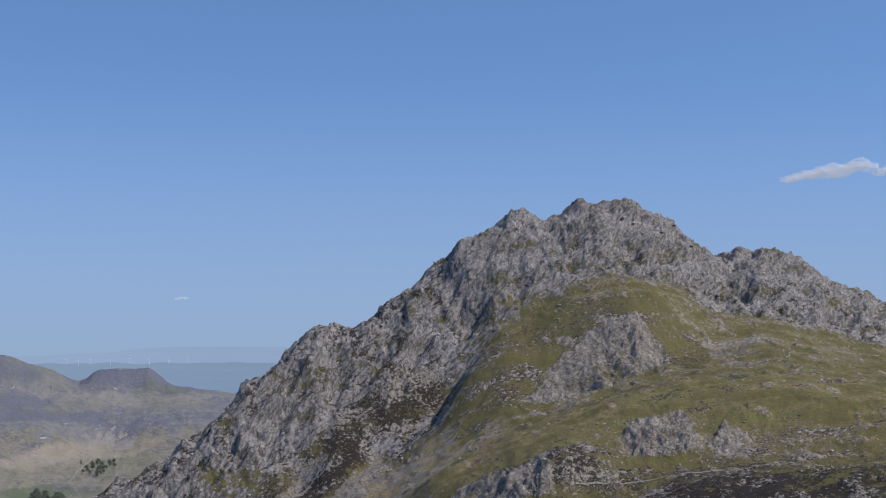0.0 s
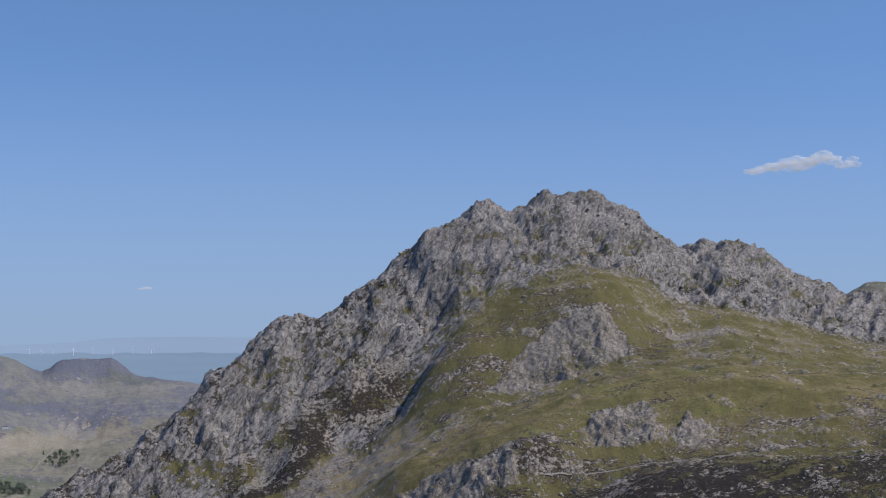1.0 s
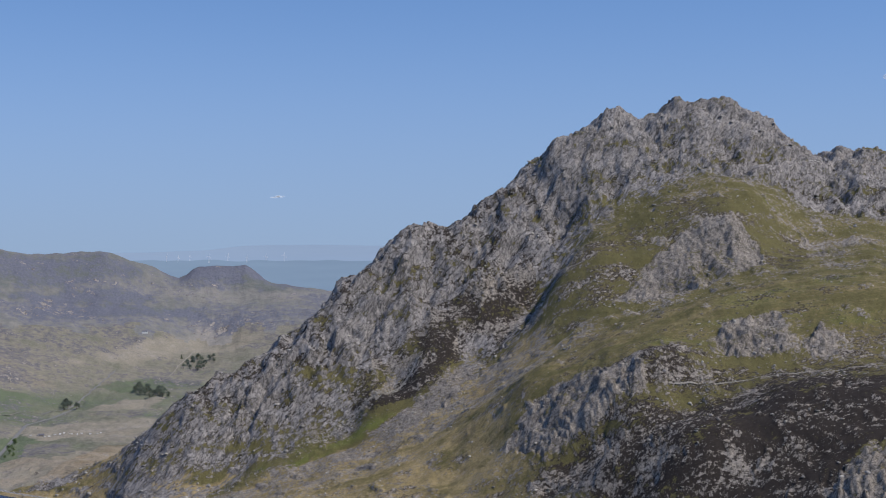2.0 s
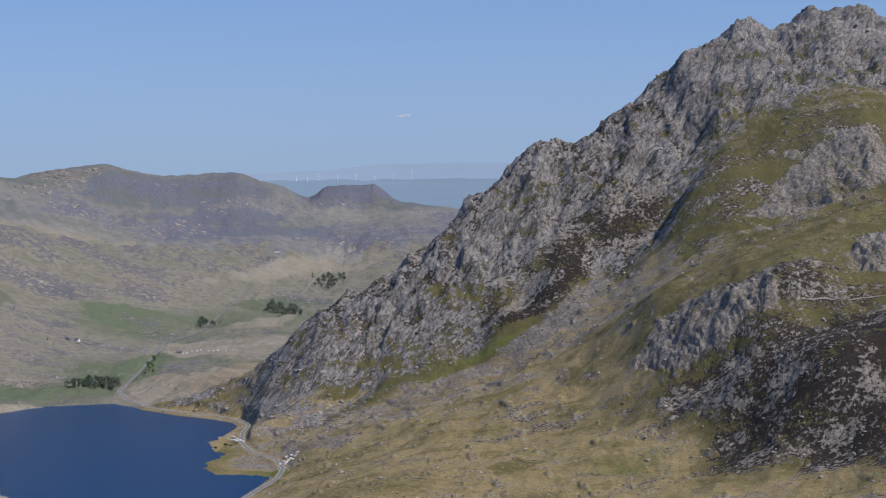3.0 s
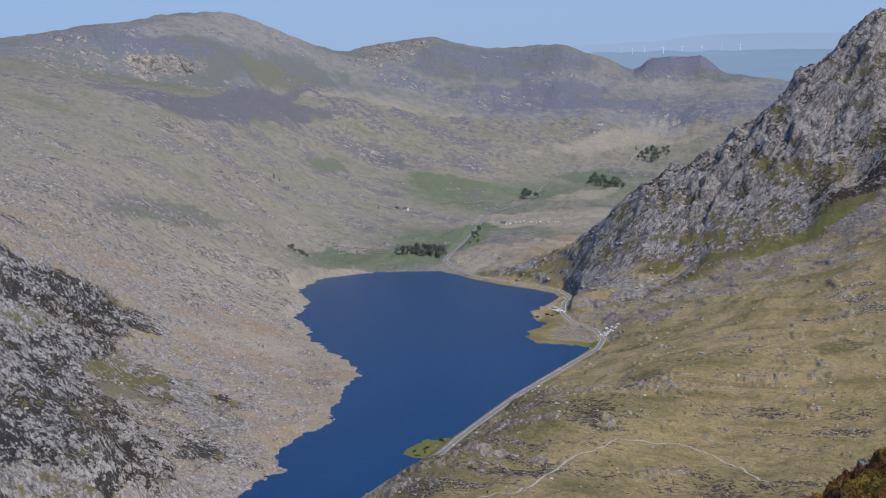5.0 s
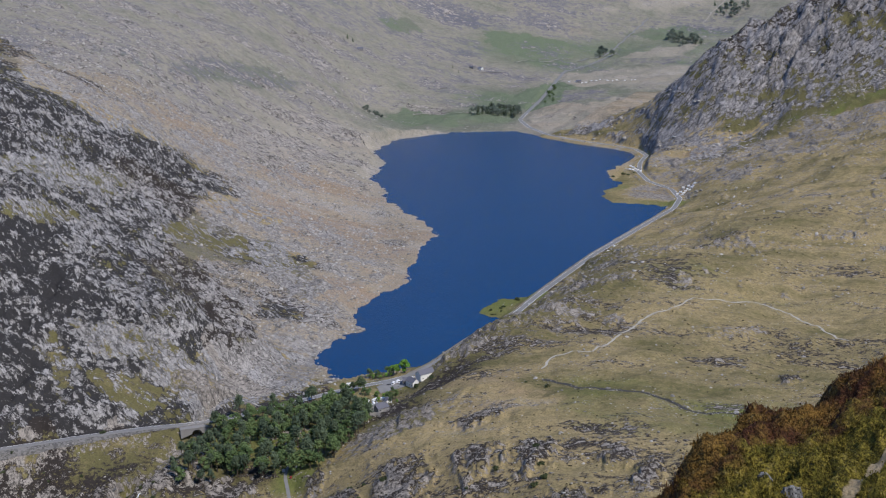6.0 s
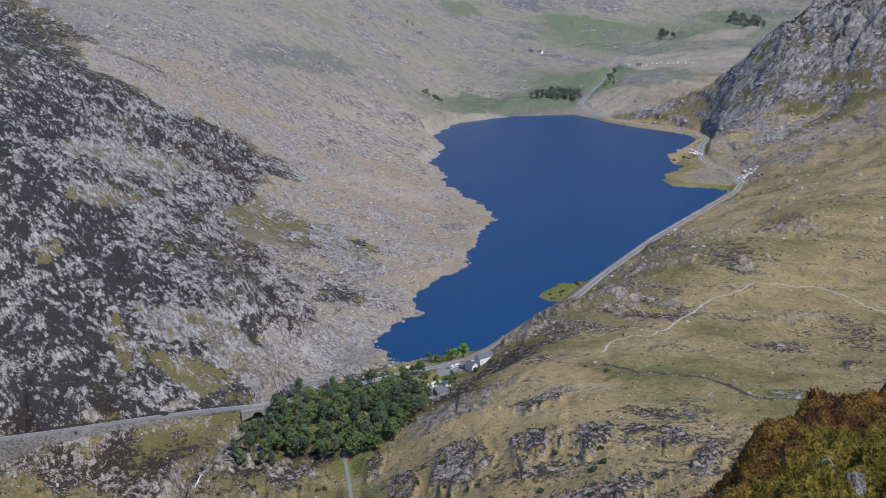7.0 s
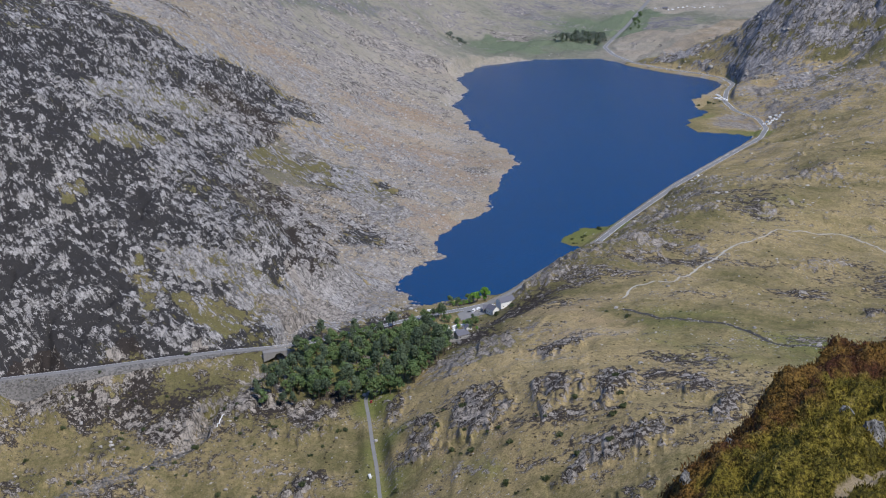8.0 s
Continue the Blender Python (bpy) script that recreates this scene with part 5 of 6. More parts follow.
def gable_house(name, x, y, z, turn_deg, wide, deep, eaves, ridge, wall_mat, label, group="", chimney=True, windows=3):
    """A gabled building: walls, pitched slate roof with overhang, windows, door and chimney."""
    ob = empty(name, x, y, z, turn_deg)
    w, d = wide / 2, deep / 2
    bm = bmesh.new()
    low = [bm.verts.new((sx * w, sy * d, -1.0)) for sx, sy in ((-1, -1), (1, -1), (1, 1), (-1, 1))]
    top = [bm.verts.new((v.co.x, v.co.y, eaves)) for v in low]
    tip = [bm.verts.new((-w, 0, ridge)), bm.verts.new((w, 0, ridge))]
    bm.faces.new((low[0], low[1], top[1], top[0]))
    bm.faces.new((low[2], low[3], top[3], top[2]))
    bm.faces.new((low[1], low[2], top[2], tip[1], top[1]))
    bm.faces.new((low[3], low[0], top[0], tip[0], top[3]))
    part("wall", bm, wall_mat, ob)
    for s in (-1, 1):
        bm = bmesh.new()
        o = 0.35
        run = d + o
        drop = (ridge - eaves) * o / d
        a = [(-w - o, 0, ridge + .02), (w + o, 0, ridge + .02), (w + o, s * run, eaves - drop + .02), (-w - o, s * run, eaves - drop + .02)]
        b = [bm.verts.new(p) for p in a] + [bm.verts.new((p[0], p[1], p[2] + 0.16)) for p in a]
        for f in ((0, 1, 2, 3), (4, 5, 6, 7), (0, 1, 5, 4), (1, 2, 6, 5), (2, 3, 7, 6), (3, 0, 4, 7)):
            bm.faces.new([b[i] for i in f])
        bmesh.ops.recalc_face_normals(bm, faces=bm.faces)
        part("roof", bm, SLATE, ob)
    for s in (-1, 1):
        for i in range(windows):
            cx = -w + wide * (i + 0.5) / windows
            bm = bmesh.new()
            box(bm, cx - .5, cx + .5, s * d - .06, s * d + .06, 0.9, 2.2)
            part("window", bm, GLASS, ob)
    bm = bmesh.new()
    box(bm, w - .06, w + .06, -.5, .5, 0, 2.1)
    part("door", bm, DOOR, ob)
    if chimney:
        bm = bmesh.new()
        box(bm, w * 0.75, w * 0.75 + 1.0, -.45, .45, ridge - .8, ridge + 1.3, 0.05)
        part("chimney", bm, STONE_WALL, ob)
    return tagged(ob, label, "house", group)


def ground_mean(x, y, r=4):
    return sum(on_ground(x + a, y + b) for a in (-r, 0, r) for b in (-r, 0, r)) / 9


for name, x, y, turn_deg, wide, deep, eaves, ridge, wall, label in (
        ("hostel", -604, 1176, 62, 17, 9, 5.4, 9.0, WHITE_WALL, "white-rendered hostel with a grey slate roof"),
        ("hostel_wing", -614, 1168, -28, 12, 8, 5.0, 8.2, WHITE_WALL, "white gabled hostel wing with slate roof"),
        ("stone_house", -624, 1176, 20, 9, 7, 3.6, 6.4, STONE_WALL, "small dark stone house beside the road"),
        ("slate_shed", -606, 1088, 60, 12, 8, 3.2, 5.6, STONE_WALL, "low building with a blue-grey slate roof"),
        ("slate_shed", -613, 1097, 60, 9, 7, 3.0, 5.2, WHITE_WALL, "low white building among the trees"),
        ("outhouse", -628, 1094, 20, 11, 6, 3.2, 5.4, WHITE_WALL, "long white outhouse with a slate roof"),
        ("outhouse", -612, 1112, -50, 8, 6, 3.0, 5.0, WHITE_WALL, "small white outhouse beside the yard"),
        ("farmhouse", -1227, 4142, 10, 16, 9, 5.0, 8.0, WHITE_WALL, "far white farmhouse on the moor"),
        ("farmhouse", -1669, 2982, 30, 14, 8, 4.5, 7.5, STONE_WALL, "far grey farmhouse beside a spruce"),
        ("farmhouse", -1456, 3208, -20, 13, 8, 4.2, 7.0, WHITE_WALL, "far white farmhouse above the lake head"),
        ("barn", -1475, 3200, -20, 15, 8, 3.8, 6.5, STONE_WALL, "long grey stone barn on the hillside"),
        ("barn", -1190, 3190, 15, 12, 7, 3.5, 6.0, STONE_WALL, "low grey barn beside the camping field")):
    gable_house(name, x, y, ground_mean(x, y), turn_deg, wide, deep, eaves, ridge, wall, label)
cabin = gable_house("cabin", -674, 1062, on_ground(-674, 1062) + 3, 30, 8, 6, 4, 6.5, WHITE_WALL, "pale cabin showing between tree tops", chimney=False)

# ---- vehicles ----
PAINT = {n: plain(n + "_paint", c, 0.3, 0.5, 0.03) for n, c in (("white", (0.82, 0.82, 0.82)), ("red", (0.42, 0.03, 0.03)), ("dark", (0.05, 0.055, 0.065)), ("silver", (0.45, 0.46, 0.48)))}
RUBBER = plain("tyre_rubber", (0.02, 0.02, 0.02), 0.9)


def vehicle_kind(colour, van):
    ob = new("van" if van else "car")
    long, wide, tall = (5.6, 2.1, 2.6) if van else (4.3, 1.8, 1.45)
    bm = bmesh.new()
    if van:
        box(bm, -long / 2, long / 2 - 1.0, -wide / 2, wide / 2, .35, tall, .15)
        box(bm, long / 2 - 1.05, long / 2, -wide / 2, wide / 2, .35, 1.3, .15)
    else:
        box(bm, -long / 2, long / 2, -wide / 2, wide / 2, .3, .85, .15)
    part("body", bm, PAINT[colour], ob)
    bm = bmesh.new()
    if van:
        box(bm, long / 2 - 1.05, long / 2 - .35, -wide / 2 + .1, wide / 2 - .1, 1.3, 2.1, .12)
    else:
        box(bm, -1.7, 1.0, -wide / 2 + .12, wide / 2 - .12, .85, 1.38, .2)
    part("cabin_glass", bm, GLASS, ob)
    if not van:
        bm = bmesh.new()
        box(bm, -1.4, .6, -wide / 2 + .18, wide / 2 - .18, 1.385, tall, .03)
        part("roof", bm, PAINT[colour], ob)
    for sx in (-1, 1):
        for sy in (-1, 1):
            bm = bmesh.new()
            bmesh.ops.create_cone(bm, cap_ends=True, segments=10, radius1=.34, radius2=.34, depth=.22,
                                  matrix=Matrix.Translation((sx * long * .31, sy * (wide / 2 - .1), .34)) @ Matrix.Rotation(radians(90), 4, "X"))
            part("wheel", bm, RUBBER, ob)
    return tagged(ob, f"parked {colour} {'camper van' if van else 'car'} at the roadside", "van" if van else "car")


FLEET = {(c, v): vehicle_kind(c, v) for c, v in (("white", True), ("white", False), ("red", False), ("dark", False), ("silver", False))}
parked = set()


def park(colour, van, x, y, turn_deg, group, z=None):
    src = FLEET[colour, van]
    m = pose(x, y, (on_ground(x, y) if z is None else z), 0, 0, turn_deg)
    if (colour, van) in parked:
        ob = copy_thing(src, m)
    else:
        parked.add((colour, van))
        ob = src
        ob.matrix_basis = m
    return tagged(ob, group=group)


choices = [("white", True), ("white", True), ("white", False), ("silver", False), ("dark", False)]
for i in range(11):  # lay-by on the spit
    f = i / 10
    park(*rng.choice(choices), -772 + 36 * f + (i % 2) * 6, 2296 - 44 * f + (i % 2) * 4, rng.uniform(-30, 120), "vehicles in the lay-by on the spit")
for i in range(14):  # car park below the mountain
    park(*rng.choice(choices[:3]), -622 + (i % 3) * 9, 2134 - (i // 3) * 9, rng.uniform(0, 180), "vehicles in the car park below the mountain")
for i in range(7):
    park(*rng.choice(choices), -610 + i * 0.9, 1700 + i * 10.5, 86 + rng.uniform(-4, 4), "vehicles parked along the lake road")
for i in range(5):
    park(*rng.choice(choices[:3]), -634 + i * 2.6 + rng.uniform(-2, 2), 1106 + i * 4.2, rng.uniform(0, 180), "vehicles in the yard by the outlet")
for i in range(6):
    park(*rng.choice(choices), -640 + i * 2.9, 1166 + i * 5, 55, "vehicles parked by the hostel")
for i in range(16):
    park(*rng.choice(choices[:3]), -1213 + i * 11 + rng.uniform(-3, 3), 3192 + rng.uniform(-9, 9), rng.uniform(0, 180), "camper vans in the camping field")
for n, (x, y) in enumerate([(-631, 1096), (-631, 1103), (-627, 1103), (-625, 1107), (-623, 1110), (-626, 1090), (-617, 1102), (-674, 1146), (-637, 1170), (-634, 1176)]):
    park("white", n % 3 != 1, x, y, 35 * n, "vehicles in the yard by the outlet")
park("white", True, -677, 1152, 30, "vehicles in the yard by the outlet")
park("white", False, -614, 1470, 92, "vehicles on the lake road", 4.3)
park("red", False, -628, 960, 120, "vehicles beside the lane")
park("white", True, -565, 855, 130, "vehicles beside the lane")

# ---- rocks ----
k = Nodes("boulder_rock", 0.95, 0.15)
b1 = k.noise(1.2, 4, 0.65)
f = k.math("ADD", k.math("MULTIPLY", k.random(), 0.5), k.math("MULTIPLY", b1, 0.6))
k.bump(b1, 0.6)
ROCK = k.colour(k.mix(k.ramp(f, 0.15, 0.85), (0.17, 0.16, 0.155), (0.46, 0.44, 0.42)))


def rock_mesh(seed, detail=2, squash=0.65):
    bm = bmesh.new()
    bmesh.ops.create_icosphere(bm, subdivisions=detail, radius=1.0)
    off = Vector((seed * 7.3, seed * 3.1, seed * 1.7))
    for v in bm.verts:
        p = v.co.copy()
        d = 1 + 0.45 * noise.noise(p * 1.1 + off) + 0.22 * noise.noise(p * 2.6 + off)
        q = p * d
        for n in (Vector((.8, .3, .5)), Vector((-.5, .8, .3)), Vector((.2, -.9, .4)), Vector((-.7, -.4, .6)), Vector((0, 0, 1))):
            n = (n + Vector((noise.noise(off), noise.noise(off * 2), 0)) * 0.4).normalized()
            over = q.dot(n) - 0.72
            if over > 0:
                q -= n * over * 0.85
        v.co = Vector((q.x, q.y, q.z * squash))
    mesh = bpy.data.meshes.new("boulder")
    bm.to_mesh(mesh)
    bm.free()
    return mesh


ROCKS = [rock_mesh(s) for s in range(6)]
for m in ROCKS:
    m.materials.append(ROCK)


def boulder(x, y, size, label="", squash=1.0, group="boulders on the slopes"):
    ob = new("boulder", rng.choice(ROCKS))
    ob.matrix_basis = pose(x, y, on_ground(x, y) + size * 0.12, 0, rng.uniform(-12, 12), rng.uniform(0, 360)) @ Matrix.Diagonal((size, size * rng.uniform(.6, 1), size * squash, 1))
    return tagged(ob, label or "grey weathered boulder lying on rough grass", "boulder", group)


BOULDERS = [(150, 1975, 4.5), (-480, 1340, 4), (-835, 852, 5), (-842, 858, 4), (-846, 850, 4), (-828, 846, 3), (-900, 872, 4),
            (-885, 868, 4), (-640, 968, 5), (-632, 975, 6), (-590, 905, 4), (-612, 1192, 4), (-698, 1150, 5), (-705, 1160, 4), (-690, 1146, 4), (-715, 1170, 5), (-722, 1178, 4),
            (-455, 1100, 4), (-380, 1078, 3), (-318, 1062, 4), (-300, 1045, 3), (-260, 1042, 5), (-240, 1045, 5), (-350, 1180, 3), (-300, 1150, 3), (-250, 1250, 4), (-420, 1250, 4)]
for n, (x, y, s) in enumerate(BOULDERS):
    boulder(x, y, s * 0.55, "pale white boulder standing on the grass lip" if n == 0 else "", 1.2 if n == 0 else 1.0)


def along(line, step):
    line = np.array(line, float)
    at = np.r_[0, np.cumsum(np.hypot(*np.diff(line[:, :2], axis=0).T))]
    s = np.arange(0, at[-1], step)
    p = np.c_[tuple(np.interp(s, at, line[:, i]) for i in range(3))]
    way = np.gradient(p[:, :2], axis=0)
    way /= np.hypot(way[:, 0], way[:, 1])[:, None]
    return p, way, s


def stones(name, count, zone, low, high, label, material, line=None, spread_out=3.0):
    """Loose stones too many to count, as one mesh."""
    gold = (1 + 5 ** .5) / 2
    ico = np.array([(-1, gold, 0), (1, gold, 0), (-1, -gold, 0), (1, -gold, 0), (0, -1, gold), (0, 1, gold), (0, -1, -gold), (0, 1, -gold),
                    (gold, 0, -1), (gold, 0, 1), (-gold, 0, -1), (-gold, 0, 1)]) / math.hypot(1, gold)
    tri = np.array([(0, 11, 5), (0, 5, 1), (0, 1, 7), (0, 7, 10), (0, 10, 11), (1, 5, 9), (5, 11, 4), (11, 10, 2), (10, 7, 6), (7, 1, 8),
                    (3, 9, 4), (3, 4, 2), (3, 2, 6), (3, 6, 8), (3, 8, 9), (4, 9, 5), (2, 4, 11), (6, 2, 10), (8, 6, 7), (9, 8, 1)])
    gen = np.random.RandomState(len(name) * 13)
    spots = []
    body = coords.reshape(rows, cols, 3)
    if line:  # strewn along a line
        p, _, _ = along(line, 0.5)
        p = p[gen.randint(0, len(p), count), :2] + gen.normal(0, spread_out, (count, 2))
        spots = [(x, y, on_ground(x, y)) for x, y in p]
    while len(spots) < count:
        j, i = gen.randint(60, rows - 170, 4000), gen.randint(60, cols - 60, 4000)
        p = body[j, i]
        cov = cover[j * cols + i]
        ok = zone(p, cov, gen.rand(len(p)))
        spots += list(p[ok])
    spots = np.array(spots[:count])
    size = low * (high / low) ** (gen.rand(count) ** 2.2)
    verts = ico[None] * (1 + 0.95 * (gen.rand(count, 12, 1) - .5)) * size[:, None, None]
    verts = verts * (0.55 + 0.9 * gen.rand(count, 1, 3)) * np.array([1, 1, .6])
    verts = verts + spots[:, None] + np.array([0, 0, .05]) * size[:, None, None]
    faces = (tri[None] + 12 * np.arange(count)[:, None, None]).reshape(-1, 3)
    mesh = bpy.data.meshes.new(name)
    mesh.vertices.add(count * 12)
    mesh.vertices.foreach_set("co", verts.astype(np.float32).ravel())
    mesh.loops.add(len(faces) * 3)
    mesh.loops.foreach_set("vertex_index", faces.astype(np.int32).ravel())
    mesh.polygons.add(len(faces))
    mesh.polygons.foreach_set("loop_start", np.arange(0, len(faces) * 3, 3, dtype=np.int32))
    mesh.update(calc_edges=True)
    return tagged(link_mesh(name, mesh, material), label, "stones", kind="stuff")


k = Nodes("loose_stone", 0.95, 0.15)
island = k.geo.outputs["Random Per Island"]
STONE = k.colour(k.mix(island, (0.18, 0.17, 0.155), (0.47, 0.44, 0.40)))


def land(p):
    return (p[:, 2] > 0.6) | (p[:, 1] < 1150)


def off_road(p):
    return to_line(p[:, 0], p[:, 1], ROAD)[0] > 8


stones("hillside_stones", 11000, lambda p, c, u: land(p) & off_road(p) & (u < np.clip(c[:, 0] * 1.2, 0.02, 0.6)) & (fbm(p[:, 0] / 45, p[:, 1] / 70, 3, 401) > 0.12) & (c[:, 5] < .5) & (p[:, 1] < 2700) & (np.hypot(p[:, 0], p[:, 1]) > 1500), 0.6, 3.0,
       "pale stones strewn over the grass slopes", STONE)
stones("scree_stones", 7000, lambda p, c, u: land(p) & off_road(p) & (c[:, 3] > 0.9) & (p[:, 0] < -690) & (p[:, 1] < 2100) & (p[:, 1] > 1120), 0.6, 2.4,
       "grey scree blocks above the lake shore", STONE)
def near_slope(p):
    r = np.hypot(p[:, 0], p[:, 1])
    return (r > 800) & (r < 1750) & (p[:, 2] > -80) & land(p) & off_road(p) & (p[:, 0] > -960) & (to_line(p[:, 0], p[:, 1], LANE)[0] > 4)


stones("slope_stones", 8000, lambda p, c, u: near_slope(p) & (u < 0.15 + c[:, 0]) & (fbm(p[:, 0] / 25, p[:, 1] / 35, 3, 403) > 0.05), 0.3, 1.6, "small pale stones scattered in the turf", STONE)
TUFT = plain("heather_tufts", (0.045, 0.038, 0.024), 0.95, 0.1, 0.5, 3.0)
stones("heather_tufts", 9000, lambda p, c, u: near_slope(p) & (p[:, 0] > -700) & (u < 0.10 + 0.8 * c[:, 1]), 0.35, 1.3, "low dark tufts of heather and rushes", TUFT)
stones("mountain_blocks", 3000, lambda p, c, u: land(p) & (c[:, 5] > .3) & (u < .5), 1.0, 4.0, "loose blocks on the mountain face", STONE)

# ---- yards ----
def paving(name, outline, material, label):
    """Level hardstanding in small squares laid on the ground."""
    bm = bmesh.new()
    xs, ys = [p[0] for p in outline], [p[1] for p in outline]
    made = {}

    def corner(i, j):
        if (i, j) not in made:
            made[i, j] = bm.verts.new((i * 1.5, j * 1.5, on_ground(i * 1.5, j * 1.5) + 0.35))
        return made[i, j]

    for i in range(int(min(xs) / 1.5) - 1, int(max(xs) / 1.5) + 1):
        for j in range(int(min(ys) / 1.5) - 1, int(max(ys) / 1.5) + 1):
            if inside(np.array([i * 1.5 + .7]), np.array([j * 1.5 + .7]), outline)[0]:
                bm.faces.new((corner(i, j), corner(i + 1, j), corner(i + 1, j + 1), corner(i, j + 1)))
    return tagged(part(name, bm, material), label, "yard", kind="structure")


paving("hostel_yard", [(-649, 1156), (-645, 1176), (-629, 1192), (-617, 1173), (-627, 1159), (-637, 1143)], ASPHALT, "grey tarmac yard in front of the hostel")
paving("lower_yard", [(-636, 1096), (-628, 1110), (-615, 1113), (-592, 1077), (-599, 1068), (-626, 1084)], GRAVEL, "pale gravel yard among the trees")

# ---- path, stream, river ----
WET_STONE = plain("wet_stone", (0.12, 0.115, 0.11), 0.7, 0.3, 0.6, 2.0)
PALE_GRAVEL = plain("pale_gravel", (0.42, 0.39, 0.33), 0.95, 0.15, 0.3, 1.2)
WET = plain("stream_bed", (0.06, 0.055, 0.05), 0.8, 0.3, 0.7, 1.5)


def draped(line, half, material, name, label, kind="structure", lift=0.2, ragged=0.35, step=5.0, wander=3.5):
    line = np.array(line, float)
    at = np.r_[0, np.cumsum(np.hypot(*np.diff(line[:, :2], axis=0).T))]
    s = np.arange(0, at[-1], step)
    pts = np.c_[np.interp(s, at, line[:, 0]), np.interp(s, at, line[:, 1])]
    pts[1:-1] = (pts[:-2] + 2 * pts[1:-1] + pts[2:]) / 4
    pts += np.c_[perlin(s / 17, s * 0 + .5, 7), perlin(s / 17, s * 0 + 9.5, 8)] * wander
    way = np.gradient(pts, axis=0)
    way /= np.hypot(way[:, 0], way[:, 1])[:, None]
    side = np.c_[-way[:, 1], way[:, 0]]
    bm = bmesh.new()
    last = None
    for p, n in zip(pts, side):
        now = []
        for c in (-1, -.4, .4, 1):
            w = half * (1 + ragged * rng.uniform(-1, 1)) * c
            x, y = p + n * w
            now.append(bm.verts.new((x, y, max(on_ground(x, y), on_ground(*p)) + lift)))
        if last:
            for i in range(3):
                bm.faces.new((last[i], last[i + 1], now[i + 1], now[i]))
        last = now
    return tagged(part(name, bm, material), label, name, kind=kind)


draped(PATH[1:], 1.1, PALE_GRAVEL, "footpath", "pale gravel footpath winding over the hillside")
draped(STREAM, 1.7, WET, "stream", "dark stony stream bed crossing the boggy bench")
draped(RIVER[:5], 3.0, WET, "river", "dark shallow river leaving the lake")
draped(RIVER[9:12], 1.4, WET, "river_bed", "dark rocky river bed below the falls", ragged=0.9, step=3.0)
stones("river_stones", 450, None, 0.5, 2.2, "dark and pale boulders in the river bed", WET_STONE, RIVER[8:], 5.0)
stones("outlet_stones", 900, None, 0.5, 1.8, "pale boulders along the river at the outlet", STONE, RIVER[:6], 6.0)
stones("shore_stones", 1300, None, 0.35, 1.5, "pale stones along the lake shore", STONE, [(*p, 0) for p in SHORE[:24]], 6.0)
stones("stream_stones", 380, None, 0.25, 0.9, "grey stones along the stream bed", STONE, STREAM, 2.4)
stones("path_stones", 500, None, 0.25, 0.7, "small pale stones along the footpath", STONE, PATH[1:], 2.2)
draped([(155, 1965, 0), (269, 1972, 0), (348, 1972, 0), (460, 1948, 0), (616, 1905, 0)], 1.7, GRAVEL, "stony_track", "pale stony track under the crags", wander=0.8)
stones("track_stones", 500, None, 0.4, 1.3, "pale stones along the track under the crags", STONE, [(155, 1965, 0), (269, 1972, 0), (348, 1972, 0), (460, 1948, 0), (616, 1905, 0)], 3.0)
draped([(-120, 2290, 0), (-60, 2300, 0), (0, 2330, 0), (30, 2360, 0)], 1.4, GRAVEL, "worn_path", "thin worn path on the green shoulder")

draped([(-242, 2511, 0), (-258, 2490, 0), (-290, 2470, 0), (-330, 2450, 0), (-365, 2436, 0)], 2.5, GRAVEL, "scree_chute", "pale stone chute at the foot of the buttress", lift=0.3, ragged=0.8, wander=1.0)
stones("chute_stones", 900, None, 0.7, 2.4, "grey scree blocks in a chute", STONE, [(-242, 2511, 0), (-290, 2470, 0), (-330, 2450, 0), (-365, 2436, 0), (-430, 2400, 0)], 6.0)
draped([(-1300, 3480, 0), (-1262, 3560, 0), (-1250, 3700, 0), (-1240, 3900, 0)], 3.0, ASPHALT, "valley_road", "far grey road crossing the moor", lift=1.0, ragged=0.05)
for n, track in enumerate(([(-1430, 3350, 0), (-1400, 3420, 0), (-1360, 3440, 0), (-1330, 3500, 0)], [(-1085, 3900, 0), (-1080, 4020, 0), (-1070, 4130, 0)], [(-1030, 3190, 0), (-1015, 3260, 0), (-1030, 3330, 0)],
                           [(-1520, 3180, 0), (-1450, 3190, 0), (-1400, 3230, 0)], [(-1400, 2720, 0), (-1330, 2740, 0), (-1240, 2790, 0), (-1180, 2800, 0)])):
    draped(track, 2.2, GRAVEL, "farm_track", "pale farm track on the moor", lift=0.8)
FOAM = plain("white_water", (0.85, 0.87, 0.9), 0.5, 0.3, 0.1, 0.5)
bm = bmesh.new()
last = None
for i in range(14):
    f = i / 13
    x, y = -748.6 + 2.1 * f + rng.uniform(-.4, .4), 905.0 + -13.1 * f
    z = max(on_ground(x + .8, y), on_ground(x, y), on_ground(x - .8, y - .5)) + 1.0
    now = [bm.verts.new((x - .25, y - .4, z)), bm.verts.new((x + .5 * rng.uniform(.4, 1.3), y - .2, z + .1))]
    if last:
        bm.faces.new((last[0], last[1], now[1], now[0]))
    last = now
bmesh.ops.recalc_face_normals(bm, faces=bm.faces)
bmesh.ops.solidify(bm, geom=bm.faces[:], thickness=0.3)
tagged(part("waterfall", bm, FOAM), "narrow white waterfall between dark rocks", "waterfall")

# ---- retaining wall, verge walls and bridge of the main road ----
k = Nodes("wall_stones", 0.95, 0.15)
WALLING = k.colour(k.mix(k.math("ADD", k.math("MULTIPLY", k.random(), 0.7), k.math("MULTIPLY", k.noise(.8, 3), .3)), (0.19, 0.185, 0.18), (0.37, 0.36, 0.345)))


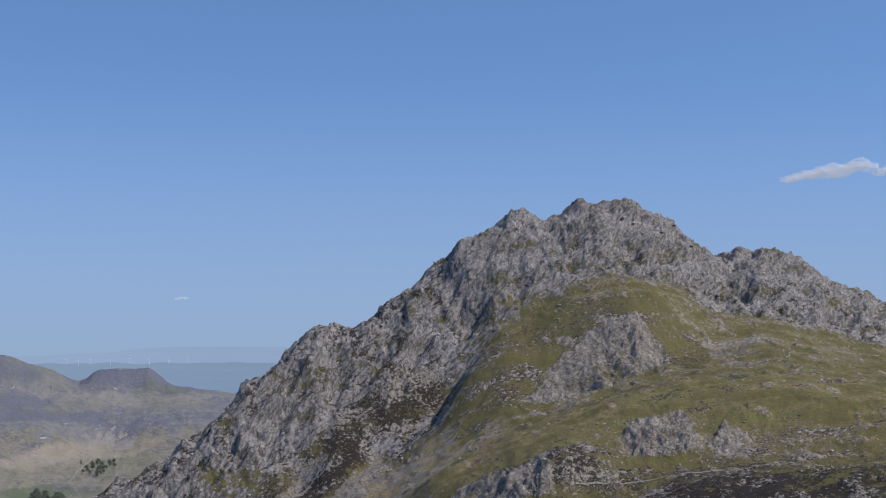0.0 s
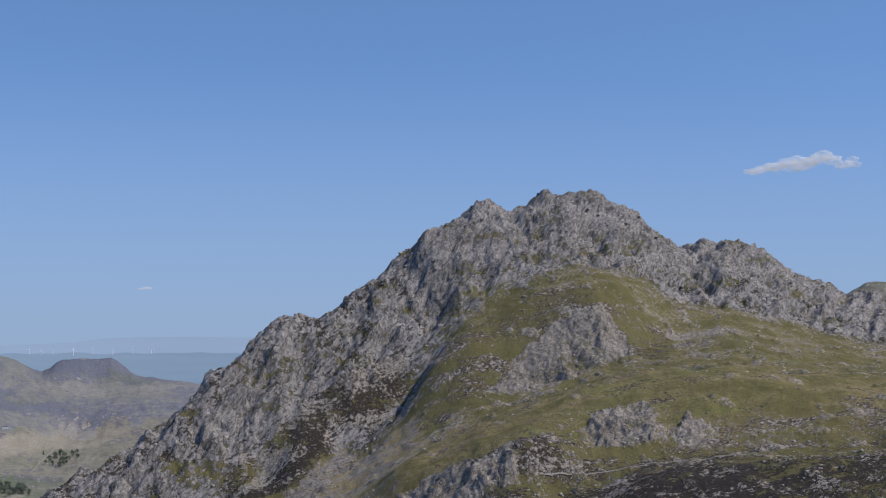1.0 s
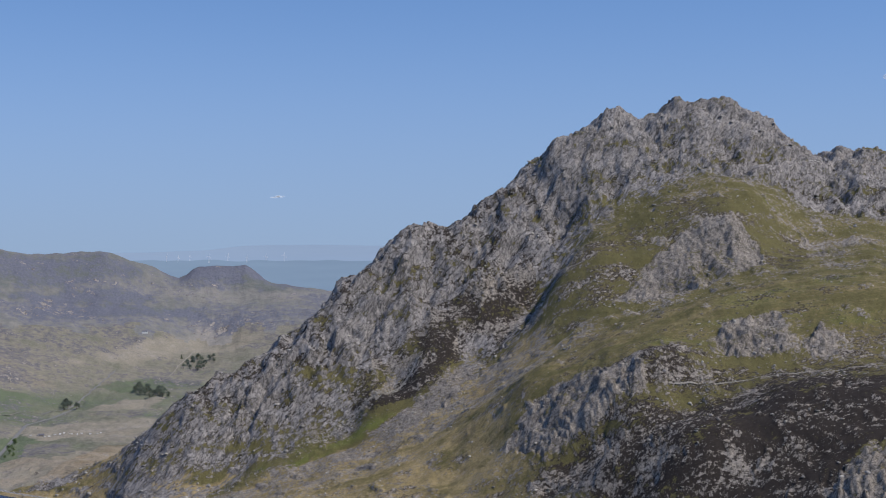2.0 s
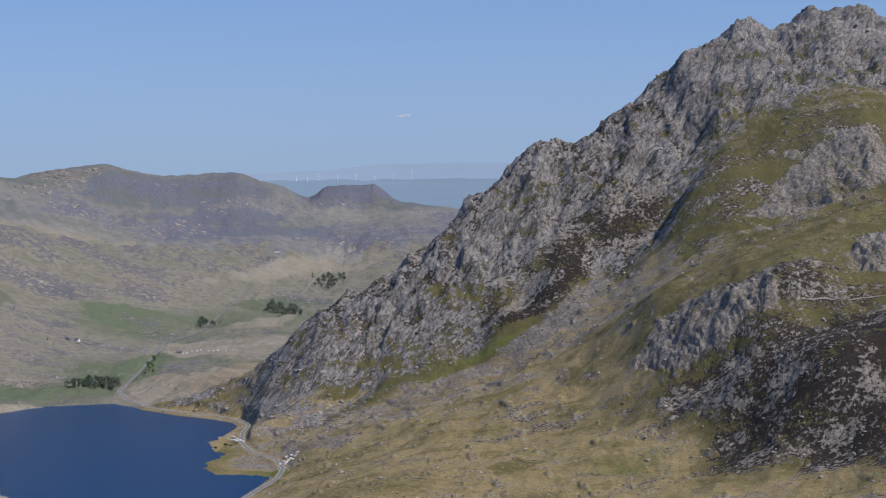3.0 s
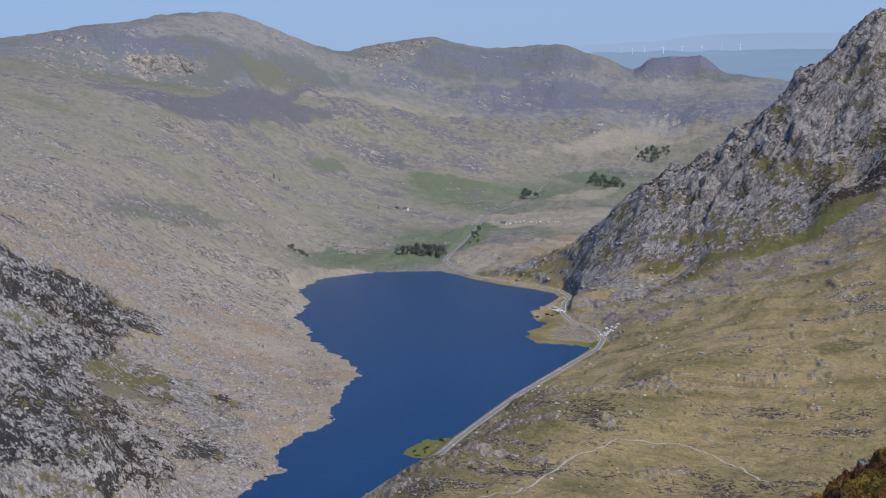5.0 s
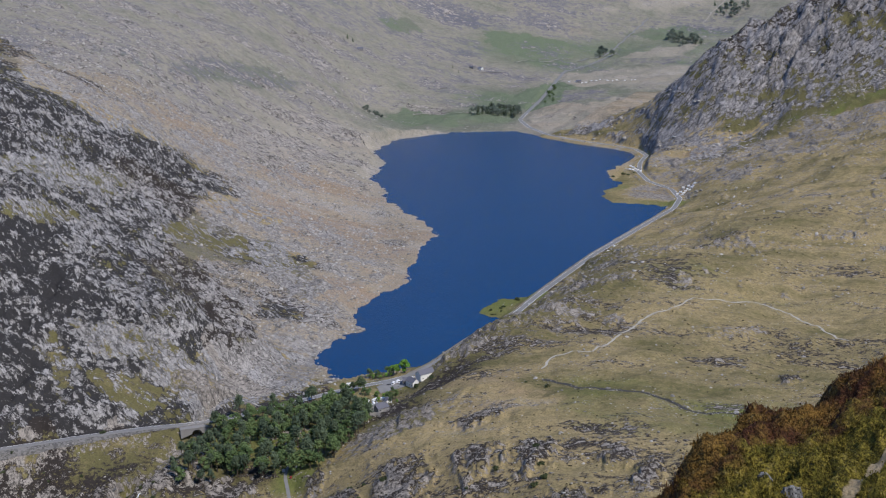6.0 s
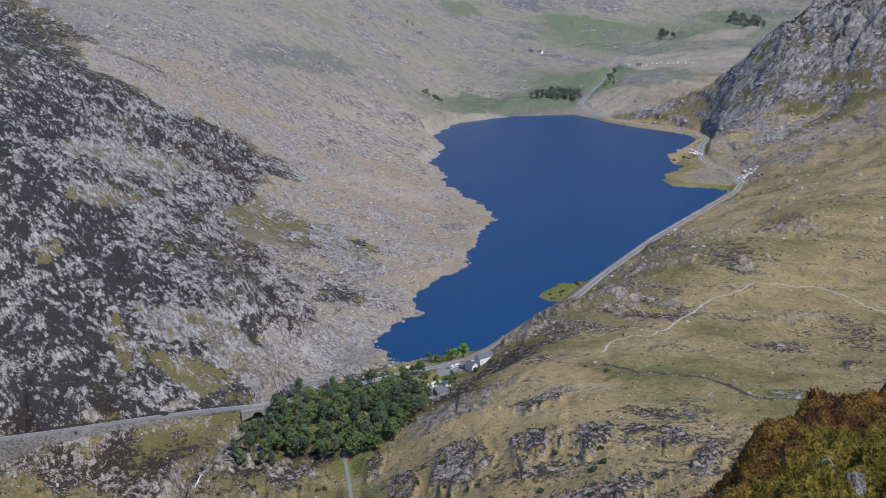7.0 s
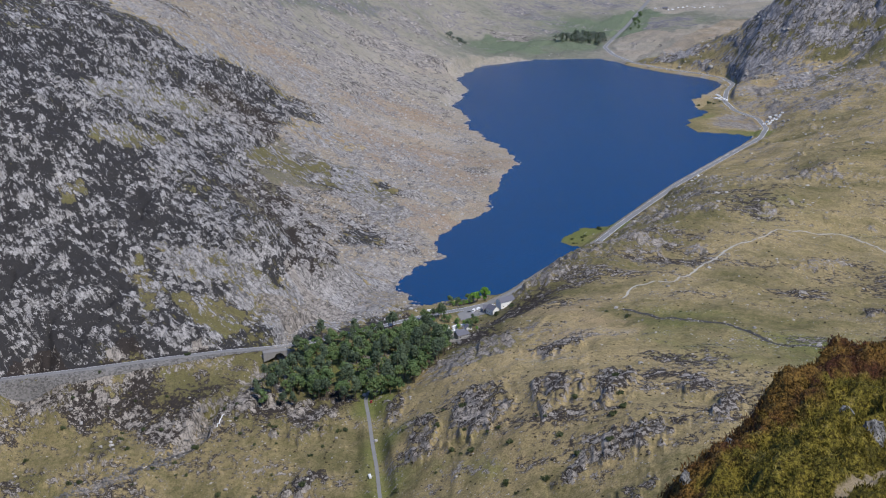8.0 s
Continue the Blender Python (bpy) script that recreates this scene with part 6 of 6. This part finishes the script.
def strip_wall(name, line, offset, drop, rise, thick, label, material, step=4.0):
    """A battered masonry wall along one side of a road."""
    p, way, s = along(line, step)
    bm = bmesh.new()
    last = None
    for q, w in zip(p, way):
        n = Vector((w[1], -w[0]))
        def at(off, z):
            return bm.verts.new((q[0] + n.x * off, q[1] + n.y * off, q[2] + z))
        now = [at(offset + drop * .55, -drop), at(offset + thick, rise + rng.uniform(-.1, .1)), at(offset, rise + rng.uniform(-.1, .1)), at(offset, -.6)]
        if last:
            for i in range(3):
                bm.faces.new((last[i], last[i + 1], now[i + 1], now[i]))
        last = now
    return tagged(part(name, bm, material), label, "wall", kind="structure")


k = Nodes("rubble_bank", 0.95, 0.12)
e = k.cells(1.6, (1, 1, 1.3), out="Color")
g = k.tree.nodes.new("ShaderNodeSeparateColor")
k.tree.links.new(e, g.inputs[0])
k.bump(g.outputs[1], 0.5)
RUBBLE = k.colour(k.mix(k.ramp(k.math("ADD", g.outputs[0], k.math("MULTIPLY", k.noise(14, 3), .7)), .2, 1.3), (0.10, 0.096, 0.092), (0.22, 0.21, 0.20)))
strip_wall("parapet_wall", ROAD[:5], 4.7, 1.5, 0.9, 0.5, "low grey stone wall at the road edge", STONE_WALL)
p, way, s = along(ROAD[:5], 3.0)
bm = bmesh.new()
last = None
for q, w, t in zip(p, way, s):  # rubble bank from the road down to the gorge
    n, reach = Vector((w[1], -w[0])), 9 * (1 - t / s[-1]) ** 0.55 + 1
    now = []
    for f in np.linspace(0, 1, 9):
        x, y = q[0] + n.x * (5.2 + reach * f), q[1] + n.y * (5.2 + reach * f)
        now.append(bm.verts.new((x, y, on_ground(x, y) + 0.5 + rng.uniform(-.25, .25))))
    if last:
        for i in range(8):
            bm.faces.new((last[i], last[i + 1], now[i + 1], now[i]))
    last = now
tagged(part("rubble_bank", bm, RUBBLE), "long grey rubble bank under the road", "bank", kind="structure")
strip_wall("parapet_wall", ROAD[10:21], -5.2, 1.5, 0.9, -0.5, "low grey dry-stone wall between road and lake", STONE_WALL)
for side in (-1, 1):
    for lines in (ROAD[:11], ROAD[13:34]):
        p, way, s = along(lines, 6.0)
        bm = bmesh.new()
        last = None
        for q, w in zip(p, way):
            n = Vector((w[1], -w[0]))
            now = [bm.verts.new((q[0] + n.x * o, q[1] + n.y * o, q[2] + .29)) for o in (side * 3.35, side * 3.75)]
            if last:
                bm.faces.new((last[0], last[1], now[1], now[0]))
            last = now
        tagged(part("road_marking", bm, PAINT["white"]), "white painted edge line of the road", "road marking", kind="structure")

bridge = empty("bridge", -758, 1005, 3.9, 42)
bm = bmesh.new()
arch = [(math.cos(a) * 4.5, math.sin(a) * 3.6 - 4.3) for a in np.linspace(0, math.pi, 13)]
for sy in (-4.9,):
    a = [bm.verts.new((x, sy, z)) for x, z in [(15, -8), (15, .3), (-15, .3), (-15, -8)] + [(x, z) for x, z in reversed(arch)]]
    face = bm.faces.new(a)
    bmesh.ops.triangulate(bm, faces=[face])
    geo = bmesh.ops.extrude_face_region(bm, geom=bm.faces[:])
    bmesh.ops.translate(bm, verts=[v for v in geo["geom"] if isinstance(v, bmesh.types.BMVert)], vec=(0, 9.8, 0))
bmesh.ops.recalc_face_normals(bm, faces=bm.faces)
part("arch", bm, STONE_WALL, bridge)
for sy in (-5.1, 4.7):
    bm = bmesh.new()
    box(bm, -15, 15, sy, sy + .4, .3, 1.3, .08)
    part("parapet", bm, STONE_WALL, bridge)
tagged(bridge, "grey stone road bridge with one arch", "bridge")

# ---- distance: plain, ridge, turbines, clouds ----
# backdrop surfaces glow blue: the haze is put in as emission
def haze_material(name, low, high, glow, strength):
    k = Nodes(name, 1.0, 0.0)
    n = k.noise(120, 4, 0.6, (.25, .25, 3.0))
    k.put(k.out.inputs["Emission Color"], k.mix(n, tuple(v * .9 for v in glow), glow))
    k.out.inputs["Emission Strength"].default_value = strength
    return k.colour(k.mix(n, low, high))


HAZE_RIDGE = haze_material("distant_ridge_haze", (0.10, 0.12, 0.15), (0.13, 0.15, 0.17), (0.30, 0.42, 0.64), 0.74)
HAZE_PLAIN = haze_material("distant_plain_haze", (0.09, 0.12, 0.13), (0.14, 0.17, 0.17), (0.24, 0.36, 0.58), 0.62)


def backdrop(name, points, foot, material, label, depth=14):
    bm = bmesh.new()
    last = None
    for x, y, z in points:
        f = (math.hypot(x, y) - depth) / math.hypot(x, y)
        now = [bm.verts.new((x, y, z)), bm.verts.new((x * f, y * f, foot)), bm.verts.new((x, y, foot - 40))]
        if last:
            for i in range(2):
                bm.faces.new((last[i], last[i + 1], now[i + 1], now[i]))
        last = now
    return tagged(part(name, bm, material), label, "backdrop", kind="structure")


line = []
for i in range(160):
    a = radians(-4 + i * 0.19)
    top = np.interp(math.degrees(a), [-4, 4, 7.0, 9.2, 11.3, 12.6, 14, 17, 27], [446, 452, 457, 458, 458, 454, 438, 428, 415])
    line.append((-math.sin(a) * 4968, math.cos(a) * 4968, top + 2.5 * float(perlin(np.array([i / 9]), np.array([.5]), 3)[0])))
backdrop("distant_ridge", line, 250, HAZE_RIDGE, "ridge on the horizon, glowing pale blue as haze")
line = []
for i in range(160):
    a = radians(-4 + i * 0.19)
    line.append((-math.sin(a) * 4950, math.cos(a) * 4950, 402 + 5 * float(perlin(np.array([i / 5]), np.array([.5]), 4)[0])))
backdrop("distant_plain", line, 240, HAZE_PLAIN, "blue-green lowland below the ridge, glowing as haze")

TURBINE = plain("turbine_white", (0.85, 0.86, 0.88), 0.5, 0.3, 0.02)


def turbine():
    ob = new("wind_turbine")
    bm = bmesh.new()
    bmesh.ops.create_cone(bm, cap_ends=True, segments=8, radius1=0.9, radius2=0.5, depth=24, matrix=Matrix.Translation((0, 0, 12)))
    part("tower", bm, TURBINE, ob)
    bm = bmesh.new()
    box(bm, -.8, .8, -2, 1.2, 23.6, 25.2, .2)
    part("nacelle", bm, TURBINE, ob)
    for i in range(3):
        bm = bmesh.new()
        v = [bm.verts.new(p) for p in ((-.5, -2.1, 0), (.5, -2.1, 0), (.12, -2.1, 13), (-.12, -2.1, 13), (-.5, -2.4, 0), (.5, -2.4, 0), (.12, -2.3, 13), (-.12, -2.3, 13))]
        for f in ((0, 1, 2, 3), (4, 5, 6, 7), (0, 1, 5, 4), (1, 2, 6, 5), (2, 3, 7, 6), (3, 0, 4, 7)):
            bm.faces.new([v[j] for j in f])
        bmesh.ops.recalc_face_normals(bm, faces=bm.faces)
        blade = part("blade", bm, TURBINE, ob)
        blade.matrix_basis = Matrix.Translation((0, 0, 24.4)) @ Matrix.Rotation(radians(15 + 120 * i), 4, "Y")
    return tagged(ob, "far white wind turbine on the horizon", "wind turbine", "wind farm on the far ridge")


first = turbine()
for n, (x, y, z) in enumerate(((-1322, 4718, 400), (-1247, 4739, 400), (-1185, 4755, 396), (-1123, 4770, 402), (-996, 4798, 402), (-935, 4810, 402), (-1060, 4785, 398), (-1285, 4728, 396))):
    m = pose(x, y, z, 0, 0, 10 + 9 * (n % 4)) @ Matrix.Scale(0.72 + 0.15 * (n % 3 == 2), 4)
    ob = first if n == 0 else copy_thing(first, m)
    ob.matrix_basis = m

k = Nodes("cloud_vapour_glow", 1.0, 0.0)
CLOUD = k.colour(k.mix(k.noise(60, 4), (0.62, 0.62, 0.64), (0.76, 0.76, 0.76)))
# faint emission in place of sunlight scattered through the cloud
k.put(k.out.inputs["Emission Color"], (0.70, 0.73, 0.80))
k.out.inputs["Emission Strength"].default_value = 0.30
k.out.inputs["Alpha"].default_value = 0.20
WISP = plain('wisp_vapour_glow', (0.25, 0.25, 0.25), 1.0, 0.0, 0.05, 20)
WISP.node_tree.nodes['Principled BSDF'].inputs['Alpha'].default_value = 0.07
# the cloudlet likewise glows instead of scattering light
WISP.node_tree.nodes['Principled BSDF'].inputs['Emission Color'].default_value = (0.62, 0.66, 0.76, 1)
WISP.node_tree.nodes['Principled BSDF'].inputs['Emission Strength'].default_value = 1.0


def cloud(name, x, y, z, wide, tall, seed, label):
    rand = random.Random(seed)
    bm = bmesh.new()
    for i in range(26):
        u = -1 + 2 * (i + rand.uniform(.2, .8)) / 26
        top = tall * (0.25 + 0.75 * max(0, 1 - abs(u - 0.25) * 1.05))
        s = tall * rand.uniform(0.16, 0.30) * (1 - 0.55 * abs(u))
        m = Matrix.Translation((u * wide / 2, 0, rand.uniform(0, 1) * top * 0.6 + u * tall * .12)) @ Matrix.Diagonal((s * 2.0, s * 1.2, s, 1))
        bmesh.ops.create_icosphere(bm, subdivisions=3, radius=1.0, matrix=m)
    for v in bm.verts:
        v.co += Vector(noise.noise_vector(v.co / (tall * .16))) * tall * 0.09 + Vector(noise.noise_vector(v.co / (tall * .06))) * tall * 0.035
    for f in bm.faces:
        f.smooth = True
    ob = part(name, bm, CLOUD if tall > 30 else WISP)
    ob.matrix_basis = pose(x, y, z, 0, 0, math.degrees(math.atan2(-x, y)))
    return tagged(ob, label, "cloud", kind="structure")


cloud("cloud", 1214, 4540, 1003, 360, 70, 3, "small white fair-weather cloud in a blue sky")
cloud("cloudlet", -938, 4707, 618, 46, 12, 5, "tiny faint white cloud low in the sky")

# ---- the near grassy bluff ----
k = Nodes("bluff_turf", 0.95, 0.12)
a1, a2, a3, a4 = k.noise(0.07, 3, .75), k.noise(0.30, 4, .7), k.noise(1.3, 4, .65), k.noise(6.5, 3, .6)
c = k.mix(k.ramp(a3, .38, .60), (0.115, 0.048, 0.026), (0.285, 0.165, 0.042))
moss = k.math("ADD", k.attr("moss"), k.math("ADD", k.math("MULTIPLY", k.math("SUBTRACT", a4, .5), 1.2), k.math("MULTIPLY", k.math("SUBTRACT", a3, .5), 1.6)))
c = k.mix(k.ramp(moss, .35, .75), c, k.mix(k.ramp(a2, .4, .6), (0.132, 0.116, 0.020), (0.325, 0.262, 0.045)))
c = k.mix(k.ramp(a2, .58, .75), c, (0.42, 0.33, 0.13))
# near-black specks painted in for the shade between heather clumps
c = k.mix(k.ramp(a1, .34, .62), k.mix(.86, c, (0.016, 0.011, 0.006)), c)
worn = k.attr("worn")
c = k.mix(k.ramp(k.math("ADD", worn, k.math("MULTIPLY", k.math("SUBTRACT", a2, .5), .9)), .45, .7), c, k.mix(a1, (0.30, 0.23, 0.13), (0.48, 0.39, 0.26)))
k.bump(k.math("ADD", a1, a2), 0.15, 1.0)
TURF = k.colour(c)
BROW_AT = [-20, -14, -8, -3, 0.06, 0.98, 1.9, 2.8, 4.1, 5.3, 6.1, 7.0, 9.0, 11.4, 13.3, 15.1, 16.7, 18.8, 20.3, 24, 32]
BROW_DIP = [33, 27, 21, 18.3, 16.2, 15.4, 15.2, 15.6, 16.05, 16.4, 17.1, 17.75, 19.2, 20.5, 21.1, 22.05, 23.9, 25.75, 27.1, 31, 38]


def bluff(a, r):
    """The turf's height at an angle (degrees) and distance, and how worn it is."""
    dip, brow = np.interp(a, BROW_AT, BROW_DIP), 48 - (a - 2) * 1.15
    near = np.clip(1 - r / brow, 0, 1)
    z = EYE - r * np.tan(np.radians(np.minimum(dip + 28 * near ** 1.5, 80)))
    edge = EYE - brow * np.tan(np.radians(dip))
    z = np.where(r > brow, edge - 0.95 * (r - brow), z)
    foot = smooth((r - 2) / 6)  # runs into the ridge at one's feet
    z = foot * z + (1 - foot) * (EYE - 2.1 - 0.72 * r)
    x, y = -np.sin(np.radians(a)) * r, np.cos(np.radians(a)) * r
    soft = np.clip(r / 12, 0.1, 1)
    lumps = 0.62 * fbm(x / 1.9, y / 1.9, 3, 201) + 0.34 * (0.25 - np.abs(fbm(x / .8, y / .8, 2, 211))) + 0.10 * fbm(x / .3, y / .3, 2, 213)
    lane_a = np.interp(r, [14, 20, 23, 25.5, 30, 38, 42, 46, 52], [19, 15, 13, 11, 8, 4, 2.6, 2.2, 2.0])
    path = np.exp(-((a - lane_a) * np.radians(1) * r / 0.2) ** 2)
    moss = np.where(a > 7, smooth((0.98 - r / brow) / 0.24), np.interp(a, [1, 2.5, 4], [.9, .8, .35])) * np.interp(a, [3, 8, 12, 30], [.9, .8, 1, 1])
    return z + lumps * soft * (1 - .7 * path), path, moss


ta, tr = np.meshgrid(np.r_[np.linspace(-20, -3, 40), np.linspace(-2.9, 22, 400), np.linspace(22.2, 32, 30)], np.r_[np.geomspace(1.5, 14, 40), np.linspace(14.2, 52, 260), np.linspace(54, 120, 24)])
tz, tw, tm = bluff(ta.ravel(), tr.ravel())
verts = np.c_[(-np.sin(np.radians(ta)) * tr).ravel(), (np.cos(np.radians(ta)) * tr).ravel(), tz]
g = np.arange(ta.size).reshape(ta.shape)
quad = np.stack([g[:-1, :-1], g[:-1, 1:], g[1:, 1:], g[1:, :-1]], -1).reshape(-1, 4)
mesh = bpy.data.meshes.new("bluff")
mesh.from_pydata(verts.tolist(), [], quad.tolist())
mesh.attributes.new("worn", "FLOAT", "POINT").data.foreach_set("value", tw.astype(np.float32))
mesh.attributes.new("moss", "FLOAT", "POINT").data.foreach_set("value", tm.astype(np.float32))
mesh.polygons.foreach_set("use_smooth", np.ones(len(quad), bool))
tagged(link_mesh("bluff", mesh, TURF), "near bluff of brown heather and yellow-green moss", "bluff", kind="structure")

# heather sprigs and grass blades on it
gen = np.random.RandomState(5)
count = 42000
sa, sr = gen.uniform(-1.5, 21.5, count), 14 + 40 * gen.rand(count) ** 0.8
sz, sw, sm = bluff(sa, sr)
keep = (sw < 0.45) & (sr < 50 - (sa - 2) * 1.1)
sa, sr, sz, sm = sa[keep], sr[keep], sz[keep], sm[keep]
sx, sy = -np.sin(np.radians(sa)) * sr, np.cos(np.radians(sa)) * sr
clumpy = 0.5 + 1.1 * np.clip(fbm(sx / 1.7, sy / 1.7, 2, 221) + 0.35, 0, 1)
blades, faces = [], []
for x, y, z, s in zip(sx, sy, sz, clumpy):
    for _ in range(4):
        a, l, w = gen.uniform(0, 6.28), s * gen.uniform(.025, .075), gen.uniform(.006, .018)
        px, py = x + gen.uniform(-.12, .12), y + gen.uniform(-.12, .12)
        dx, dy, t = math.cos(a), math.sin(a), gen.uniform(.3, 1.5)
        n = len(blades)
        blades += [(px - dy * w, py + dx * w, z - .03), (px + dy * w, py - dx * w, z - .03), (px + dx * l * t * .5 + dy * w, py + dy * l * t * .5 - dx * w, z + l * .6),
                   (px + dx * l * t, py + dy * l * t, z + l)]
        faces.append((n, n + 1, n + 2, n + 3))
mesh = bpy.data.meshes.new("heather_sprigs")
mesh.from_pydata(blades, [], faces)
mesh.attributes.new("moss", "FLOAT", "POINT").data.foreach_set("value", np.repeat(sm, 16).astype(np.float32))
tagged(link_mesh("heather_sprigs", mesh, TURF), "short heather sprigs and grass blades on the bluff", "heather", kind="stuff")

SHARDS = [rock_mesh(s + 20, 3, 1.0) for s in range(4)]
for n, m in enumerate(SHARDS):
    for v in m.vertices:
        v.co *= 1 + 0.20 * noise.noise(Vector((v.co.x * 4 + n, v.co.y * 4, v.co.z * 1.6))) + 0.12 * noise.noise(Vector((v.co.x * 9, v.co.y * 9 + n, v.co.z * 4)))
k = Nodes("bluff_rock", 0.9, 0.2)
v1, v2 = k.noise(0.05, 4, .7), k.noise(0.22, 4, .65, (1, 1, .5))
k.bump(k.math("ADD", v1, v2), 0.12)
SHARD = k.colour(k.mix(k.ramp(v1, .38, .5), (0.025, 0.024, 0.022), k.mix(k.ramp(v2, .35, .65), (0.16, 0.155, 0.15), (0.48, 0.47, 0.45))))
for m in SHARDS:
    m.materials.append(SHARD)
for a, r, s, tall, label in ((11.76, 27.5, 0.25, 1.8, "upright grey rock sticking out of the heather"), (11.5, 28.2, 0.24, 1.4, "upright grey rock sticking out of the heather"),
                             (12.81, 27.0, 0.17, 0.9, "small pale rock in the heather"), (5.95, 43.0, 0.26, 1.3, "dark upright rock at the edge of the bluff"),
                             (6.6, 41.6, 0.18, 1.0, "small pale rock in the heather"), (17.6, 28.5, 0.12, 1.2, "small pale rock in the heather"), (19.5, 26.0, 0.12, 1.4, "small pale rock in the heather")):
    z = float(bluff(np.array([a]), np.array([r]))[0][0])
    ob = new("rock", SHARDS[int(a * 10) % 4])
    ob.matrix_basis = pose(-math.sin(radians(a)) * r, math.cos(radians(a)) * r, z + s * tall * .45, 0, 8, a * 40) @ Matrix.Diagonal((s, s * .8, s * tall, 1))
    tagged(ob, label, "rock", "rocks on the bluff")
